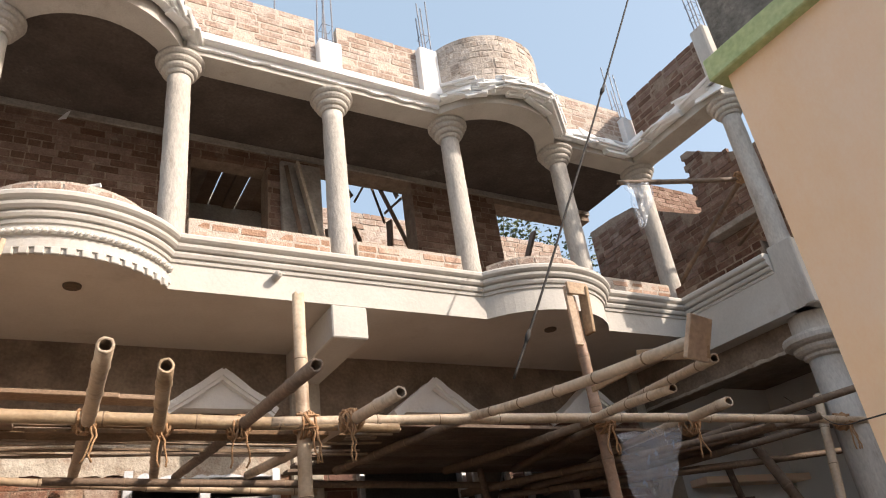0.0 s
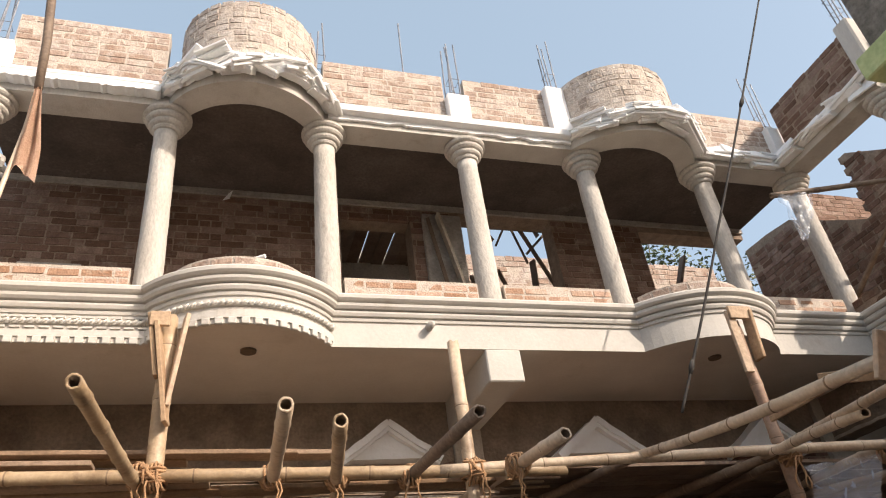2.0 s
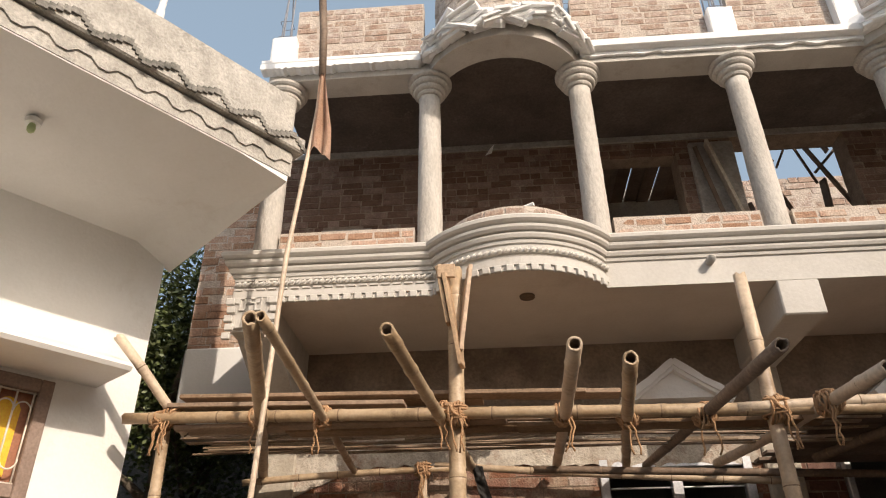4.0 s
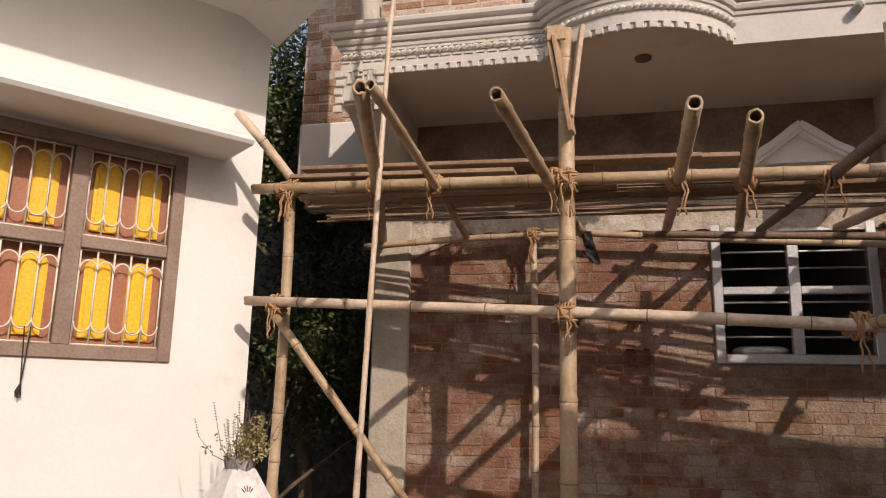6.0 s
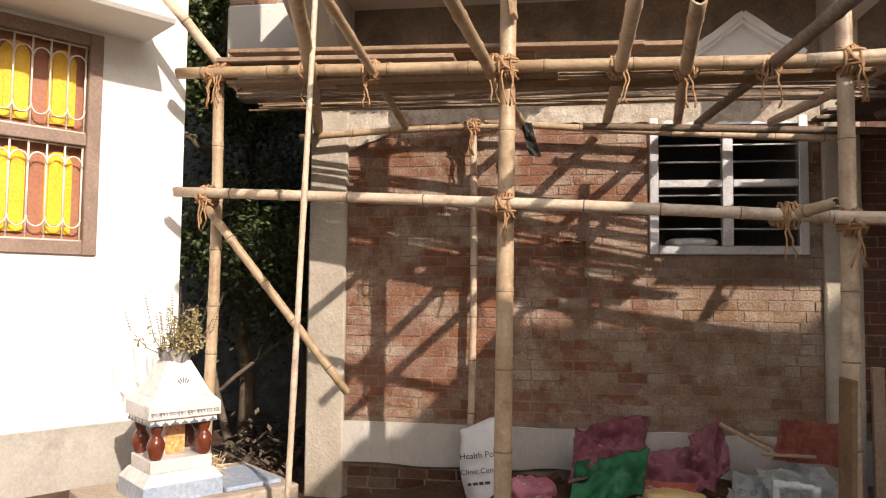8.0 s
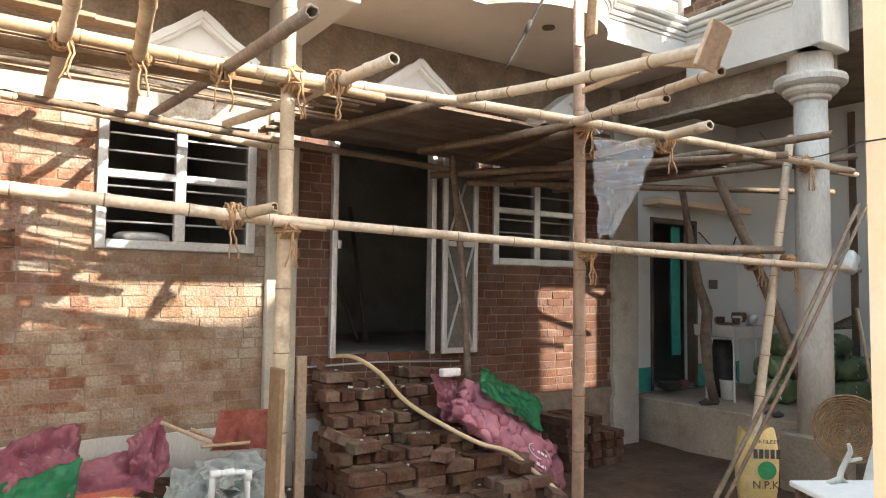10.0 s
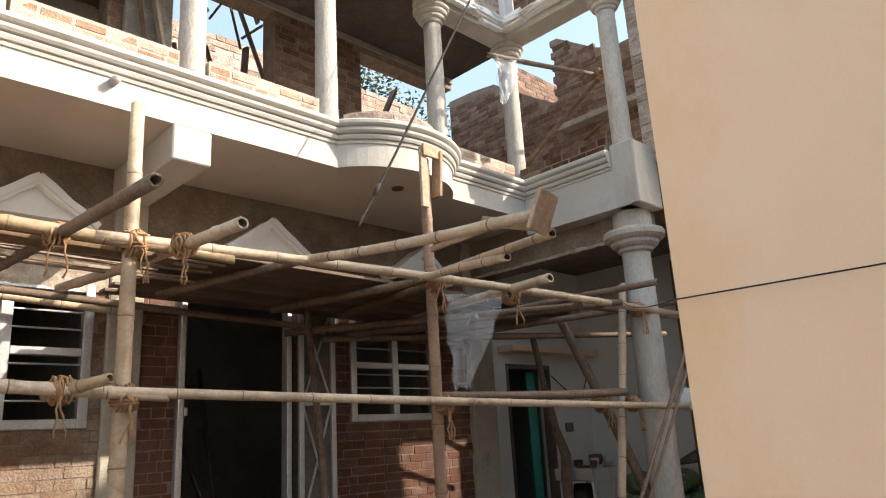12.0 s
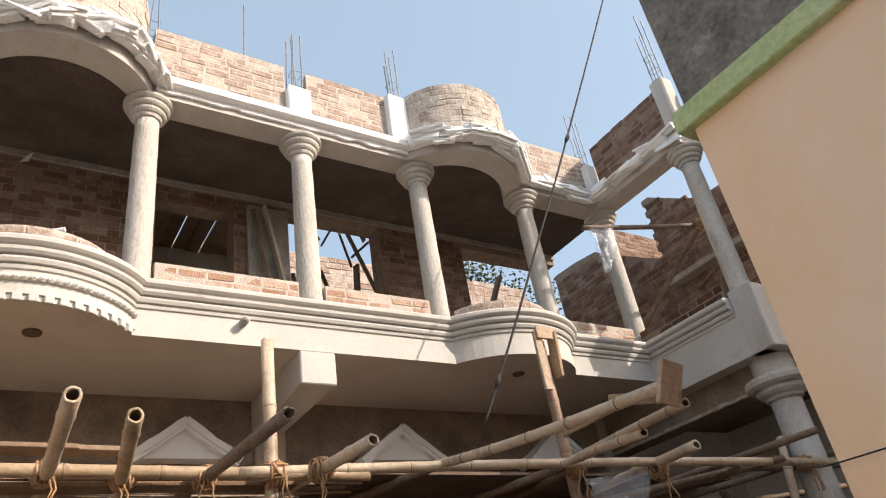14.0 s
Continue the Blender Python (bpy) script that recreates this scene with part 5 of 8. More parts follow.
    box(bm, 6.36, 6.55, 3.95, 5.3, 5.50, 5.58, 0.01)
    tagged(part("wing_ledge", bm, M_ROUGH), "cement ledge along the broken wall", "ledge", "", "structure")
    # brick pier next to the outer column
    bm = B()
    box(bm, 5.50, 5.75, 3.45, 3.70, 4.3, 7.1)
    w = tagged(part("wing_pier", bm, M_MORTAR_PALE), "rough brick pier beside the outer column", "pier", "", "structure")
    lay(courses([(5.50, 3.70), (5.50, 3.45), (5.75, 3.45)], 4.3, 7.05, seed=53, bond=False, length=0.22, jitter=0.01), M_BRICK_PALE, w, 80)
    # Unseen wall added to dim the porch; its opening lets the sun patch in.
    bm = B()
    wall_with_holes(bm, 5.70, 8.0, 3.0, 3.2, -0.1, 4.0, [(6.42, 7.40, 2.95, 4.0)])
    tagged(part("wing_sun_gate", bm, M_ROUGH), "unseen wall added to dim the porch, opening set for the sun patch", "wall", "", "structure")
    # poles tied across the upper wing
    t = thing("wing_pole_frame", "weathered bamboo poles tied across the open wing upstairs", "poles", "", "", (5.4, 4.0, 5.5))
    bamboo(t, (4.26, 4.60, 5.50), (5.62, 4.12, 5.52), 0.035, mat=M_BAMBOO_DARK)
    bamboo(t, (5.66, 4.10, 5.60), (5.60, 5.4, 4.75), 0.035, mat=M_BAMBOO_DARK)
    bamboo(t, (5.70, 4.05, 5.10), (6.5, 5.0, 5.32), 0.03, mat=M_BAMBOO_DARK)
    lashing(t, (5.58, 4.12, 5.53), (1, 0, 0), (0, 1, -0.5), 0.05)


build_wing()


# ---------------------------------------------------------------- the white house on the left
LHC = Vector((-3.40, 5.13))              # its near corner in plan
LHD = Vector((-0.61, -0.79)).normalized()  # along its front, from that corner
LHN = Vector((0.79, -0.61)).normalized()   # out of its front


def lh_matrix():
    """Local axes: x along the front away from the corner, y out of the wall, z up."""
    return Matrix(((LHD.x, LHN.x, 0, LHC.x), (LHD.y, LHN.y, 0, LHC.y), (0, 0, 1, 0), (0, 0, 0, 1)))


LHM = lh_matrix()


def lbox(bm, x0, x1, y0, y1, z0, z1, bevel=0.0):
    box(bm, x0, x1, y0, y1, z0, z1, bevel, LHM)


def build_left_house():
    bm = B()
    WX0, WX1, WZ0, WZ1 = 0.57, 1.95, 1.87, 3.33
    for x0, x1, z0, z1 in ((0, WX0, 0.0, 4.8), (WX0, WX1, 0.0, WZ0), (WX0, WX1, WZ1, 4.8), (WX1, 6.0, 0.0, 4.8)):
        lbox(bm, x0, x1, -0.25, 0.0, z0, z1)
    lbox(bm, 0.0, 0.25, -5.0, -0.25, 0.0, 4.8)
    lbox(bm, 0.25, 6.0, -5.0, -4.8, 0.0, 5.1)
    tagged(part("wall_left_house", bm, M_WHITE), "sunlit whitewashed wall of the neighbouring house", "wall", "", "structure")
    bm = B()
    lbox(bm, -0.02, 6.0, -0.02, 0.012, 0.2, 0.78, 0.004)
    tagged(part("dado_left_house", bm, M_DADO), "grey cement dado at the foot of the white wall", "dado", "", "structure")
    # window: brown frame, painted shutters behind a cream grille
    w = thing("window_3", "brown window with yellow-panelled shutters behind a cream grille", "window", "", "structure", LHM @ Vector((WX0, 0, WZ0)))
    bm = B()
    f = 0.085
    lbox(bm, WX0, WX0 + f, -0.12, 0.02, WZ0, WZ1, 0.006)
    lbox(bm, WX1 - f, WX1, -0.12, 0.02, WZ0, WZ1, 0.006)
    lbox(bm, WX0 + f, WX1 - f, -0.118, 0.018, WZ0, WZ0 + f, 0.006)
    lbox(bm, WX0 + f, WX1 - f, -0.118, 0.018, WZ1 - f, WZ1, 0.006)
    part("window_frame", bm, M_FRAME_BROWN, w)
    zm = 2.62
    xm = 1.25
    bm = B()
    lbox(bm, xm - 0.05, xm + 0.05, -0.115, 0.016, WZ0 + f, WZ1 - f, 0.005)
    lbox(bm, WX0 + f, xm - 0.05, -0.112, 0.013, zm - 0.04, zm + 0.04, 0.005)
    lbox(bm, xm + 0.05, WX1 - f, -0.112, 0.013, zm - 0.04, zm + 0.04, 0.005)
    part("crossbars", bm, M_FRAME_BROWN, w)
    for bx0, bx1 in ((WX0 + f, xm - 0.05), (xm + 0.05, WX1 - f)):
        for bz0, bz1 in ((WZ0 + f, zm - 0.04), (zm + 0.04, WZ1 - f)):
            bm = B()
            lbox(bm, bx0, bx1, -0.11, -0.085, bz0, bz1)
            shutter = part("shutter", bm, M_SHUTTER, w, "terracotta shutter with yellow raised panels")
            pw = (bx1 - bx0) / 2
            for q in range(2):
                cx = bx0 + pw * (q + 0.5)
                hw = pw * 0.30
                poly = [(cx - hw, bz0 + 0.05), (cx + hw, bz0 + 0.05), (cx + hw, bz1 - 0.11), (cx + hw * 0.75, bz1 - 0.075), (cx + hw * 0.4, bz1 - 0.05), (cx, bz1 - 0.042),
                        (cx - hw * 0.4, bz1 - 0.05), (cx - hw * 0.75, bz1 - 0.075), (cx - hw, bz1 - 0.11)]
                bm = B()
                prism(bm, poly, "y", -0.085, -0.068)
                ins = [(cx + (u - cx) * 0.72, (bz0 + bz1) / 2 + (v - (bz0 + bz1) / 2) * 0.8) for u, v in poly]
                prism(bm, ins, "y", -0.068, -0.058)
                bmesh.ops.transform(bm, matrix=LHM, verts=bm.verts)
                part("raised_panel", bm, M_YELLOW, shutter, "yellow arched panel")
            # grille: upright bars with round loops
            bm = B()
            nb = 5
            g = []
            for k in range(nb + 1):
                x = bx0 + 0.012 + (bx1 - bx0 - 0.024) * k / nb
                g.append(x)
                tube(bm, [(x, -0.02, bz0), (x, -0.02, bz1)], 0.0065, 6)
            for zz in (bz0 + 0.008, bz1 - 0.008):
                tube(bm, [(bx0, -0.02, zz), (bx1, -0.02, zz)], 0.0065, 6)
            for a, b in zip(g, g[1:]):
                rr_ = (b - a) / 2
                for zc, s in ((bz1 - 0.13 - rr_ * 0.2, 1), (bz0 + 0.10 + rr_, -1)):
                    pts = [((a + b) / 2 + rr_ * math.cos(t), -0.008, zc + s * rr_ * 1.25 * math.sin(t)) for t in (math.pi * q / 12 for q in range(13))]
                    tube(bm, pts, 0.0055, 6)
            bmesh.ops.transform(bm, matrix=LHM, verts=bm.verts)
            part("grille", bm, M_GRILLE, w, "cream iron grille with round loops", smooth=True)
    # hood over the window
    bm = B()
    prism(bm, [(0.0, 3.62), (0.0, 3.36), (0.50, 3.36), (0.52, 3.385), (0.50, 3.41)], "x", 0.30, 6.0)
    bmesh.ops.transform(bm, matrix=LHM, verts=bm.verts)
    tagged(part("window_hood", bm, M_WHITE), "white sloping concrete sunshade over the window", "sunshade", "", "structure")
    # roof slab with a stepped, weathered edge
    r = thing("roof_left_house", "projecting flat roof with weathered zigzag-edged fascia", "roof", "", "structure", LHM @ Vector((0, 0, 4.4)))
    bm = B()
    lbox(bm, -0.12, 6.0, -5.0, 1.38, 4.70, 4.90, 0.01)
    part("slab", bm, M_WHITE, r)
    # soffit, with a chamfered return at the end
    bm = B()
    prism(bm, [(-0.02, 4.56), (1.40, 4.69), (1.40, 4.88), (-0.02, 4.88)], "x", 0.26, 6.0)
    bmesh.ops.transform(bm, matrix=LHM, verts=bm.verts)
    vs = [bm.verts.new(LHM @ Vector(p)) for p in ((0.262, -0.02, 4.56), (0.262, 1.40, 4.69), (-0.12, 1.40, 4.65), (-0.06, -0.02, 4.41), (0.262, -0.02, 4.88), (0.262, 1.40, 4.88), (-0.12, 1.40, 4.88), (-0.06, -0.02, 4.88))]
    for f in ((0, 3, 2, 1), (4, 5, 6, 7), (0, 1, 5, 4), (1, 2, 6, 5), (2, 3, 7, 6), (3, 0, 4, 7)):
        bm.faces.new([vs[i] for i in f])
    part("soffit", bm, M_WHITE, r)
    bm = B()
    lbox(bm, -0.20, 6.0, 1.33, 1.47, 4.90, 5.03, 0.012)
    lbox(bm, -0.12, 6.0, 1.31, 1.42, 5.03, 5.40, 0.015)
    lbox(bm, -0.20, -0.06, -5.0, 1.33, 4.90, 5.03, 0.012)
    lbox(bm, -0.12, 0.0, -5.0, 1.31, 5.03, 5.40, 0.015)
    part("parapet", bm, M_OLDCONC, r, "grey weathered concrete parapet")
    bm = B()
    for k in range(20):
        x0 = -0.20 + 0.31 * k
        for q in range(5):
            lbox(bm, x0 + 0.024 * q, x0 + 0.024 * (q + 1), 1.47, 1.482, 4.895 + 0.022 * q, 4.92 + 0.022 * (q + 1))
            lbox(bm, x0 + 0.31 - 0.038 * (q + 1), x0 + 0.31 - 0.038 * q, 1.47, 1.488, 4.895 + 0.02 * q, 4.92 + 0.02 * (q + 1))
    part("zigzag_moulding", bm, M_MOSS, r, "black-stained stepped moulding")
    bm = B()
    lbox(bm, -0.14, 6.0, 1.385, 1.406, 4.70, 4.88)
    for k in range(26):
        x0 = -0.12 + 0.24 * k
        zz = [(x0, 4.80), (x0 + 0.08, 4.80), (x0 + 0.13, 4.755), (x0 + 0.19, 4.755), (x0 + 0.24, 4.80), (x0 + 0.24, 4.885), (x0, 4.885)]
        b0, b1 = [], []
        for u, v in zz:
            b0.append(bm.verts.new(LHM @ Vector((u, 1.402, v))))
            b1.append(bm.verts.new(LHM @ Vector((u, 1.420, v))))
        bm.faces.new(b0)
        bm.faces.new(b1[::-1])
        for i in range(7):
            j = (i + 1) % 7
            bm.faces.new((b0[i], b0[j], b1[j], b1[i]))
    part("wave_moulding", bm, M_OLDCONC, r, "wavy grey moulding")
    # bulb holder under the eaves
    p = LHM @ Vector((1.37, 0.84, 4.615))
    lamp = thing("bulb_holder", "white bulb holder with a green bulb under the eaves", "lamp", "", "", p)
    bm = B()
    lathe(bm, [(0.045, p.z - 0.03), (0.05, p.z), (0.03, p.z + 0.02)], p.x, p.y, 16)
    part("holder", bm, M_PVC, lamp)
    bm = B()
    lathe(bm, [(0.008, p.z - 0.095), (0.022, p.z - 0.08), (0.025, p.z - 0.06), (0.018, p.z - 0.03)], p.x, p.y, 16)
    part("bulb", bm, M_GREEN_BAND, lamp, "green glass bulb", smooth=True)
    # vent pipe on the roof
    p = LHM @ Vector((0.95, 1.25, 4.9))
    bm = B()
    tube(bm, [p, p + Vector((0, 0, 0.60)), p + Vector((0, 0, 0.605)), p + Vector((0, 0, 0.70)), p + Vector((0, 0, 0.705)), p + Vector((0.02, 0, 1.3))], [0.024, 0.024, 0.03, 0.03, 0.024, 0.024], 12)
    tagged(part("vent_pipe", bm, M_PVC), "grey vent pipe rising from the neighbouring roof", "pipe")
    # ward-off string with a tassel below the window
    p = LHM @ Vector((1.43, 0.04, 1.9))
    s = thing("string_tassel", "black strings with a small tassel hanging from the grille", "charm", "", "", p)
    bm = B()
    for dx in (0.0, 0.035):
        q = LHM @ Vector((1.425 + dx, 0.045, 2.05))
        tube(bm, [q, LHM @ Vector((1.44, 0.04, 1.70))], 0.004, 5)
    part("string", bm, M_CABLE, s)
    bm = B()
    for k in range(7):
        q = LHM @ Vector((1.44, 0.04, 1.705))
        tube(bm, [q, q + Vector((rng.uniform(-0.05, 0.05), rng.uniform(-0.02, 0.02), -rng.uniform(0.04, 0.09)))], [0.008, 0.004], 5)
    part("tassel", bm, M_CABLE, s)


build_left_house()


# ---------------------------------------------------------------- the peach house on the right, close by
def build_peach():
    XP, YP = 1.362, 1.485
    for side, x0, x1, y0, y1 in (("west", XP, XP + 0.25, -3.2, YP), ("north", XP + 0.25, 4.2, YP - 0.25, YP), ("east", 3.95, 4.2, -3.2, YP - 0.25), ("south", XP + 0.25, 3.95, -3.2, -2.95)):
        bm = B()
        box(bm, x0, x1, y0, y1, -0.2, 3.39)
        tagged(part("wall_peach_" + side, bm, M_PEACH), "peach-painted wall of the neighbouring house", "wall", "", "structure")
    r = thing("roof_peach_house", "flat roof with a pale green edge and blackened parapet", "roof", "", "structure", (XP, YP, 3.5))
    bm = B()
    box(bm, XP - 0.045, 4.3, -3.3, YP + 0.05, 3.387, 3.485, 0.006)
    part("edge", bm, M_GREEN_BAND, r, "flaking pale green roof edge")
    bm = B()
    box(bm, XP - 0.02, XP + 0.10, -3.27, YP - 0.005, 3.485, 4.12, 0.01)
    box(bm, XP + 0.10, 4.2, YP - 0.13, YP - 0.005, 3.485, 4.12, 0.01)
    part("parapet", bm, M_MOSS, r, "black-stained old concrete parapet")
    # unseen blocks, sized to cast the stepped shadow on the front wall
    bm = B()
    box(bm, 5.0, 10.3, -8.0, -1.64, -0.2, 7.52)
    box(bm, 8.35, 10.3, -6.0, -1.7, 7.52, 8.7)
    tagged(part("wall_shadow_block", bm, M_PEACH), "unseen block added to cast the front wall's shadow", "wall", "", "structure")


build_peach()

# unseen low wall behind the camera, added to block low sky light
bm = B()
box(bm, -9.0, 1.2, -4.7, -4.2, -0.2, 5.3)
tagged(part("wall_sky_block", bm, M_OLDCONC), "unseen grey wall added to block low sky light", "wall", "", "structure")


# ---------------------------------------------------------------- bamboo scaffold along the front
def yfront(x):
    return 4.62 - 0.125 * (x + 1.09)


def build_scaffold():
    s = thing("bamboo_scaffold", "bamboo pole scaffold lashed with jute rope before the house", "scaffold", "", "", (0, 4.5, 0))
    # posts
    bamboo(s, (-3.10, 4.92, -0.1), (-3.05, 4.92, 3.22), 0.042, "post")
    bamboo(s, (-1.08, 4.66, -0.05), (-1.055, 4.66, 4.03), 0.058, "post", bend=0.003, pitch=0.42)
    bamboo(s, (0.75, 4.44, -0.1), (0.755, 4.44, 3.78), 0.048, "post", bend=0.004, pitch=0.42)
    bamboo(s, (2.85, 4.18, -0.1), (2.865, 4.18, 3.86), 0.046, "post", mat=M_BAMBOO_RED, bend=0.005, pitch=0.42)
    bamboo(s, (4.52, 3.98, -0.05), (5.24, 3.98, 3.08), 0.042, "post")
    # upper and lower rails
    r = 0.047
    bamboo(s, (-3.30, yfront(-3.3) - 0.05, 3.122), (1.30, yfront(1.3) - 0.05, 2.872), r, "rail", bend=0.004, pitch=0.45)
    bamboo(s, (0.55, yfront(0.55) - 0.05, 2.918), (5.75, yfront(5.75) - 0.05, 2.80), 0.042, "rail", bend=0.006, pitch=0.45)
    bamboo(s, (-3.28, yfront(-3.28) - 0.06, 2.31), (0.95, yfront(0.95) - 0.06, 2.055), 0.042, "rail", bend=0.003, pitch=0.42)
    bamboo(s, (0.50, yfront(0.5) - 0.06, 2.085), (5.80, yfront(5.8) - 0.06, 1.92), 0.036, "rail", bend=0.006, pitch=0.42)
    bamboo(s, (0.40, 4.50, 2.07), (0.588, 4.15, 2.126), 0.040, "putlog")
    bamboo(s, (2.9, 4.25, 2.05), (4.85, 3.85, 2.06), 0.045, "rail", mat=M_BAMBOO_DARK)
    # diagonal brace on the left
    bamboo(s, (-3.06, 4.84, 2.20), (-2.12, 4.98, 1.00), 0.036, "brace")
    # putlogs that stick out over the front rail and run back to the wall
    bamboo(s, (-3.33, 4.60, 3.61), (-2.90, 4.92, 3.03), 0.042, "pole")
    lashing(s, (-2.97, 4.85, 3.13), (1, -0.12, -0.04), (0.5, 0.36, -0.7), 0.055)
    for tip, rail, rad, mat in (((-1.95, 3.30, 3.11), (-2.36, 4.80, 3.13), 0.05, M_BAMBOO), ((-1.90, 3.30, 3.12), (-1.92, 4.74, 3.10), 0.036, M_BAMBOO),
                                ((-1.30, 3.30, 3.025), (-1.15, 4.66, 3.08), 0.045, M_BAMBOO), ((-0.46, 3.30, 2.92), (-0.42, 4.56, 3.02), 0.045, M_BAMBOO), ((-0.225, 3.30, 2.845), (-0.05, 4.52, 2.985), 0.043, M_BAMBOO),
                                ((0.42, 3.30, 2.88), (0.37, 4.46, 2.96), 0.043, M_BAMBOO_DARK), ((0.995, 3.60, 2.867), (0.955, 4.20, 2.93), 0.045, M_BAMBOO), ((3.434, 3.50, 2.846), (3.56, 4.02, 2.87), 0.046, M_BAMBOO)):
        tip, rail = Vector(tip), Vector(rail)
        d = (rail - tip)
        end = tip + d * ((5.95 - tip.y) / d.y)
        end.z = min(end.z, 2.96)
        bamboo(s, tip, end, rad, "putlog", mat=mat, bend=0.006)
        lashing(s, rail + Vector((0, -0.03, -0.055)), (1, -0.12, -0.04), d, 0.055)
    # long slanting poles on the right: shaded rear lengths in dark bamboo, lit fronts pale
    bamboo(s, (1.345, 5.40, 2.86), (1.80, 4.24, 2.925), 0.040, "pole", bend=0.002, mat=M_BAMBOO_DARK)
    bamboo(s, (1.82, 4.40, 2.955), (1.72, 2.28, 2.693), 0.037, "pole", bend=0.012)
    bamboo(s, (3.03, 5.52, 2.86), (2.93, 4.13, 2.885), 0.038, "pole", bend=0.006, mat=M_BAMBOO_DARK)
    bamboo(s, (2.87, 4.25, 2.93), (1.905, 2.335, 2.645), 0.031, "pole", bend=0.010)
    bamboo(s, (2.74, 4.2, 2.89), (2.20, 2.865, 2.692), 0.034, "pole", bend=0.006)
    bamboo(s, (2.304, 5.471, 2.85), (2.80, 4.15, 2.89), 0.040, "pole", bend=0.006, mat=M_BAMBOO_DARK)
    # Putlogs and ledgers below the deck get its shade as dark bamboo.
    for k, (a, b) in enumerate((((2.7, 5.9, 2.74), (4.4, 3.9, 2.80)), ((3.1, 5.9, 2.72), (4.8, 3.75, 2.84)), ((3.6, 5.9, 2.72), (5.0, 3.50, 2.995)), ((4.1, 5.8, 2.72), (5.6, 3.6, 2.90)))):
        bamboo(s, a, b, 0.04, "putlog", bend=0.006, mat=M_BAMBOO_DARK)
    for a, b in (((3.0, 5.75, 2.68), (6.3, 4.6, 2.76)), ((3.2, 5.3, 2.64), (6.35, 4.2, 2.72)), ((4.6, 4.1, 2.86), (6.2, 3.9, 2.84))):
        bamboo(s, a, b, 0.035, "ledger", bend=0.006, mat=M_BAMBOO_DARK)
    # inner line by the wall
    bamboo(s, (-2.80, 5.9, 2.90), (-1.20, 5.9, 2.965), 0.034, "ledger")
    bamboo(s, (-1.42, 5.92, -0.1), (-1.40, 5.92, 3.02), 0.030, "post")
    bamboo(s, (-1.30, 5.9, 2.99), (1.35, 5.88, 2.80), 0.034, "ledger")
    bamboo(s, (-0.55, 5.8, 2.92), (4.9, 5.75, 2.72), 0.034, "ledger", mat=M_BAMBOO_DARK)
    bamboo(s, (2.93, 5.56, 0.0), (2.79, 5.70, 2.9), 0.034, "post", mat=M_TRUNK, bend=0.012)
    # crooked inner props by the porch
    bm = B()
    tube(bm, [(6.187, 5.45, 0.48), (6.10, 5.45, 0.70), (6.057, 5.45, 0.858), (6.029, 5.45, 1.218), (6.06, 5.45, 1.507), (5.913, 5.45, 1.795), (5.74, 5.45, 2.435), (5.644, 5.45, 2.84)], [0.052, 0.05, 0.055, 0.062, 0.06, 0.048, 0.036, 0.036], 10)
    part("crooked_prop", bm, M_TRUNK, s, "crooked raw tree trunk used as a prop", smooth=True)
    bamboo(s, (5.42, 3.62, -0.05), (5.10, 4.62, 2.79), 0.062, "prop", mat=M_BAMBOO_DARK, bend=0.012)
    lashing(s, (5.16, 4.30, 2.0), (0, 0.3, 1), (1, -0.1, 0), 0.075, turns=6, tails=4)
    # lashings at the crossings
    up = (0, 0, 1)
    for x, z, rad in ((-3.05, 3.10, 0.055), (-1.06, 3.0, 0.07), (0.76, 2.91, 0.065), (2.86, 2.87, 0.06), (5.19, 2.82, 0.055), (-3.07, 2.28, 0.06), (-1.07, 2.17, 0.07), (0.76, 2.05, 0.06), (2.88, 1.98, 0.055), (4.97, 1.96, 0.055)):
        lashing(s, (x, yfront(x) - 0.01, z), (1, -0.12, -0.04), up, rad, turns=5, tails=3)
    lashing(s, (0.45, 4.40, 2.09), (1, 0, 0), (0.45, -0.85, 0.1), 0.055)
    lashing(s, (-1.40, 5.9, 2.96), (1, 0, 0), up, 0.05, tails=3)
    # boards nailed to the post tops as splints
    for pts in (((-1.12, 4.585, 3.96), (-1.02, 4.565, 3.30), 0.05), ((-1.17, 4.60, 4.03), (-1.10, 4.59, 3.60), 0.035), ((-0.95, 4.59, 4.02), (-1.03, 4.57, 3.40), 0.045), ((2.80, 4.12, 3.93), (2.80, 4.12, 3.45), 0.035), ((2.96, 4.12, 3.93), (2.93, 4.12, 3.55), 0.05),
                ((0.865, 4.39, -0.05), (0.865, 4.39, 1.30), 0.03), ((0.685, 4.372, -0.05), (0.715, 4.372, 1.24), 0.085)):
        a, b, w_ = Vector(pts[0]), Vector(pts[1]), pts[2]
        d = b - a
        m = Matrix.Translation(a) @ d.to_track_quat('Z', 'Y').to_matrix().to_4x4()
        bm = B()
        box(bm, -w_, w_, -0.014, 0.014, 0, d.length, 0.004, m)
        part("splint", bm, M_PLANK if a.z < 0 else M_WOOD, s, "cement-splashed timber splint" if a.z < 0 else "nailed timber splint")
    for x0, x1, y, z in ((-1.17, -1.05, 4.575, 3.93), (2.78, 2.98, 4.11, 3.86)):
        bm = B()
        box(bm, x0, x1, y - 0.025, y, z, z + 0.10, 0.004)
        part("cleat", bm, M_WOOD, s)


build_scaffold()


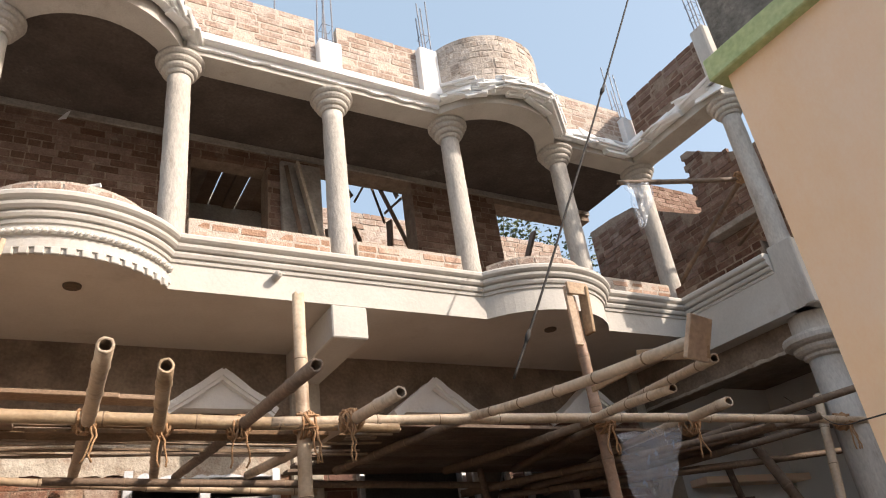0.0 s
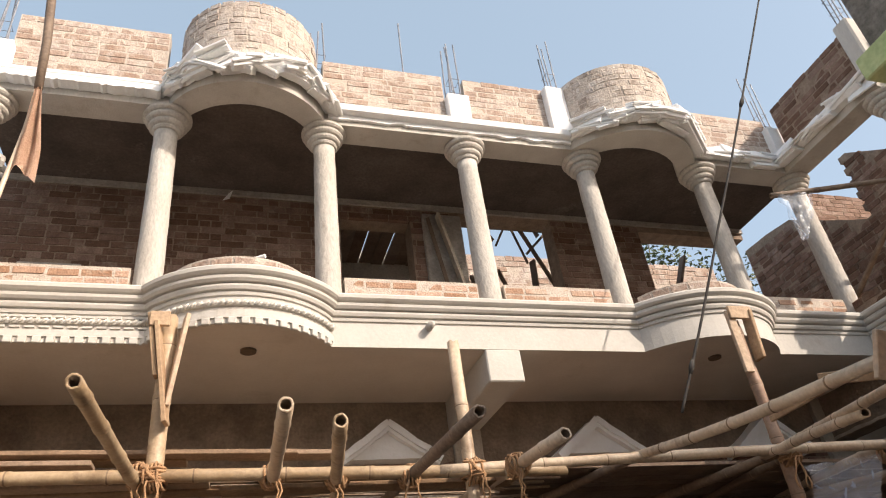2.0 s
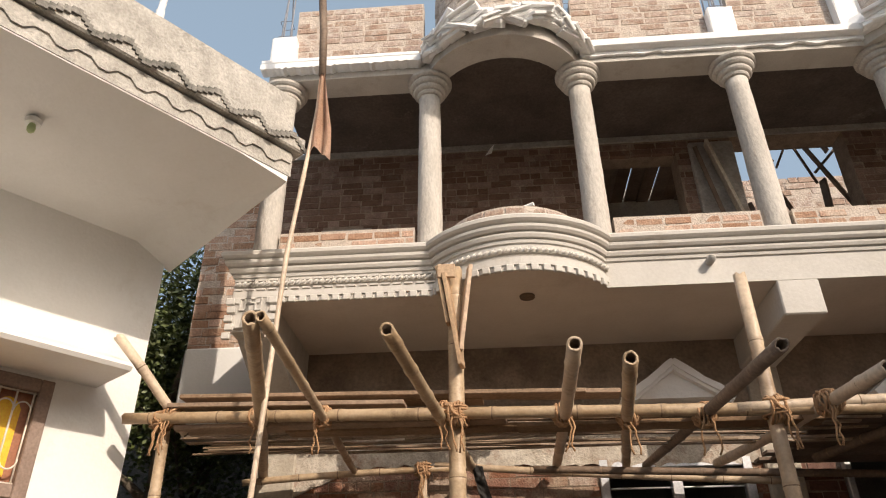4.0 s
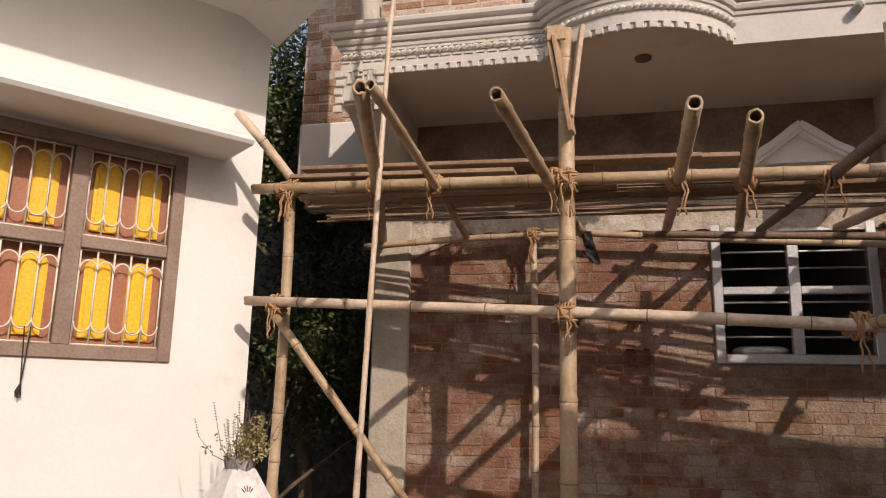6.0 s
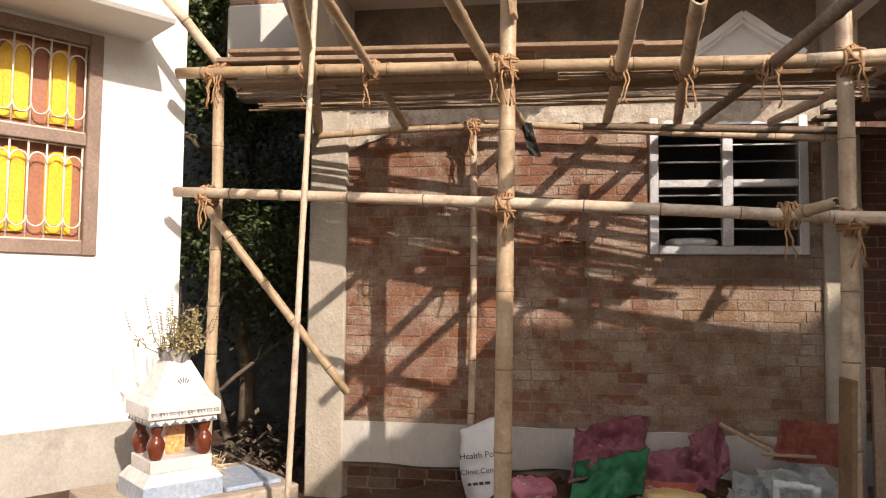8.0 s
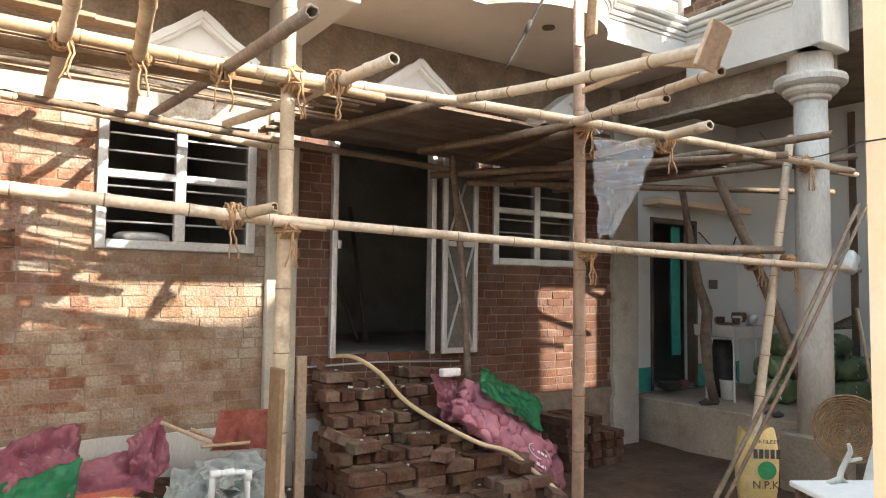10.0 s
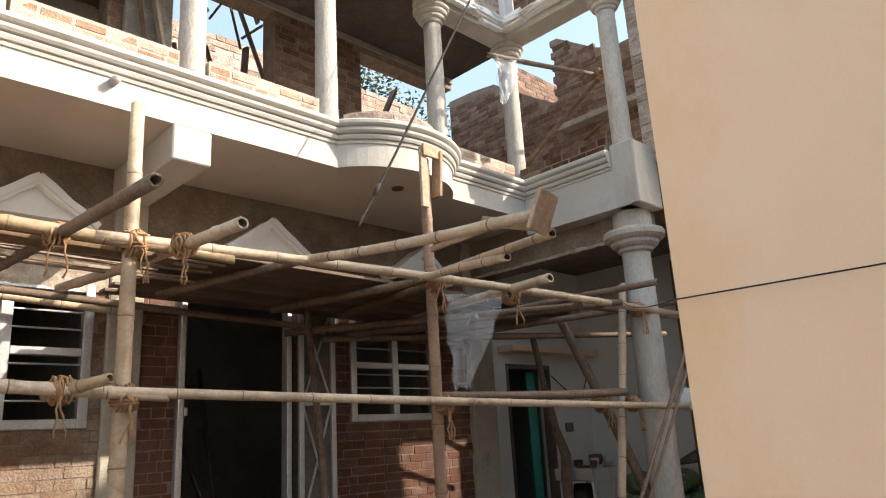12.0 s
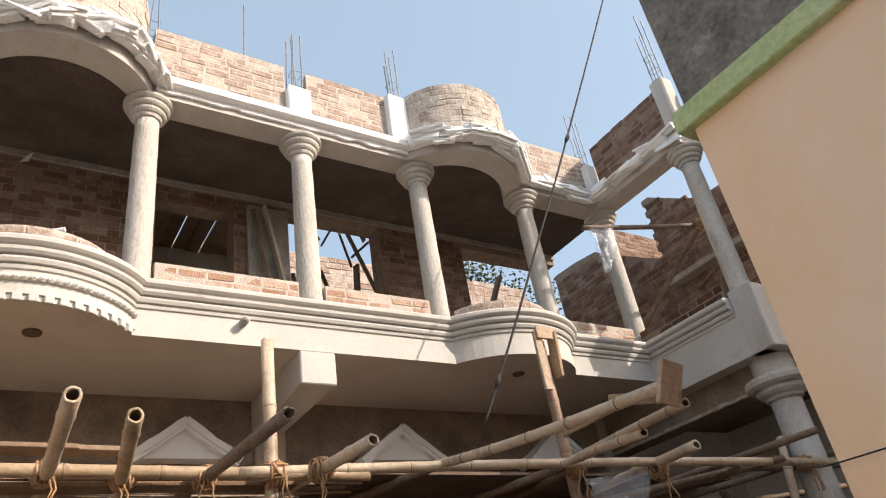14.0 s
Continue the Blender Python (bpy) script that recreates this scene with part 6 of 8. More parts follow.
def build_deck():
    """The slatted bamboo deck, with gaps, and a solid dark stretch."""
    for k, (x0, x1, y, w_, z) in enumerate(((-2.95, -0.75, 4.775, 0.16, 3.035), (-0.70, 1.05, 4.56, 0.15, 2.92), (-2.2, 0.2, 4.80, 0.13, 2.995))):
        m = Matrix.Translation((x0, y + 0.05, z)) @ Matrix.Rotation(0.034, 4, 'Y') @ Matrix.Rotation(-0.105, 4, 'Z')
        bm = B()
        box(bm, 0, x1 - x0, 0, w_, 0, 0.028, 0.004, m)
        tagged(part("deck_plank", bm, M_PLANK), "brown plank laid under the slats along the rail", "plank", "planks under the slat deck")
    d = thing("slat_deck", "springy deck of split bamboo slats with gaps", "deck", "", "", (-1, 5.2, 2.98))
    rr = random.Random(5)
    y = 4.74
    k = 0
    while y < 5.46:
        z = 3.075 + 0.006 * rr.uniform(-1, 1)
        x0, x1 = -3.05 + rr.uniform(-0.1, 0.15), 1.25 + rr.uniform(-0.3, 0.2)
        if rr.random() < 0.22:
            x0, x1 = (x0, x0 + rr.uniform(1.2, 3.2)) if rr.random() < 0.5 else (x1 - rr.uniform(1.2, 3.2), x1)
        z1 = z - 0.165
        w_ = rr.uniform(0.018, 0.052)
        bm = B()
        n = 7
        pts = []
        for i in range(n + 1):
            t = i / n
            pts.append((x0 + (x1 - x0) * t, y - 0.125 * (x0 + (x1 - x0) * t + 1.09) + 0.012 * math.sin(t * 9 + k), z + (z1 - z) * (x0 + (x1 - x0) * t + 3.05) / 4.3 + 0.014 * math.sin(t * 7 + k * 2)))
        for a, b in zip(pts, pts[1:]):
            vs = [bm.verts.new(q) for q in ((a[0], a[1] - w_ / 2, a[2]), (b[0], b[1] - w_ / 2, b[2]), (b[0], b[1] + w_ / 2, b[2]), (a[0], a[1] + w_ / 2, a[2]),
                                            (a[0], a[1] - w_ / 2, a[2] + 0.012), (b[0], b[1] - w_ / 2, b[2] + 0.012), (b[0], b[1] + w_ / 2, b[2] + 0.012), (a[0], a[1] + w_ / 2, a[2] + 0.012))]
            for f in ((0, 3, 2, 1), (4, 5, 6, 7), (0, 1, 5, 4), (2, 3, 7, 6), (1, 2, 6, 5), (3, 0, 4, 7)):
                bm.faces.new([vs[i] for i in f])
        part("slat", bm, M_MAT, d)
        y += w_ + rr.choice((0.004, 0.008, 0.012, 0.028, 0.016))
        k += 1
    # solid boards on the right
    d2 = thing("board_deck", "dark deck of close-laid shuttering boards on the scaffold", "deck", "", "", (2.8, 5, 2.95))
    for q in range(12):
        y0 = 4.52 + 0.122 * q
        m = Matrix.Translation((1.2, y0, 2.95)) @ Matrix.Rotation(0.012, 4, 'Z') @ Matrix.Rotation(0.008, 4, 'Y')
        split = rr.uniform(1.7, 2.4)
        for u0, u1 in ((rr.uniform(-0.15, 0.05), split), (split + 0.012, 4.2 + rr.uniform(-0.25, 0.2))):
            bm = B()
            dz = rr.uniform(-0.004, 0.004)
            box(bm, u0, u1, 0, 0.115, dz, 0.024 + dz, 0.003, m)
            part("board", bm, M_WOOD_DARK, d2)
    # loose boards lying along the front of the deck
    for x0, x1, y, z, h in ((-2.96, -0.24, 4.86, 3.255, 0.028), (-2.40, -0.9, 4.92, 3.225, 0.05), (-0.66, -0.02, 4.80, 3.185, 0.03), (-3.0, -1.4, 4.78, 3.17, 0.03)):
        bm = B()
        m = Matrix.Translation((x0, y, z)) @ Matrix.Rotation(0.035, 4, 'Y') @ Matrix.Rotation(-0.05, 4, 'Z')
        box(bm, 0, x1 - x0, 0, 0.14, 0, h, 0.004, m)
        tagged(part("loose_board", bm, M_PLANK), "rough sawn board lying along the scaffold deck", "board", "boards on the scaffold")
    # the forked prop head on the long pole
    h = thing("timber_bracket", "L-shaped timber bracket nailed to the end of a long bamboo pole", "bracket", "", "", (1.75, 2.3, 2.6))
    for a, b, w_, t_ in (((1.955, 2.80, 2.835), (1.755, 2.24, 2.632), 0.028, 0.03), ((1.70, 2.265, 2.60), (1.725, 2.20, 2.775), 0.068, 0.024), ((2.36, 3.62, 2.935), (1.98, 2.84, 2.80), 0.018, 0.02)):
        a, b = Vector(a), Vector(b)
        dd = b - a
        side = Vector((1, 0.0, 0)) if dd.z > 0 else Vector((0, 0, 1))
        zz = dd.normalized()
        yy = zz.cross(side).normalized()
        xx = yy.cross(zz)
        m = Matrix.Translation(a) @ Matrix((xx, yy, zz)).transposed().to_4x4()
        bm = B()
        box(bm, -w_, w_, -t_ / 2, t_ / 2, 0, dd.length, 0.004, m)
        part("timber", bm, M_WOOD, h)


build_deck()


# ---------------------------------------------------------------- flag pole, cables
def build_lines():
    f = thing("flag_pole", "thin bamboo flag pole with a limp peach cloth", "flag pole", "", "", (-2.2, 4.3, 0))
    bm = B()
    pts = [(-2.27, 4.30, 0.1), (-2.20, 4.30, 2.2), (-2.14, 4.30, 4.0), (-2.03, 4.30, 5.2), (-2.02, 4.30, 5.68)]
    fine = []
    for a, b in zip(pts, pts[1:]):
        for q in range(8):
            fine.append(Vector(a).lerp(Vector(b), q / 8))
    fine.append(Vector(pts[-1]))
    tube(bm, fine, [0.018 * (1 - 0.25 * i / len(fine)) * (1.12 if i % 4 == 0 else 1) for i in range(len(fine))], 10)
    part("pole", bm, M_BAMBOO, f, smooth=True)
    bm = B()
    tube(bm, [(-2.01, 4.28, 5.55), (-2.03, 4.27, 6.0), (-2.10, 4.24, 6.8), (-2.2, 4.2, 7.6)], [0.028, 0.03, 0.032, 0.03], 10)
    part("upper_pole", bm, M_BAMBOO_DARK, f, "dark upper pole", smooth=True)
    bm = B()
    rows = []
    for i in range(13):
        t = i / 12
        z = 5.66 - 0.82 * t
        w_ = 0.02 + 0.13 * min(1, t * 1.3)
        row = []
        for j in range(9):
            u = j / 8
            row.append(bm.verts.new((-2.015 + w_ * (u - 0.35) + 0.05 * t * 0.4, 4.27 + 0.03 * math.sin(u * 11 + t * 2) * min(1, t * 2), z + 0.03 * math.sin(u * 5) * t - (0.06 * u if i == 12 else 0))))
        rows.append(row)
    for r0, r1 in zip(rows, rows[1:]):
        for j in range(8):
            bm.faces.new((r0[j], r0[j + 1], r1[j + 1], r1[j]))
    bmesh.ops.solidify(bm, geom=list(bm.faces), thickness=0.003)
    part("cloth", bm, M_CLOTH, f, "limp faded peach cloth", smooth=True)
    # service cable from above down to the scaffold
    def sag(a, b, drop, n=20):
        a, b = Vector(a), Vector(b)
        return [a.lerp(b, k / n) - Vector((0, 0, drop * 4 * (k / n) * (1 - k / n))) for k in range(n + 1)]
    bm = B()
    tube(bm, sag((2.09, 4.05, 3.14), (2.90, 4.0, 4.62), 0.02) + sag((2.90, 4.0, 4.62), (3.70, 4.0, 6.06), 0.01)[1:] + sag((3.70, 4.0, 6.06), (7.5, 4.0, 13.2), 0.05)[1:], 0.0095, 6)
    tube(bm, [(3.665, 4.0, 6.0), (3.70, 3.995, 6.06), (3.74, 4.0, 6.13)], [0.012, 0.022, 0.012], 8)
    tube(bm, [(2.24, 4.04, 3.40), (2.265, 4.04, 3.45), (2.29, 4.04, 3.50)], [0.012, 0.02, 0.012], 8)
    tagged(part("service_cable", bm, M_CABLE, smooth=True), "black service cable running down to the scaffold", "cable")
    bm = B()
    tube(bm, sag((4.70, 3.93, 3.05), (5.05, 3.90, 2.90), 0.02) + sag((5.05, 3.90, 2.90), (1.338, 1.49, 2.122), 0.04)[1:] + sag((1.338, 1.49, 2.122), (1.338, -1.5, 2.07), 0.0)[1:], 0.0027, 6)
    tagged(part("wall_wire", bm, M_CABLE, smooth=True), "thin dark wire strung along the peach wall", "wire")


build_lines()


# ---------------------------------------------------------------- soft and loose things
def blob(bm, centre, size, rot=(0, 0, 0), seed=0, crumple=0.16, fine=0.06, nu=54, nv=30, square=0.75):
    """A stuffed, rumpled sack form."""
    m = Matrix.LocRotScale(Vector(centre), Euler([radians(a) for a in rot]), Vector(size))
    off = Vector((seed * 3.1, seed * 1.7, seed * 0.9))
    rot3 = Euler([radians(a) for a in rot]).to_matrix()
    girth = sum(sorted(size)[:2]) / 2
    grid = []
    for j in range(nv + 1):
        ph = -math.pi / 2 + math.pi * j / nv
        row = []
        for i in range(nu):
            th = 2 * math.pi * i / nu
            c, s, cp, sp = math.cos(th), math.sin(th), math.cos(ph), math.sin(ph)
            f = lambda v: math.copysign(abs(v) ** square, v)
            p = Vector((f(c) * f(cp), f(s) * f(cp), f(sp))) * 0.5
            q = m @ p
            out = (rot3 @ Vector((p.x / size[0], p.y / size[1], p.z / size[2]))).normalized()
            w = q * 5.5 + off
            n1 = noise.noise(w * 0.7)
            w2 = w + Vector((n1, noise.noise(w * 0.8 + Vector((7, 0, 0))), noise.noise(w * 0.8 + Vector((0, 9, 0))))) * 0.9
            fold = -max(0.0, 0.5 - 2.6 * abs(noise.noise(w2 * 0.9)))
            crease = -max(0.0, 0.5 - 2.2 * abs(noise.noise(w2 * 2.4)))
            q += out * girth * (crumple * (0.75 * n1 + 0.9 * fold + 0.7 * abs(noise.noise(w2 * 1.3 + Vector((2, 2, 5))))) + fine * (0.9 * crease + 0.9 * abs(noise.noise(w2 * 3.6))))
            row.append(bm.verts.new(q))
        grid.append(row)
    for r0, r1 in zip(grid, grid[1:]):
        for i in range(nu):
            k = (i + 1) % nu
            bm.faces.new((r0[i], r0[k], r1[k], r1[i]))
    bmesh.ops.remove_doubles(bm, verts=bm.verts, dist=1e-5)


def sack(name, centre, size, rot, mat, label, seed, category="sack", group="", **kw):
    t = thing(name, label, category, group, "", centre)
    bm = B()
    blob(bm, centre, size, rot, seed, **kw)
    part("bag", bm, mat, t, smooth=True)
    return t


def sheet(bm, origin, u, v, nu=44, nv=32, amp=0.05, seed=1, thick=0.004, freq=6.0):
    """A crumpled sheet spanned by u and v."""
    o, u, v = Vector(origin), Vector(u), Vector(v)
    n = u.cross(v).normalized()
    off = Vector((seed * 2.3, seed * 1.1, 0))
    g = []
    for j in range(nv + 1):
        row = []
        for i in range(nu + 1):
            a, b = i / nu, j / nv
            q = Vector((a * u.length, b * v.length, 0)) * freq + off
            h = noise.noise(q * 0.6) * 1.2 + (0.5 - abs(noise.noise(q * 1.3 + Vector((5, 0, 0))))) * 0.9
            vd = noise.voronoi(q * 1.6)[0]
            h += 0.45 * min(0.5, vd[1] - vd[0]) - 1.3 * max(0.0, 0.4 - 2.4 * abs(noise.noise(q * 0.55 + Vector((3, 8, 1)))))
            h += 0.55 * (abs(noise.noise(q * 2.3 + Vector((1, 4, 2)))) - 0.3) + 0.22 * (abs(noise.noise(q * 4.9 + Vector((6, 2, 2)))) - 0.3)
            edge = noise.noise(Vector((a * 5, b * 5, seed))) * 0.16
            row.append(bm.verts.new(o + u * (a + edge * (b - 0.5)) + v * (b + edge * (a - 0.5)) + n * amp * h))
        g.append(row)
    for r0, r1 in zip(g, g[1:]):
        for i in range(nu):
            bm.faces.new((r0[i], r0[i + 1], r1[i + 1], r1[i]))
    bmesh.ops.solidify(bm, geom=list(bm.faces), thickness=thick)


def text_part(name, body, size, m, mat, parent, label=""):
    cu = bpy.data.curves.new(name, 'FONT')
    cu.body = body
    cu.size = size
    cu.extrude = 0.0008
    cu.align_x = 'CENTER'
    tmp = bpy.data.objects.new(name, cu)
    scene.collection.objects.link(tmp)
    dg = bpy.context.evaluated_depsgraph_get()
    me = bpy.data.meshes.new_from_object(tmp.evaluated_get(dg))
    bpy.data.objects.remove(tmp)
    bpy.data.curves.remove(cu)
    me.transform(m)
    me.materials.clear()
    me.materials.append(mat)
    ob = new(name, me)
    ob.parent = parent
    if parent.type == 'EMPTY':
        ob.matrix_parent_inverse = Matrix.Translation(-Vector(parent.location))
    if label:
        ob["label"] = label
    return ob


def bars(bm, x0, x1, z0, z1, rows, m, seed=0):
    """Lines of unreadable print as plain bars on a local x-z face."""
    rr = random.Random(seed)
    h = (z1 - z0) / rows
    for k in range(rows):
        x = x0
        while x < x1 - 0.01:
            w_ = rr.uniform(0.02, 0.05)
            box(bm, x, min(x + w_, x1), -0.001, 0.001, z0 + h * k + h * 0.25, z0 + h * k + h * 0.75, 0, m)
            x += w_ + 0.01


def build_white_bag():
    cx, cy, z0 = -1.30, 5.70, 0.16
    t = thing("white_sack", "upright white printed sack with a folded top, half full", "sack", "", "", (cx, cy, z0))
    bm = B()
    rows = []
    for j in range(19):
        h = j / 18
        wx = 0.150 * (0.86 + 0.2 * math.sin(math.pi * min(1, h * 1.15)) if h < 0.9 else 0.9)
        wy = 0.10 * (1 - h ** 3 * 0.9) + 0.006
        row = []
        for i in range(32):
            a = 2 * math.pi * i / 32
            c, s = math.cos(a), math.sin(a)
            px = math.copysign(abs(c) ** 0.6, c) * wx
            py = math.copysign(abs(s) ** 0.8, s) * wy
            nn = noise.noise((px * 9, py * 9, h * 5)) * 0.016
            top = 0.07 * c * h
            row.append(bm.verts.new((cx + px * (1 + nn) - 0.05 * h + 0.03, cy + py + nn, z0 + h * 0.54 + top + 0.012 * math.sin(5 * c) * h)))
        rows.append(row)
    for r0, r1 in zip(rows, rows[1:]):
        for i in range(32):
            bm.faces.new((r0[i], r0[(i + 1) % 32], r1[(i + 1) % 32], r1[i]))
    bm.faces.new(rows[0][::-1])
    bm.faces.new(rows[-1])
    part("bag", bm, M_SACK_WHITE, t, smooth=True)
    rot = Matrix.Rotation(radians(90), 4, 'X')
    for body, size, dx, z, tilt in (("Health Point", 0.062, 0.015, 0.475, 8), ("Clinic Centre", 0.056, 0.02, 0.365, 8)):
        m = Matrix.Translation((cx + dx, cy - 0.118, z)) @ Matrix.Rotation(radians(-tilt), 4, 'Y') @ rot
        text_part("print", body, size, m, M_INK, t, "dark printed lettering")
    bm = B()
    bars(bm, -0.08, 0.10, 0.0, 0.04, 1, Matrix.Translation((cx, cy - 0.112, 0.27)) @ Matrix.Rotation(radians(-8), 4, 'Y'), 3)
    part("print", bm, M_INK, t)


build_white_bag()


def build_sacks():
    g = "empty sacks heaped by the wall"
    sack("cement_bag", (-0.916, 5.406, 0.3), (0.34, 0.26, 0.16), (0, 5, 10), M_SACK_PINK, "crumpled pink woven sack on the soil", 2, group=g, crumple=0.3, fine=0.12)
    t = thing("cement_bag", "crumpled pink woven sack with a peaked end", "sack", g, "", (-0.365, 5.656, 0.398))
    bm = B()
    sheet(bm, (-0.664, 5.465, 0.341), (0.52, 0.10, 0.06), (0.05, 0.30, 0.34), amp=0.10, seed=3)
    part("bag", bm, M_SACK_PINK, t, smooth=True)
    t = thing("green_bag", "bright green woven sack lying folded", "sack", g, "", (-0.431, 5.448, 0.36))
    bm = B()
    sheet(bm, (-0.682, 5.315, 0.237), (0.50, 0.04, 0.10), (0.06, 0.20, 0.24), 46, 30, amp=0.06, seed=4, thick=0.07, freq=5.0)
    part("bag", bm, M_SACK_GREEN, t, smooth=True)
    t = thing("cement_bag", "crumpled pink woven sack with a peaked end", "sack", g, "", (0.119, 5.573, 0.443))
    bm = B()
    sheet(bm, (-0.217, 5.448, 0.312), (0.52, 0.03, 0.02), (0.02, 0.18, 0.25), 50, 34, amp=0.075, seed=5, thick=0.06, freq=5.0)
    part("bag", bm, M_SACK_PINK, t, smooth=True)
    bm = B()
    sheet(bm, (0.171, 5.465, 0.322), (0.24, 0.06, 0.16), (-0.03, 0.14, 0.34), amp=0.09, seed=8)
    part("neck", bm, M_SACK_PINK, t, smooth=True)
    bm = B()
    box(bm, -0.17, 0.16, 5.41, 5.417, 0.35, 0.41)
    part("printed_panel", bm, M_TARP, t, "red printed panel")
    sack("stone_block", (0.028, 5.381, 0.279), (0.42, 0.22, 0.16), (0, 3, 5), M_SACK_YELLOW, "broken yellowish stone block in the rubble", 9, "block", "", crumple=0.12, fine=0.05, square=0.4)
    for k, (c, s_, r_, sd) in enumerate((((0.579, 5.448, 0.399), (0.44, 0.34, 0.22), (0, 5, 8), 11), ((0.85, 5.465, 0.438), (0.46, 0.36, 0.24), (5, -4, -10), 12), ((0.487, 5.323, 0.276), (0.40, 0.30, 0.18), (0, 4, 30), 13), ((0.937, 5.298, 0.314), (0.36, 0.34, 0.22), (0, 4, 60), 14))):
        t = thing("grey_sack", "stiff grey cement-caked sack cloth", "sack", "grey sacks in the rubble heap", "", c)
        bm = B()
        sheet(bm, (c[0] - s_[0] * 0.5, c[1] - 0.12, c[2] - 0.11), (s_[0], 0.06 * (-1) ** k, 0.03), (0.06 * (-1) ** k, 0.22, 0.17), 46, 34, amp=0.075, seed=sd, thick=0.03, freq=5.5)
        part("cloth", bm, M_SACK_GREY, t, smooth=True)
    t = thing("red_sheet", "dusty dark red folded sheet propped on rubble", "sheet", "", "", (0.919, 5.614, 0.638))
    bm = B()
    sheet(bm, (0.672, 5.531, 0.557), (0.46, 0.02, -0.03), (0.10, 0.12, 0.26), amp=0.03, seed=15)
    part("fabric", bm, M_TARP, t, smooth=True)
    # white elbow pipe with a coil of wire
    p = thing("pvc_pipe", "white plastic pipe with elbow joints in the rubble", "pipe", "", "", (0.736, 5.24, 0.429))
    bm = B()
    tube(bm, [(0.613, 5.248, 0.234), (0.618, 5.248, 0.449), (0.633, 5.248, 0.473), (0.824, 5.232, 0.462), (0.844, 5.228, 0.443), (0.849, 5.224, 0.12)], 0.020, 12)
    part("pipe", bm, M_PVC, p, smooth=True)
    for c, d in (((0.633, 5.248, 0.468), (1, 0, 0)), ((0.726, 5.24, 0.468), (1, 0, 0)), ((0.849, 5.228, 0.438), (0, 0, 1))):
        bm = B()
        c, d = Vector(c), Vector(d)
        tube(bm, [c - d * 0.03, c + d * 0.03], 0.027, 12)
        part("joint", bm, M_PVC, p, smooth=True)
    bm = B()
    for k in range(9):
        pts = [(0.63 + 0.06 * math.cos(a) + 0.01 * math.sin(k), 5.32 + 0.012 * k - 0.04, 0.27 + (0.08 + 0.008 * (k % 3)) * math.sin(a + k * 0.2)) for a in (2 * math.pi * q / 18 for q in range(19))]
        tube(bm, pts, 0.004, 5)
    tagged(part("wire_coil", bm, M_STEEL), "loose coil of thin pale wire", "wire")
    # sticks on the rubble
    for k, (a, b, r_) in enumerate((((0.359, 5.614, 0.773), (0.671, 5.548, 0.616), 0.014), ((0.57, 5.656, 0.697), (0.806, 5.573, 0.597), 0.016), ((0.614, 5.531, 0.596), (0.945, 5.498, 0.595), 0.012))):
        bm = B()
        tube(bm, [a, b], r_, 8)
        tagged(part("stick", bm, M_WOOD), "short wooden stick lying on the rubble", "stick", "sticks on the rubble")


build_sacks()


def build_rubble():
    """Earth heap along the foot of the wall, with brickbats."""
    bm = B()
    xs = [-1.7 + 0.08 * i for i in range(40)]
    ys = [5.15 + 0.08 * j for j in range(16)]
    def hh(x, y):
        e = min(1, max(0, (x + 1.7) / 0.5)) * min(1, max(0, (1.35 - x) / 0.25)) * min(1, max(0, (y - 5.15) / 0.5))
        return 0.02 + e * (0.20 + 0.10 * max(0, x) + 0.10 * noise.noise((x * 4, y * 4, 2)) + 0.05 * noise.noise((x * 11, y * 11, 4)))
    g = [[bm.verts.new((x, y, hh(x, y))) for x in xs] for y in ys]
    for r0, r1 in zip(g, g[1:]):
        for i in range(len(xs) - 1):
            bm.faces.new((r0[i], r0[i + 1], r1[i + 1], r1[i]))
    tagged(part("rubble_heap", bm, M_SOIL), "low heap of earth and rubble along the wall", "rubble", "", "stuff")
    rr = random.Random(9)
    meshes = bricks_of(M_BRICK_RED)
    for k in range(46):
        x, y = rr.uniform(-1.2, 1.2), rr.uniform(5.2, 5.92)
        s_ = rr.uniform(0.4, 1.0)
        ob = new("brickbat", meshes[k % 6])
        ob.matrix_basis = Matrix.LocRotScale((x, y, hh(x, y) + 0.005), Euler((rr.uniform(-0.5, 0.5), rr.uniform(-0.5, 0.5), rr.uniform(0, 3))), (0.16 * s_, 0.11 * s_, 0.07 * s_))
        tagged(ob, "broken red brick piece in the rubble", "brick", "brickbats in the rubble")


build_rubble()


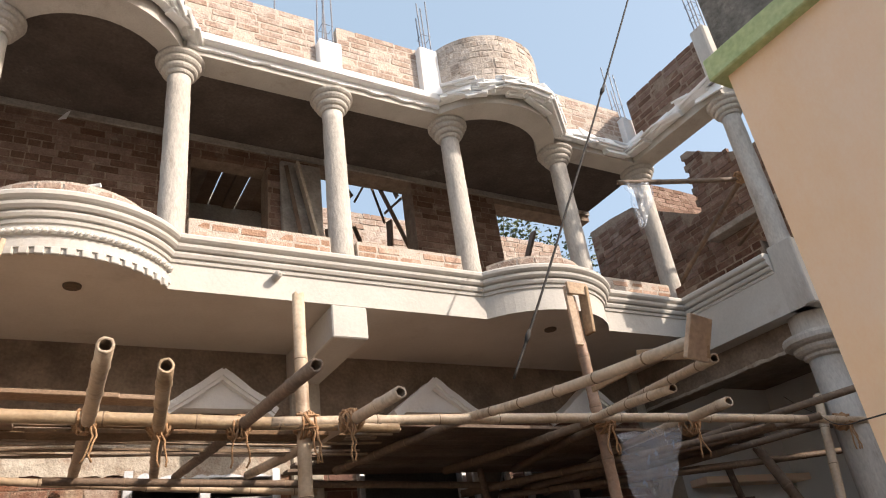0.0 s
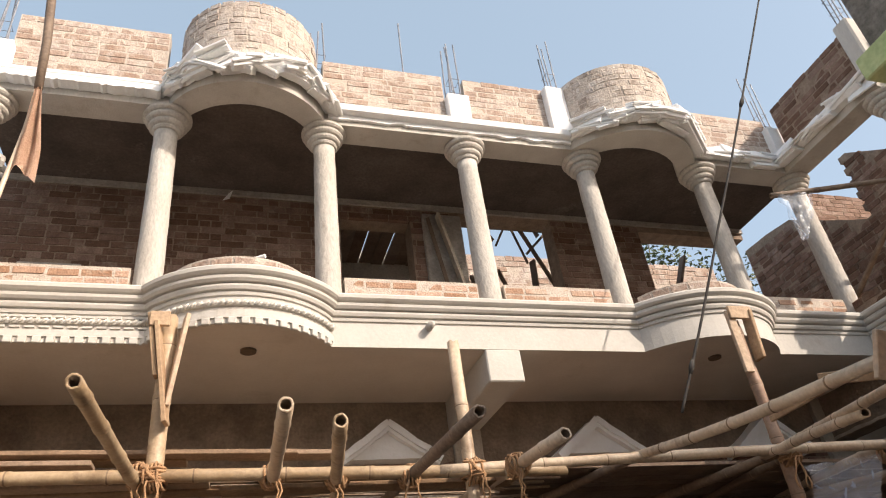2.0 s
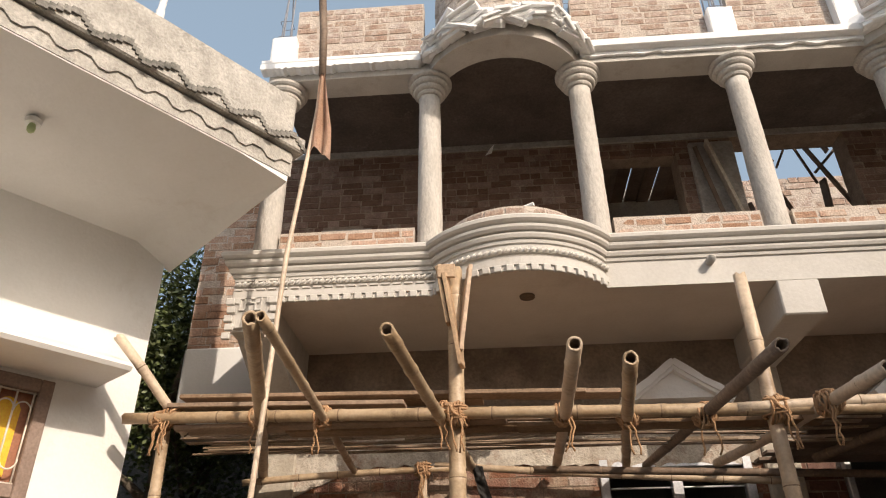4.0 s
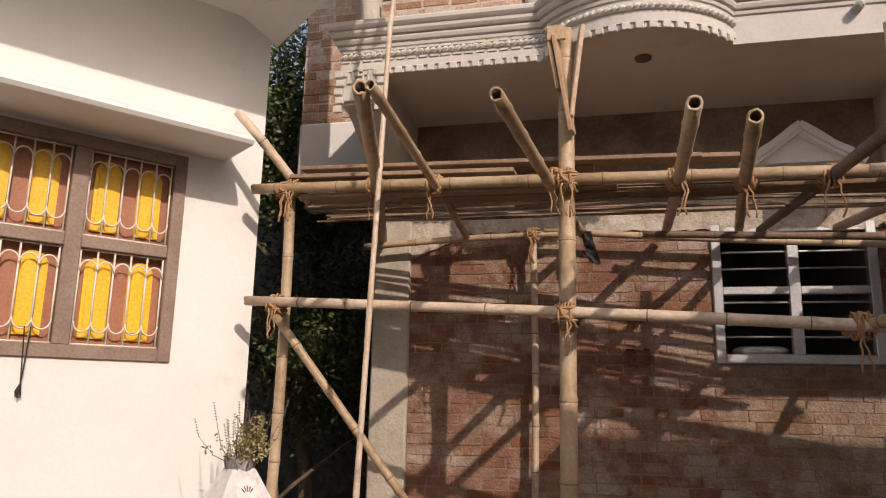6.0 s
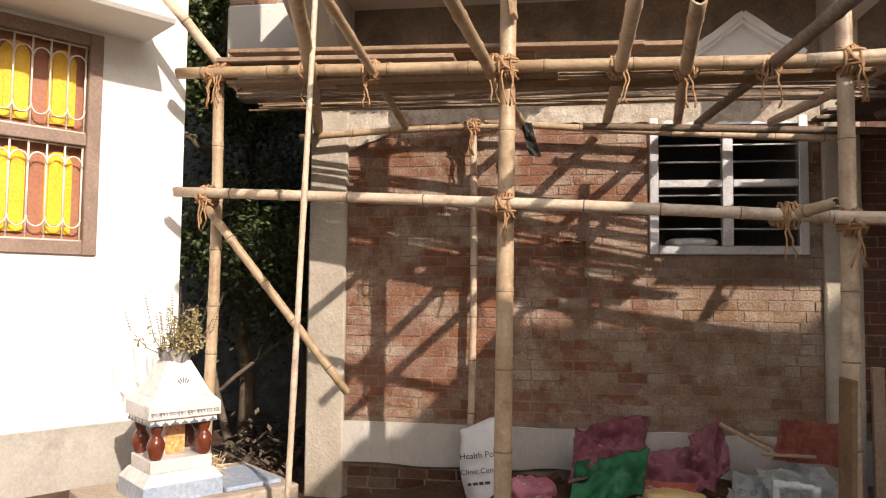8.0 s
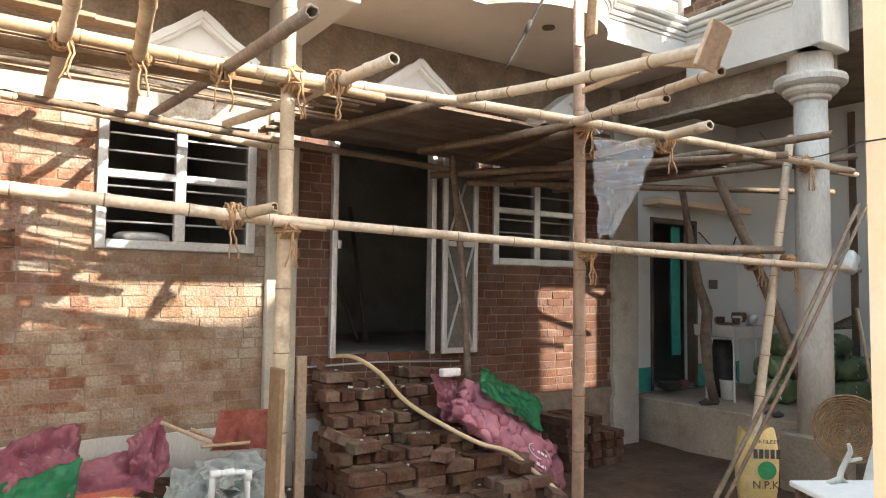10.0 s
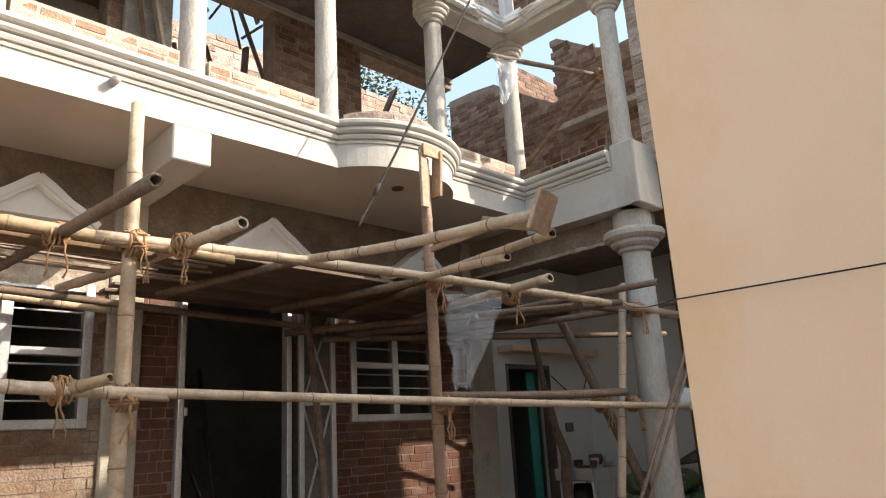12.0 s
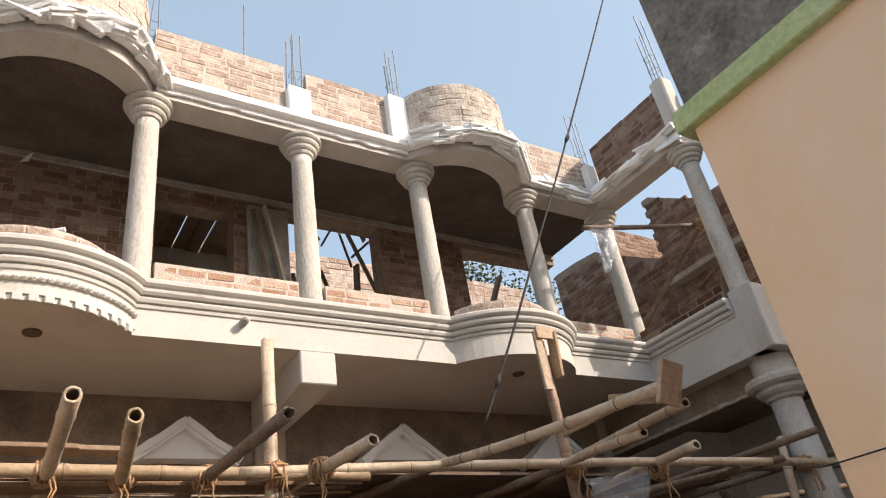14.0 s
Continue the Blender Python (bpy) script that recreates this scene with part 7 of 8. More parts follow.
def build_brick_steps():
    t = thing("brick_steps", "rough steps of loose red bricks piled up to the door", "brick pile", "", "", (2.316, 5.365, 0))
    rr = random.Random(21)
    spots = []
    # (x0, x1, y front, y back, top)
    tiers = [(1.68, 2.64, 5.80, 6.05, 1.01), (1.61, 2.69, 5.58, 5.84, 0.89), (1.56, 2.63, 5.37, 5.62, 0.73), (1.53, 2.74, 5.15, 5.40, 0.58), (1.53, 2.83, 4.92, 5.18, 0.41), (1.60, 3.00, 4.70, 4.96, 0.26)]
    for x0, x1, y0, y1, top in tiers:
        n = int(top / 0.082)
        for row in range(n):
            z = top - 0.041 - 0.082 * row
            x = x0 + rr.uniform(-0.06, 0.06)
            flip = rr.random() < 0.5
            while x < x1:
                w_ = 0.125 if flip else 0.25
                d_ = 0.25 if flip else 0.13
                rot = rr.uniform(-0.16, 0.16)
                drop = row == 0 and rr.random() < 0.16
                if not drop:
                    spots.append(((x + w_ / 2, y0 + d_ / 2 + rr.uniform(-0.03, 0.03), z + rr.uniform(-0.006, 0.006)), (w_ - 0.012, d_ - 0.006, 0.074), rot))
                    if not flip:
                        spots.append(((x + w_ / 2, y0 + d_ / 2 + 0.13, z + rr.uniform(-0.006, 0.006)), (w_ - 0.012, d_ - 0.006, 0.074), rot + rr.uniform(-0.04, 0.04)))
                x += w_ + rr.uniform(0.0, 0.02)
    spots.sort(key=lambda s: s[0][1] - s[0][2])
    lay(spots, M_BRICK_RED, t, 290)
    # tumbled ones
    meshes = bricks_of(M_BRICK_RED)
    for k, (x, y, z, rx, ry, rz) in enumerate(((1.72, 6.12, 1.04, 0.5, 0.2, 1.2), (1.55, 5.3, 0.60, 0.3, 0.4, 0.5), (2.2, 4.9, 0.48, 0.1, 0.1, 0.7), (2.9, 4.85, 0.33, 0.2, 0.1, 0.4), (3.05, 4.62, 0.14, 0.2, 0.0, 1.1), (1.5, 4.8, 0.16, 0.3, 0.1, 2.0), (1.45, 5.05, 0.16, 0.2, 0.3, 0.2))):
        ob = new("brick", meshes[k % 6])
        ob.parent = t
        ob.matrix_basis = Matrix.LocRotScale(Vector((x, y, z)) - t.location, Euler((rx, ry, rz)), (0.24, 0.12, 0.075))
    # second, smaller stack of bricks further along the wall
    t2 = thing("brick_stack", "small dark stack of loose bricks against the wall", "brick pile", "", "", (4.402, 5.697, 0))
    spots = []
    for row in range(6):
        for c in range(5 if row < 4 else 3):
            for d in range(2):
                spots.append(((4.02 + 0.16 * c + rr.uniform(-0.02, 0.02), 5.56 + 0.25 * d, 0.05 + 0.082 * row), (0.12, 0.245, 0.074), rr.uniform(-0.12, 0.12)))
    lay(spots, M_BRICK_RED, t2, 60)
    # sacks thrown beside the steps
    g = "sacks thrown beside the steps"
    a = thing("cement_bag", "empty crumpled pink cement sack draped down the bricks", "sack", g, "", (2.52, 5.282, 0.626))
    bm = B()
    sheet(bm, (2.373, 5.199, 0.662), (0.26, -0.02, -0.04), (-0.02, 0.14, 0.36), 30, 40, amp=0.06, seed=31, thick=0.06, freq=6.0)
    part("bag", bm, M_SACK_PINK, a, smooth=True)
    bm = B()
    box(bm, 2.41, 2.59, 5.235, 5.30, 1.0, 1.065, 0.01)
    part("label", bm, M_PAPERPRINT, a, "pale printed band")
    a = thing("cement_bag", "empty crumpled pink cement sack draped down the bricks", "sack", g, "", (3.032, 5.115, 0.423))
    bm = B()
    sheet(bm, (2.438, 5.149, 0.738), (0.70, -0.22, -0.62), (0.26, 0.18, 0.22), 60, 36, amp=0.065, seed=33, thick=0.05, freq=5.0)
    sheet(bm, (2.867, 5.032, 0.32), (0.52, -0.16, -0.24), (0.16, 0.26, 0.26), 50, 36, amp=0.07, seed=36, thick=0.05, freq=5.0)
    part("bag", bm, M_SACK_PINK, a, smooth=True)
    bm = B()
    m = Matrix.Translation((3.193, 4.966, 0.376)) @ Matrix.Rotation(radians(30), 4, 'Y') @ Matrix.Rotation(radians(-24), 4, 'X')
    tube(bm, [m @ Vector((0.13 * math.cos(k * 0.2618), 0, 0.055 * math.sin(k * 0.2618))) for k in range(25)], 0.004, 5)
    bars(bm, -0.09, 0.09, -0.022, 0.022, 1, m @ Matrix.Translation((0, -0.003, 0)), 5)
    bars(bm, -0.06, 0.06, -0.13, -0.075, 1, m @ Matrix.Translation((0.03, -0.003, 0)), 6)
    part("print", bm, M_PAPERPRINT, a)
    b_ = thing("green_bag", "glossy green sack lying folded over the pink one", "sack", g, "", (2.911, 5.282, 0.821))
    bm = B()
    sheet(bm, (2.678, 5.115, 0.875), (0.60, -0.06, -0.36), (0.18, 0.20, 0.20), 56, 30, amp=0.045, seed=34, thick=0.05, freq=5.0)
    part("fabric", bm, M_SACK_GREEN, b_, smooth=True)
    # hose down the bricks
    bm = B()
    key = [Vector(p) for p in ((1.852, 6.046, 1.127), (1.942, 5.863, 1.124), (2.074, 5.656, 1.005), (2.175, 5.406, 0.805), (2.364, 5.115, 0.639), (2.583, 4.949, 0.513), (2.826, 4.908, 0.432), (2.998, 4.825, 0.288), (3.15, 4.6, 0.10))]
    pts = []
    for k in range(len(key) - 1):
        p0, p1, p2, p3 = key[max(k - 1, 0)], key[k], key[k + 1], key[min(k + 2, len(key) - 1)]
        for q in range(8):
            t_ = q / 8
            pts.append(0.5 * ((2 * p1) + (p2 - p0) * t_ + (2 * p0 - 5 * p1 + 4 * p2 - p3) * t_ ** 2 + (3 * p1 - p0 - 3 * p2 + p3) * t_ ** 3))
    pts.append(key[-1])
    tube(bm, pts, 0.018, 10)
    tagged(part("water_hose", bm, M_HOSE, smooth=True), "yellowish water hose trailing down the brick steps", "hose")
    bm = B()
    tube(bm, [(1.511, 6.021, 1.046), (2.255, 6.021, 1.06), (3.114, 6.021, 1.031)], 0.008, 6)
    tagged(part("sill_rod", bm, M_STEEL), "thin rod lying along the door sill", "rod")


build_brick_steps()


# ---------------------------------------------------------------- the small shrine planter
def build_shrine():
    m0 = Matrix.Translation((-3.03, 4.43, 0.46)) @ Matrix.Rotation(radians(50), 4, 'Z') @ Matrix.Diagonal((0.8, 0.8, 0.97, 1))
    t = thing("shrine_planter", "small tiled shrine planter holding a dry basil bush", "shrine", "", "", m0.translation)

    def frustum(bm, w0, d0, z0, w1, d1, z1):
        a = [bm.verts.new(m0 @ Vector((sx * w0, sy * d0, z0))) for sx, sy in ((-1, -1), (1, -1), (1, 1), (-1, 1))]
        b = [bm.verts.new(m0 @ Vector((sx * w1, sy * d1, z1))) for sx, sy in ((-1, -1), (1, -1), (1, 1), (-1, 1))]
        bm.faces.new(a[::-1])
        bm.faces.new(b)
        for i in range(4):
            bm.faces.new((a[i], a[(i + 1) % 4], b[(i + 1) % 4], b[i]))
    def mbox(bm, x0, x1, y0, y1, z0, z1, bev=0.004):
        box(bm, x0, x1, y0, y1, z0, z1, bev, m0)
    bm = B()
    mbox(bm, -0.29, 0.29, -0.26, 0.26, -0.35, 0.10)
    part("base", bm, M_TILE_BLUE, t, "blue-grey tiled base")
    bm = B()
    frustum(bm, 0.29, 0.26, 0.101, 0.235, 0.21, 0.16)
    part("skirt", bm, M_TILE, t)
    bm = B()
    mbox(bm, -0.225, 0.225, -0.20, 0.20, 0.161, 0.235)
    part("plinth", bm, M_TILE, t)
    for sx in (-1, 1):
        for sy in (-1, 1):
            bm = B()
            px, py = sx * 0.175, sy * 0.155
            prof = [(0.035, 0.236), (0.045, 0.25), (0.05, 0.27), (0.062, 0.30), (0.062, 0.33), (0.045, 0.36), (0.03, 0.375), (0.04, 0.40), (0.048, 0.42), (0.04, 0.436)]
            lathe(bm, prof, 0, 0, 20)
            bmesh.ops.transform(bm, matrix=m0 @ Matrix.Translation((px, py, 0)), verts=bm.verts)
            part("pillar", bm, M_GLAZE, t, "glossy brown pot-shaped pillar", smooth=True)
    bm = B()
    mbox(bm, -0.075, 0.075, -0.05, 0.12, 0.236, 0.435)
    part("niche", bm, M_TILE, t)
    bm = B()
    mbox(bm, -0.07, 0.07, -0.062, -0.0505, 0.245, 0.41, 0.0)
    part("votive_tile", bm, M_PICTURE, t, "orange patterned votive tile")
    bm = B()
    mbox(bm, -0.245, 0.245, -0.225, 0.225, 0.437, 0.475)
    fringe = part("lower_band", bm, M_TILE, t, "white band with blue scalloped leaf pattern")
    for k in range(7):
        for face, (ox, oy, ang) in enumerate(((0, -0.2262, 0), (0.2462, 0, 90), (-0.2462, 0, -90))):
            u = -0.21 + 0.07 * k
            s_ = 0.022 if k % 2 else 0.03
            mf = m0 @ Matrix.Translation((ox, oy, 0.4385)) @ Matrix.Rotation(radians(ang), 4, 'Z')
            bm = B()
            prism(bm, [(u - s_, 0.0), (u + s_, 0.0), (u + s_ * 0.9, 0.011), (u + s_ * 0.35, 0.014), (u, 0.031 if k % 2 == 0 else 0.022), (u - s_ * 0.35, 0.014), (u - s_ * 0.9, 0.011)], "y", -0.0015, 0.0005)
            bmesh.ops.transform(bm, matrix=mf, verts=bm.verts)
            part("leaf_motif", bm, M_TILE_INK, fringe, "dark blue printed leaf")
    bm = B()
    mbox(bm, -0.265, 0.265, -0.245, 0.245, 0.476, 0.555)
    band = part("lettered_band", bm, M_TILE, t, "white tile band with dark lettering")
    mt = m0 @ Matrix.Translation((0.0, -0.2475, 0.498)) @ Matrix.Rotation(radians(90), 4, 'X')
    text_part("lettering", "হের কৃষ্ণ হের কৃষ্ণ কৃষ্ণ কৃষ্ণ হের হের", 0.031, mt, M_INK, band)
    bm = B()
    frustum(bm, 0.265, 0.245, 0.556, 0.215, 0.195, 0.60)
    part("ledge", bm, M_TILE, t)
    bm = B()
    frustum(bm, 0.21, 0.19, 0.601, 0.09, 0.085, 0.80)
    top = part("pot", bm, M_TILE, t, "tapering tiled pot with a pink lily print")
    # pale lily print with dark stamens on the front face
    tilt = math.atan2(0.105, 0.199)
    mf = m0 @ Matrix.Translation((0, -0.1905, 0.601)) @ Matrix.Rotation(-tilt, 4, 'X')
    for a, L, w_ in ((-62, 0.10, 0.034), (-30, 0.125, 0.04), (4, 0.14, 0.042), (34, 0.125, 0.04), (64, 0.10, 0.034)):
        bm = B()
        c, s_ = math.cos(radians(a)), math.sin(radians(a))
        prism(bm, [(0.01 + u * c + v * s_, 0.045 - u * s_ + v * c) for u, v in ((0, 0), (w_ * 0.8, L * 0.35), (w_, L * 0.62), (w_ * 0.5, L * 0.88), (0, L), (-w_ * 0.5, L * 0.88), (-w_, L * 0.62), (-w_ * 0.8, L * 0.35))], "y", -0.0022 - 0.0002 * abs(a) / 30, 0.0)
        bmesh.ops.transform(bm, matrix=mf, verts=bm.verts)
        part("petal_print", bm, M_PETAL, top, "pale pink printed petal")
    for a in (-40, -18, 2, 22, 42):
        bm = B()
        c, s_ = math.cos(radians(a)), math.sin(radians(a))
        prism(bm, [(0.01 + u * c + v * s_, 0.05 - u * s_ + v * c) for u, v in ((-0.0025, 0.03), (0.0025, 0.03), (0.005, 0.058), (0, 0.072), (-0.005, 0.058))], "y", -0.0042, -0.001)
        bmesh.ops.transform(bm, matrix=mf, verts=bm.verts)
        part("stamen_print", bm, M_INK, top, "dark printed stamen")
    # flared leaf-shaped lip
    for k in range(6):
        a = 2 * math.pi * k / 6 + 0.3
        c, s_ = math.cos(a), math.sin(a)
        bm = B()
        g = []
        for j in range(5):
            v = j / 4
            rad = 0.090 + 0.034 * v ** 2.2
            half = (0.062 + 0.022 * math.sin(math.pi * v * 0.8)) * (1 - 0.45 * v ** 4)
            row = []
            for i in range(5):
                u = (i - 2) / 2
                z = 0.775 + 0.105 * v - 0.012 * u * u * v + 0.006 * math.sin(3 * u + k)
                rr_ = rad - 0.018 * u * u * (1 - 0.4 * v)
                row.append(bm.verts.new(m0 @ Vector((rr_ * c - u * half * s_, rr_ * s_ + u * half * c, z))))
            g.append(row)
        for r0, r1 in zip(g, g[1:]):
            for i in range(4):
                bm.faces.new((r0[i], r0[i + 1], r1[i + 1], r1[i]))
        bmesh.ops.solidify(bm, geom=list(bm.faces), thickness=0.007)
        part("lip_leaf", bm, M_TILE, t, smooth=True)
    # the bush
    plant = thing("basil_bush", "dry sparse basil bush in the shrine planter", "plant", "", "", m0 @ Vector((0, 0, 0.80)))
    rr = random.Random(12)
    stems, leaves = B(), B()
    root = m0 @ Vector((0, 0, 0.80))
    for k in range(46):
        a = rr.gauss(0.4, 1.0) if k % 3 else rr.uniform(0, 6.28)
        sp = rr.uniform(0.02, 0.17) if k % 3 else rr.uniform(0.14, 0.27)
        h = rr.uniform(0.16, 0.34)
        p0 = root + Vector((rr.uniform(-0.03, 0.03), rr.uniform(-0.03, 0.03), 0))
        tip = root + Vector((math.cos(a) * sp + 0.02, math.sin(a) * sp, h))
        mid = p0.lerp(tip, 0.5) + Vector((math.cos(a), math.sin(a), -0.6)) * 0.03
        tube(stems, [p0, mid, tip], [0.004, 0.0028, 0.0014], 4)
        bare = k % 3 == 0
        for q in range(10 if bare else 24):
            u = rr.uniform(0.45 if bare else 0.3, 0.8 if bare else 1.0)
            p = (p0.lerp(mid, u * 2) if u < 0.5 else mid.lerp(tip, u * 2 - 1)) + Vector((rr.uniform(-0.015, 0.015), rr.uniform(-0.015, 0.015), rr.uniform(-0.015, 0.015)))
            d = Vector((rr.uniform(-1, 1), rr.uniform(-1, 1), rr.uniform(-0.9, 0.5))).normalized()
            s_ = d.orthogonal().normalized() * 0.007
            L = rr.uniform(0.018, 0.036)
            leaves.faces.new([leaves.verts.new(v) for v in (p, p + d * L * 0.5 + s_, p + d * L, p + d * L * 0.5 - s_)])
        if bare:
            # a seed spike with small whorls at the tip
            top_ = tip + Vector((math.cos(a) * 0.03, math.sin(a) * 0.03, 0.10))
            tube(stems, [tip, top_], [0.0014, 0.0008], 4)
            for q in range(7):
                c = tip.lerp(top_, q / 6)
                for e in range(3):
                    d = Vector((math.cos(e * 2.1 + q), math.sin(e * 2.1 + q), 0.3)) * 0.010
                    tube(stems, [c, c + d], [0.0026, 0.0012], 4)
    tagged(part("twiggery", stems, M_BARK, plant), "thin dry twigs", "", "", "stuff")
    tagged(part("foliage", leaves, M_LEAF_DRY, plant), "sparse small dry leaves", "", "", "stuff")
    # raised slab it stands on, and litter next to it
    bm = B()
    mbox(bm, -0.55, 0.85, -0.40, 0.55, -0.6, 0.0, 0.01)
    tagged(part("shrine_slab", bm, M_DUST), "raised cement slab under the shrine", "slab", "", "structure")
    bm = B()
    mbox(bm, 0.30, 0.75, -0.30, 0.30, 0.002, 0.03, 0.006)
    tagged(part("green_slate", bm, M_TILE_BLUE), "flat greenish slab lying beside the shrine", "slab")
    tt = thing("dry_litter", "clump of dry straw beside the shrine", "straw", "", "", m0 @ Vector((0.36, 0.1, 0.03)))
    bm = B()
    for k in range(70):
        p = m0 @ Vector((0.36 + rr.uniform(-0.07, 0.07), 0.1 + rr.uniform(-0.07, 0.07), 0.04 + rr.uniform(0, 0.12)))
        d = Vector((rr.uniform(-1, 1), rr.uniform(-1, 1), rr.uniform(-0.5, 0.5))).normalized() * 0.05
        tube(bm, [p - d, p + d], 0.003, 3)
    part("straw", bm, M_HOSE, tt)


build_shrine()


# ---------------------------------------------------------------- greenery
def build_tree(x, y, h, spread, n, seed, label, z0=0.0, leaf=0.07, low=0.3, mat=None, bound=None):
    rr = random.Random(seed)
    t = thing("tree", label, "tree", "", "", (x, y, z0))
    bm = B()
    tips = []
    def limb(p, d, L, r, depth):
        pts, rad = [p], [r]
        q = p
        for k in range(4):
            d = (d + Vector((rr.uniform(-0.25, 0.25), rr.uniform(-0.25, 0.25), rr.uniform(-0.05, 0.15)))).normalized()
            q = q + d * L / 4
            pts.append(q)
            rad.append(r * (1 - 0.15 * (k + 1)))
        if not bound or all(v.x < bound[0] - 0.1 and v.y > bound[1] for v in pts):
            tube(bm, pts, rad, 7)
        if depth:
            for k in range(4):
                a = rr.uniform(0, 6.28)
                nd = (d * 0.7 + Vector((math.cos(a), math.sin(a), rr.uniform(0.0, 0.6))) * 0.8).normalized()
                limb(pts[rr.choice((2, 3, 4))], nd, L * rr.uniform(0.5, 0.75), r * 0.5, depth - 1)
        else:
            tips.extend(pts[2:])
    limb(Vector((x, y, z0 - 0.1)), Vector((0, 0, 1)), h * 0.5, 0.05 * h / 3, 3)
    part("trunk", bm, M_BARK, t, smooth=True)
    bm = B()
    for k in range(n):
        c = rr.choice(tips)
        p = c + Vector((rr.gauss(0, 1), rr.gauss(0, 1), rr.gauss(0, 0.8))) * spread * 0.16
        if p.z < z0 + low or (bound and (p.x > bound[0] or p.y < bound[1])):
            continue
        d = Vector((rr.uniform(-1, 1), rr.uniform(-1, 1), rr.uniform(-0.8, 0.3))).normalized()
        s_ = d.cross(Vector((rr.uniform(-1, 1), rr.uniform(-1, 1), rr.uniform(-1, 1)))).normalized() * leaf * 0.26
        L = leaf * rr.uniform(0.7, 1.3)
        bm.faces.new([bm.verts.new(v) for v in (p, p + d * L * 0.45 + s_, p + d * L, p + d * L * 0.45 - s_)])
    part("crown", bm, mat or M_LEAF, t)
    return t


build_tree(-3.95, 7.6, 6.3, 2.2, 60000, 61, "leafy green tree in the gap between the houses", leaf=0.07, bound=(-3.0, 6.7), mat=M_LEAF_SUN)
build_tree(-3.5, 8.0, 4.4, 2.2, 20000, 62, "dark leafy shrub in the shaded alley", low=0.0, bound=(-2.95, 6.7))
build_tree(-3.9, 7.2, 3.0, 1.6, 9000, 66, "dark leafy shrub in the shaded alley", low=0.0, bound=(-2.95, 6.7))
build_tree(8.6, 11.5, 9.0, 3.0, 34000, 63, "green tree standing behind the house", leaf=0.10)
build_tree(10.0, 12.0, 9.0, 3.2, 8000, 65, "green tree behind the side wing", leaf=0.10)


def build_alley():
    # Backdrop wall added for the alley's depth, its darkness given as colour.
    bm = B()
    box(bm, -7.5, -2.9, 9.6, 9.8, -0.2, 5.0)
    tagged(part("wall_alley_backdrop", bm, M_MOSS), "dark wall added as backdrop for the unlit alley", "wall", "", "structure")
    bm = B()
    box(bm, -2.765, -2.745, 6.3, 9.6, -0.2, 4.2)
    tagged(part("wall_side", bm, M_MORTAR), "side wall of the new house along the alley", "wall", "", "structure")
    rr = random.Random(77)
    t = thing("leaf_litter", "heap of rubbish and fallen leaves in the alley", "litter", "", "stuff", (-3.1, 6.6, 0))
    bm = B()
    for k in range(900):
        p = Vector((rr.uniform(-3.9, -2.9), rr.uniform(5.6, 8.5), 0.05 + rr.uniform(0, 0.5) * rr.random()))
        d = Vector((rr.uniform(-1, 1), rr.uniform(-1, 1), rr.uniform(-0.3, 0.3))).normalized() * rr.uniform(0.03, 0.09)
        s_ = d.cross(Vector((0, 0.3, 1))).normalized() * d.length * 0.35
        bm.faces.new([bm.verts.new(v) for v in (p - d, p + s_, p + d, p - s_)])
    part("leaves", bm, M_BARK, t)


build_alley()


# ---------------------------------------------------------------- plastic film, porch things
def build_film():
    def film(name, pts_top, drop, seed, label):
        t = thing(name, label, "plastic sheet", "torn plastic film caught on poles", "", pts_top[0])
        a, b = Vector(pts_top[0]), Vector(pts_top[1])
        bm = B()
        rows = []
        for j in range(17):
            v = j / 16
            row = []
            for i in range(13):
                u = i / 12
                w_ = (1 - 0.82 * v ** 1.3)
                c = a.lerp(b, 0.12 + (u - 0.12) * w_)
                row.append(bm.verts.new(c + Vector((0.03 * noise.noise((u * 5, v * 4, seed)), 0.05 * noise.noise((u * 6, v * 5, seed + 3)), -drop * v * (1 + 0.1 * noise.noise((u * 4, 0, seed)))))))
            rows.append(row)
        for r0, r1 in zip(rows, rows[1:]):
            for i in range(12):
                bm.faces.new((r0[i], r0[i + 1], r1[i + 1], r1[i]))
        part("film", bm, M_FILM, t, smooth=True)
    film("plastic_film", ((2.86, 4.04, 2.77), (3.47, 3.98, 2.81)), 0.68, 3, "torn clear plastic film hanging from the scaffold rail")
    film("plastic_film", ((4.30, 4.56, 5.48), (4.62, 4.46, 5.48)), 0.52, 8, "torn clear plastic film hanging from an upper pole")


build_film()


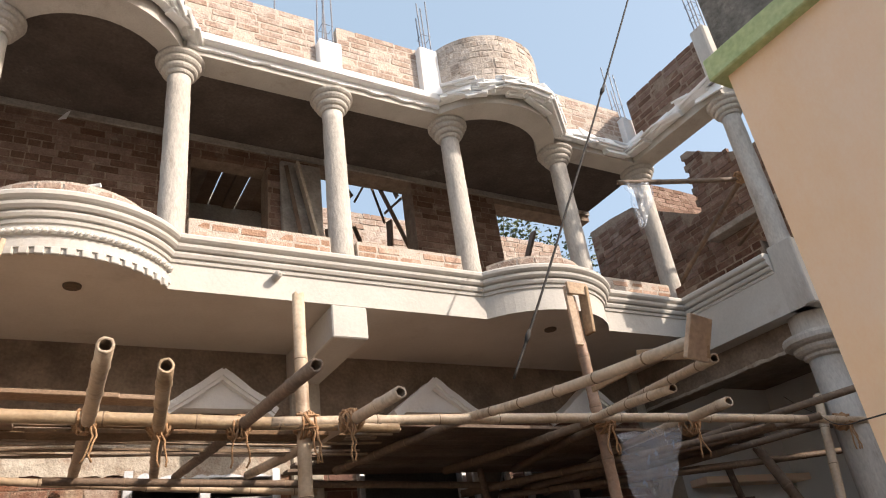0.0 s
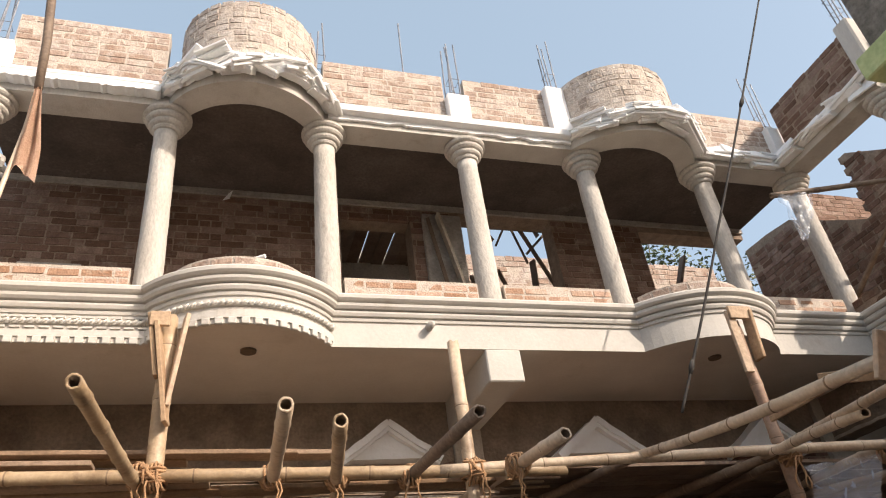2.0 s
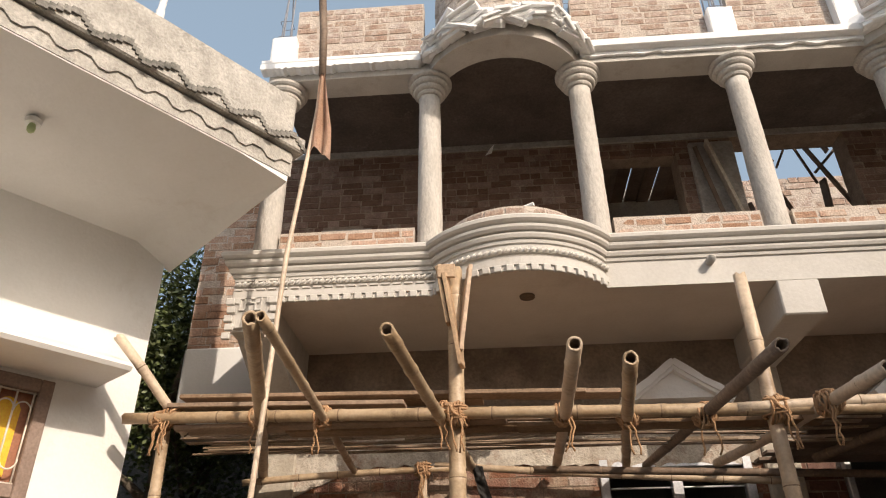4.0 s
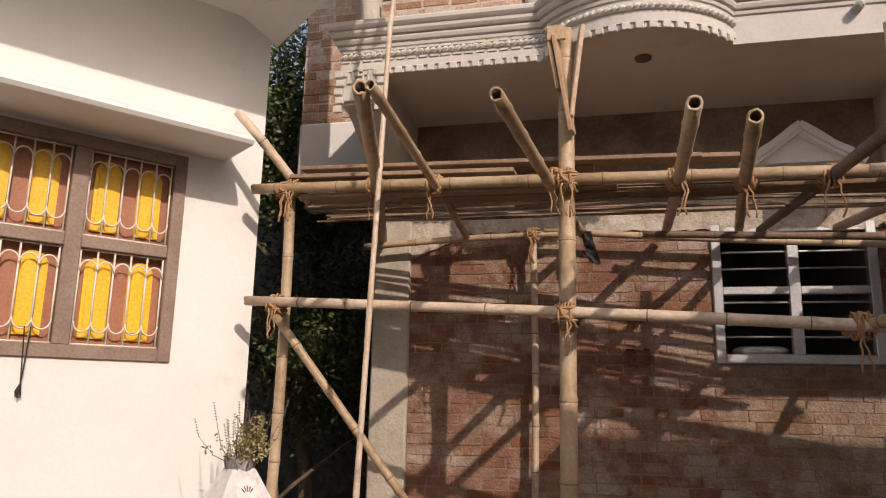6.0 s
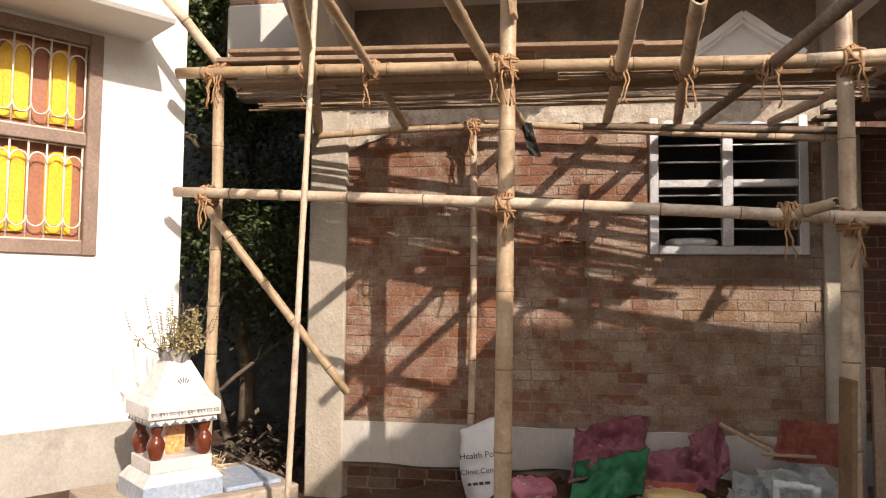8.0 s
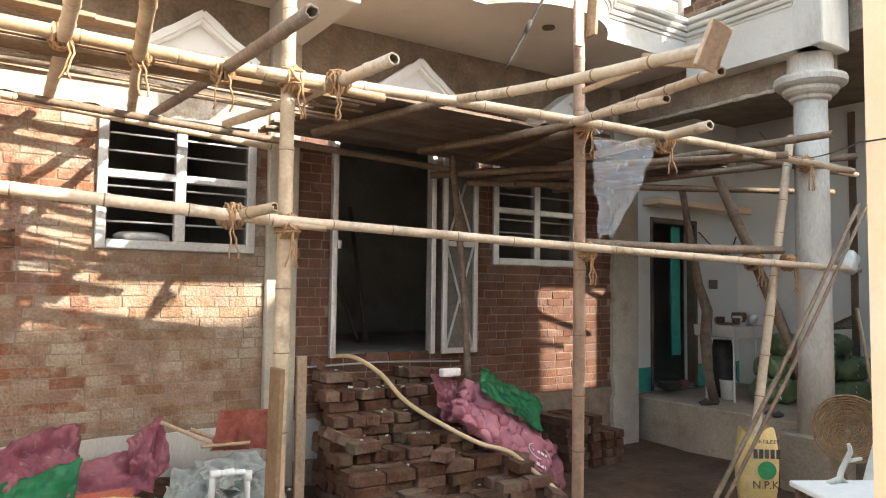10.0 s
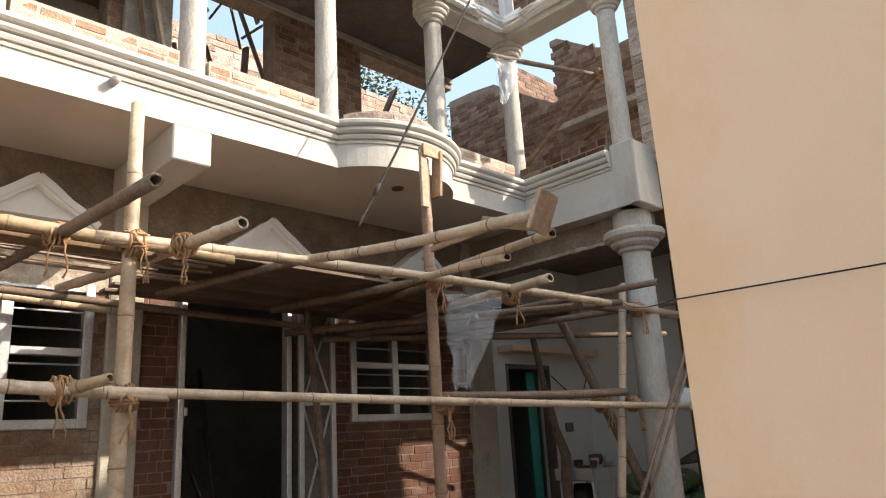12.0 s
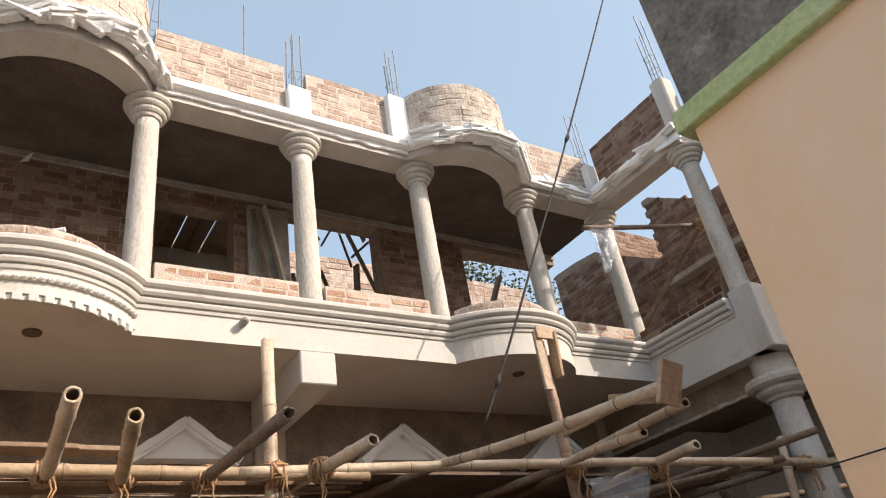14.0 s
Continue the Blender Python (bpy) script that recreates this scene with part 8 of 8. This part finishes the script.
def build_porch_things():
    # yellow sack
    cx, cy = 4.55, 3.90
    t = thing("yellow_sack", "full yellow woven sack with dark green print, open top", "sack", "", "", (cx, cy, 0.02))
    bm = B()
    rows = []
    for j in range(15):
        h = j / 14
        w_ = 0.185 * (0.88 + 0.18 * math.sin(math.pi * h))
        row = []
        for i in range(28):
            a = 2 * math.pi * i / 28
            row.append(bm.verts.new((cx + math.cos(a) * w_ * (1 + 0.03 * noise.noise((math.cos(a) * 3, h * 6, 1))), cy + math.sin(a) * w_ * 0.75, 0.02 + h * 0.60 + 0.008 * math.sin(h * 60) + (0.03 * math.sin(3 * a) if j == 14 else 0))))
        rows.append(row)
    for r0, r1 in zip(rows, rows[1:]):
        for i in range(28):
            bm.faces.new((r0[i], r0[(i + 1) % 28], r1[(i + 1) % 28], r1[i]))
    bm.faces.new(rows[0][::-1])
    part("bag", bm, M_SACK_YELLOW, t, smooth=True)
    face = Matrix.Translation((cx - 0.10, cy - 0.150, 0)) @ Matrix.Rotation(radians(-38), 4, 'Z')
    text_part("print", "N.P.K.", 0.085, face @ Matrix.Translation((0, 0, 0.19)) @ Matrix.Rotation(radians(90), 4, 'X'), M_INK, t, "dark printed letters")
    text_part("print", "FERTILISER", 0.042, face @ Matrix.Translation((0, 0, 0.535)) @ Matrix.Rotation(radians(90), 4, 'X'), M_INK, t, "dark printed letters")
    bm = B()
    for q in range(5):
        box(bm, -0.10 + 0.043 * q, -0.07 + 0.043 * q, -0.003, 0.001, 0.42, 0.49, 0, face)
    part("print", bm, M_INK, t)
    bm = B()
    lathe(bm, [(0.07, -0.002), (0.07, 0.004)], 0, 0, 20)
    bmesh.ops.transform(bm, matrix=face @ Matrix.Translation((0, -0.002, 0.33)) @ Matrix.Rotation(radians(90), 4, 'X'), verts=bm.verts)
    part("emblem", bm, M_SACK_GREEN, t, "round green emblem")
    # cane basket leaning on the column
    t = thing("cane_basket", "round woven cane basket leaning on edge", "basket", "", "", (5.2, 3.5, 0.6))
    bm = B()
    c = Vector((5.20, 3.50, 0.62))
    m = Matrix.Translation(c) @ Matrix.Rotation(radians(-60), 4, 'Z') @ Matrix.Rotation(radians(70), 4, 'X')
    for k in range(14):
        r_ = 0.03 + 0.24 * (k / 13)
        z = -0.14 * math.cos(math.pi / 2 * k / 13)
        tube(bm, [m @ Vector((r_ * math.cos(a), r_ * math.sin(a), z + 0.006 * math.sin(a * 12 + k * 3.14))) for a in (2 * math.pi * q / 36 for q in range(37))], 0.009, 5)
    part("weave", bm, M_BASKET, t)
    bm = B()
    for q in range(14):
        a = 2 * math.pi * q / 14
        tube(bm, [m @ Vector(((0.03 + 0.24 * k / 6) * math.cos(a), (0.03 + 0.24 * k / 6) * math.sin(a), -0.14 * math.cos(math.pi / 2 * k / 6))) for k in range(7)], 0.006, 4)
    part("ribs", bm, M_BASKET, t)
    # poles leaning across the porch corner
    for k, (a, b, r_) in enumerate((((2.74, 3.28, 0.0), (5.06, 3.32, 2.41), 0.016), ((2.80, 3.24, 0.0), (5.10, 3.28, 2.40), 0.013), ((4.55, 2.85, 0.0), (4.75, 3.2, 1.6), 0.012))):
        bm = B()
        tube(bm, [a, Vector(a).lerp(Vector(b), 0.5) + Vector((0.02, 0, -0.03)), b], r_, 7)
        tagged(part("leaning_rod", bm, M_BAMBOO_DARK), "thin brown rod leaning by the porch", "rod", "rods leaning by the porch")
    for k, (a, b, w_) in enumerate((((4.35, 3.0, 0.0), (5.1, 3.15, 0.62), 0.10), ((4.55, 2.9, 0.0), (5.2, 3.05, 0.5), 0.08))):
        a, b = Vector(a), Vector(b)
        d = b - a
        m = Matrix.Translation(a) @ d.to_track_quat('Z', 'Y').to_matrix().to_4x4()
        bm = B()
        box(bm, -w_, w_, -0.012, 0.012, 0, d.length, 0.003, m)
        tagged(part("leaning_board", bm, M_SACK_GREY), "grey board leaning by the porch column", "board", "boards leaning by the porch")
    # white table top
    t = thing("white_table", "white-topped table with a forked wooden piece on it", "table", "", "", (2.9, 2.5, 0))
    bm = B()
    m = Matrix.Translation((3.22, 2.30, 0.665)) @ Matrix.Rotation(radians(-30), 4, 'Z')
    box(bm, -0.42, 0.6, -0.28, 0.20, 0.0, 0.03, 0.006, m)
    part("tabletop", bm, M_PVC, t)
    for x, y in ((-0.38, -0.24), (0.56, -0.24), (-0.38, 0.16), (0.56, 0.16)):
        bm = B()
        box(bm, x - 0.02, x + 0.02, y - 0.02, y + 0.02, -0.665, 0.0, 0.003, m)
        part("leg", bm, M_WOOD_DARK, t)
    bm = B()
    o = m @ Vector((-0.18, 0.14, 0.03))
    tube(bm, [o, o + Vector((0.03, 0.0, 0.06)), o + Vector((0.09, -0.02, 0.16)), o + Vector((0.07, -0.02, 0.20))], [0.018, 0.016, 0.014, 0.01], 8)
    tube(bm, [o + Vector((0.06, -0.01, 0.11)), o + Vector((0.14, -0.05, 0.12))], [0.013, 0.009], 8)
    tube(bm, [o + Vector((-0.06, 0.02, 0.0)), o + Vector((0.02, 0, 0.02)), o + Vector((0.05, -0.02, -0.02))], 0.018, 8)
    tagged(part("forked_root", bm, M_SACK_GREY, smooth=True), "bleached forked piece of wood on the table", "wood")
    # on the porch: full green sacks, pail, pots, washstand, sandals
    rr = random.Random(4)
    for k, (x, y, z, yaw) in enumerate(((6.72, 5.08, 0.64, -30), (7.05, 4.86, 0.64, -20), (7.38, 4.62, 0.64, -35), (6.80, 5.08, 0.88, -10), (7.12, 4.86, 0.89, -40), (7.42, 4.62, 0.88, -25), (7.0, 5.02, 1.12, -30), (7.30, 4.80, 1.13, -15))):
        t = sack("green_sack", (x, y, z), (0.46, 0.40, 0.27), (0, rr.uniform(-8, 8), yaw), M_SACK_LEAF, "plump full green sack stacked on the porch", 70 + k, group="green sacks on the porch", crumple=0.16, fine=0.07)
        c, w_ = Vector((x, y, z)), Vector((0.80, 0.60, 0)) * 0.14
        out = Vector((-0.56, -0.62, 0)).normalized() * 0.215
        bm = B()
        for q in range(3):
            zz = Vector((0, 0, -0.06 + 0.06 * q + rr.uniform(-0.01, 0.01)))
            pts_ = [c + out * 0.98 + zz - w_ * rr.uniform(0.3, 0.9), c + out * 1.05 + zz + Vector((0, 0, 0.02)), c + out * 0.98 + zz + w_ * rr.uniform(0.3, 0.9)]
            tube(bm, pts_, 0.005, 5)
        part("stripes", bm, M_PAPERPRINT, t, "pale printed stripes")
    def pot(name, x, y, z, prof, mat, label, cat):
        bm = B()
        lathe(bm, [(r_, z + h) for r_, h in prof], x, y, 24)
        tagged(part(name, bm, mat, smooth=True), label, cat)
    pot("paint_pail", 6.52, 5.52, 0.495, [(0.075, 0.0), (0.09, 0.20), (0.095, 0.205), (0.095, 0.22), (0.085, 0.22), (0.075, 0.03)], M_PVC, "white plastic paint pail on the porch", "pail")
    pot("cooking_pan", 6.22, 6.12, 0.545, [(0.06, 0.0), (0.12, 0.03), (0.15, 0.09), (0.16, 0.12), (0.15, 0.12), (0.11, 0.05)], M_BLACK, "soot-blackened round cooking pan", "pan")
    pot("clay_jar", 6.62, 5.66, 0.495, [(0.10, 0.0), (0.15, 0.14), (0.155, 0.36), (0.12, 0.56), (0.10, 0.66)], M_BLACK, "dark tall jar under the washstand", "jar")
    t = thing("washstand", "small stand with a white basin and piled utensils", "washstand", "", "", (6.55, 5.5, 0.495))
    for dx, dy in ((-0.20, -0.18), (0.20, -0.18), (-0.20, 0.18), (0.20, 0.18)):
        bm = B()
        tube(bm, [(6.55 + dx, 5.5 + dy, 0.495), (6.55 + dx, 5.5 + dy, 1.22)], 0.014, 8)
        part("leg", bm, M_STEEL, t)
    bm = B()
    prism(bm, [(6.25, 1.22), (6.30, 1.205), (6.80, 1.205), (6.85, 1.22), (6.87, 1.34), (6.82, 1.345), (6.80, 1.245), (6.30, 1.245), (6.28, 1.345), (6.23, 1.34)], "y", 5.24, 5.76)
    for y0, y1 in ((5.24, 5.27), (5.73, 5.76)):
        box(bm, 6.262, 6.838, y0 + 0.002, y1 - 0.002, 1.23, 1.335, 0.004)
    part("basin", bm, M_PLASTER, t)
    for k in range(14):
        bm = B()
        x, y = rr.uniform(6.34, 6.76), rr.uniform(5.32, 5.68)
        r_ = rr.uniform(0.04, 0.085)
        z = 1.245 + (0.11 if k > 7 else 0.0)
        lathe(bm, [(r_ * 0.7, z), (r_, z + r_ * 0.8), (r_ * 0.9, z + 0.01 + r_ * 1.4)], x, y, 14)
        tagged(part("utensil", bm, M_STEEL if k % 2 else M_BRICK_RED, smooth=True), "small metal or clay kitchen vessel", "vessel", "vessels on the washstand")
    t = thing("hand_broom", "dry grass broom stuck over the sacks", "broom", "", "", (7.3, 4.6, 1.3))
    bm = B()
    for k in range(40):
        a = rr.uniform(-0.5, 0.5)
        o = Vector((7.18, 4.82, 1.30))
        tube(bm, [o, o + Vector((0.30 * math.cos(a), -0.26 * math.cos(a), 0.16 * math.sin(a) + 0.10))], 0.003, 3)
    part("bristles", bm, M_BARK, t)
    for k, (x, y, rz) in enumerate(((5.92, 4.55, 0.3), (5.98, 4.68, 0.5), (5.95, 5.36, -0.2), (6.02, 5.46, 0.1))):
        t = thing("sandal", "worn dark sandal on the porch floor", "sandal", "sandals on the porch", "", (x, y, 0.495))
        bm = B()
        pts = [(0.12 * math.cos(a) * (1 + 0.1 * math.cos(a)), 0.045 * math.sin(a)) for a in (2 * math.pi * q / 16 for q in range(16))]
        prism(bm, pts, "z", 0.0, 0.018)
        bmesh.ops.transform(bm, matrix=Matrix.Translation((x, y, 0.496)) @ Matrix.Rotation(rz, 4, 'Z'), verts=bm.verts)
        part("sole", bm, M_BLACK, t)
        bm = B()
        tube(bm, [(x, y - 0.04, 0.51), (x + 0.02, y, 0.545), (x, y + 0.04, 0.51)], 0.007, 6)
        part("strap", bm, M_BARK, t)
    bm = B()
    sheet(bm, (6.35, 6.15, 0.54), (0.48, 0.05, 0.02), (0.05, 0.16, 0.06), amp=0.04, seed=41)
    tagged(part("pink_rag", bm, M_SACK_PINK, smooth=True), "rumpled dull pink rag by the doorway", "rag")
    # tied bundle and clutter at the rail end
    for k, (x, y, z) in enumerate(((5.72, 3.74, 1.98), (-0.98, 5.86, 2.96))):
        bm = B()
        if k:
            sheet(bm, (x - 0.05, y - 0.05, z + 0.02), (0.09, -0.02, -0.03), (0.07, -0.02, -0.27), 16, 24, amp=0.03, seed=91, thick=0.01, freq=9.0)
        else:
            blob(bm, (x, y, z), (0.16, 0.13, 0.20), (0, 20, 0), 90 + k, 0.3, 0.15, 20, 12)
        tagged(part("plastic_wrap", bm, M_SACK_WHITE if k == 0 else M_BLACK, smooth=True), "scrap of plastic bag tied round a pole end", "plastic bag", "plastic scraps on the scaffold")
    # things inside the doorway, leaning on the back wall
    for k, (x, l_) in enumerate(((2.35, 0.2), (2.55, -0.15), (2.9, -0.3), (3.0, 0.1))):
        bm = B()
        tube(bm, [(x, 7.7, 1.10), (x + l_, 8.4, 2.7)], 0.025, 8)
        tagged(part("leaning_pole", bm, M_WOOD_DARK), "timber leaning inside the dark room", "pole", "poles inside the room")
    bm = B()
    lathe(bm, [(0.16, 0.0), (0.2, 0.05), (0.2, 0.08), (0.16, 0.1)], 0, 0, 24)
    bmesh.ops.transform(bm, matrix=Matrix.Translation((0.31, 6.25, 2.0)), verts=bm.verts)
    tagged(part("steel_tray", bm, M_STEEL, smooth=True), "round metal pan on the window ledge inside", "pan")


build_porch_things()


def build_scraps():
    """Torn paper and mortar crumbs on the bricks and the rubble."""
    rr = random.Random(88)
    t = thing("litter", "torn paper scraps and mortar crumbs on bricks and soil", "litter", "", "stuff", (1.5, 5.3, 0.3))
    bm = B()
    steps = [(5.80, 1.01), (5.58, 0.89), (5.37, 0.73), (5.15, 0.58), (4.92, 0.41), (4.70, 0.26)]
    for k in range(46):
        if k < 26:
            y, z = rr.choice(steps)
            p = Vector((rr.uniform(1.65, 2.6), y + rr.uniform(0.02, 0.2), z + 0.006))
        else:
            p = Vector((rr.uniform(-1.0, 1.2), rr.uniform(5.2, 5.5), 0.32 + rr.uniform(-0.06, 0.06)))
        L = rr.uniform(0.01, 0.04)
        m = Matrix.LocRotScale(p, Euler((rr.uniform(-0.4, 0.4), rr.uniform(-0.4, 0.4), rr.uniform(0, 6))), Vector((L, L * rr.uniform(0.4, 0.9), 0.008)))
        box(bm, -0.5, 0.5, -0.5, 0.5, -0.5, 0.5, 0, m)
    part("scrap", bm, M_SACK_GREY, t)


build_scraps()
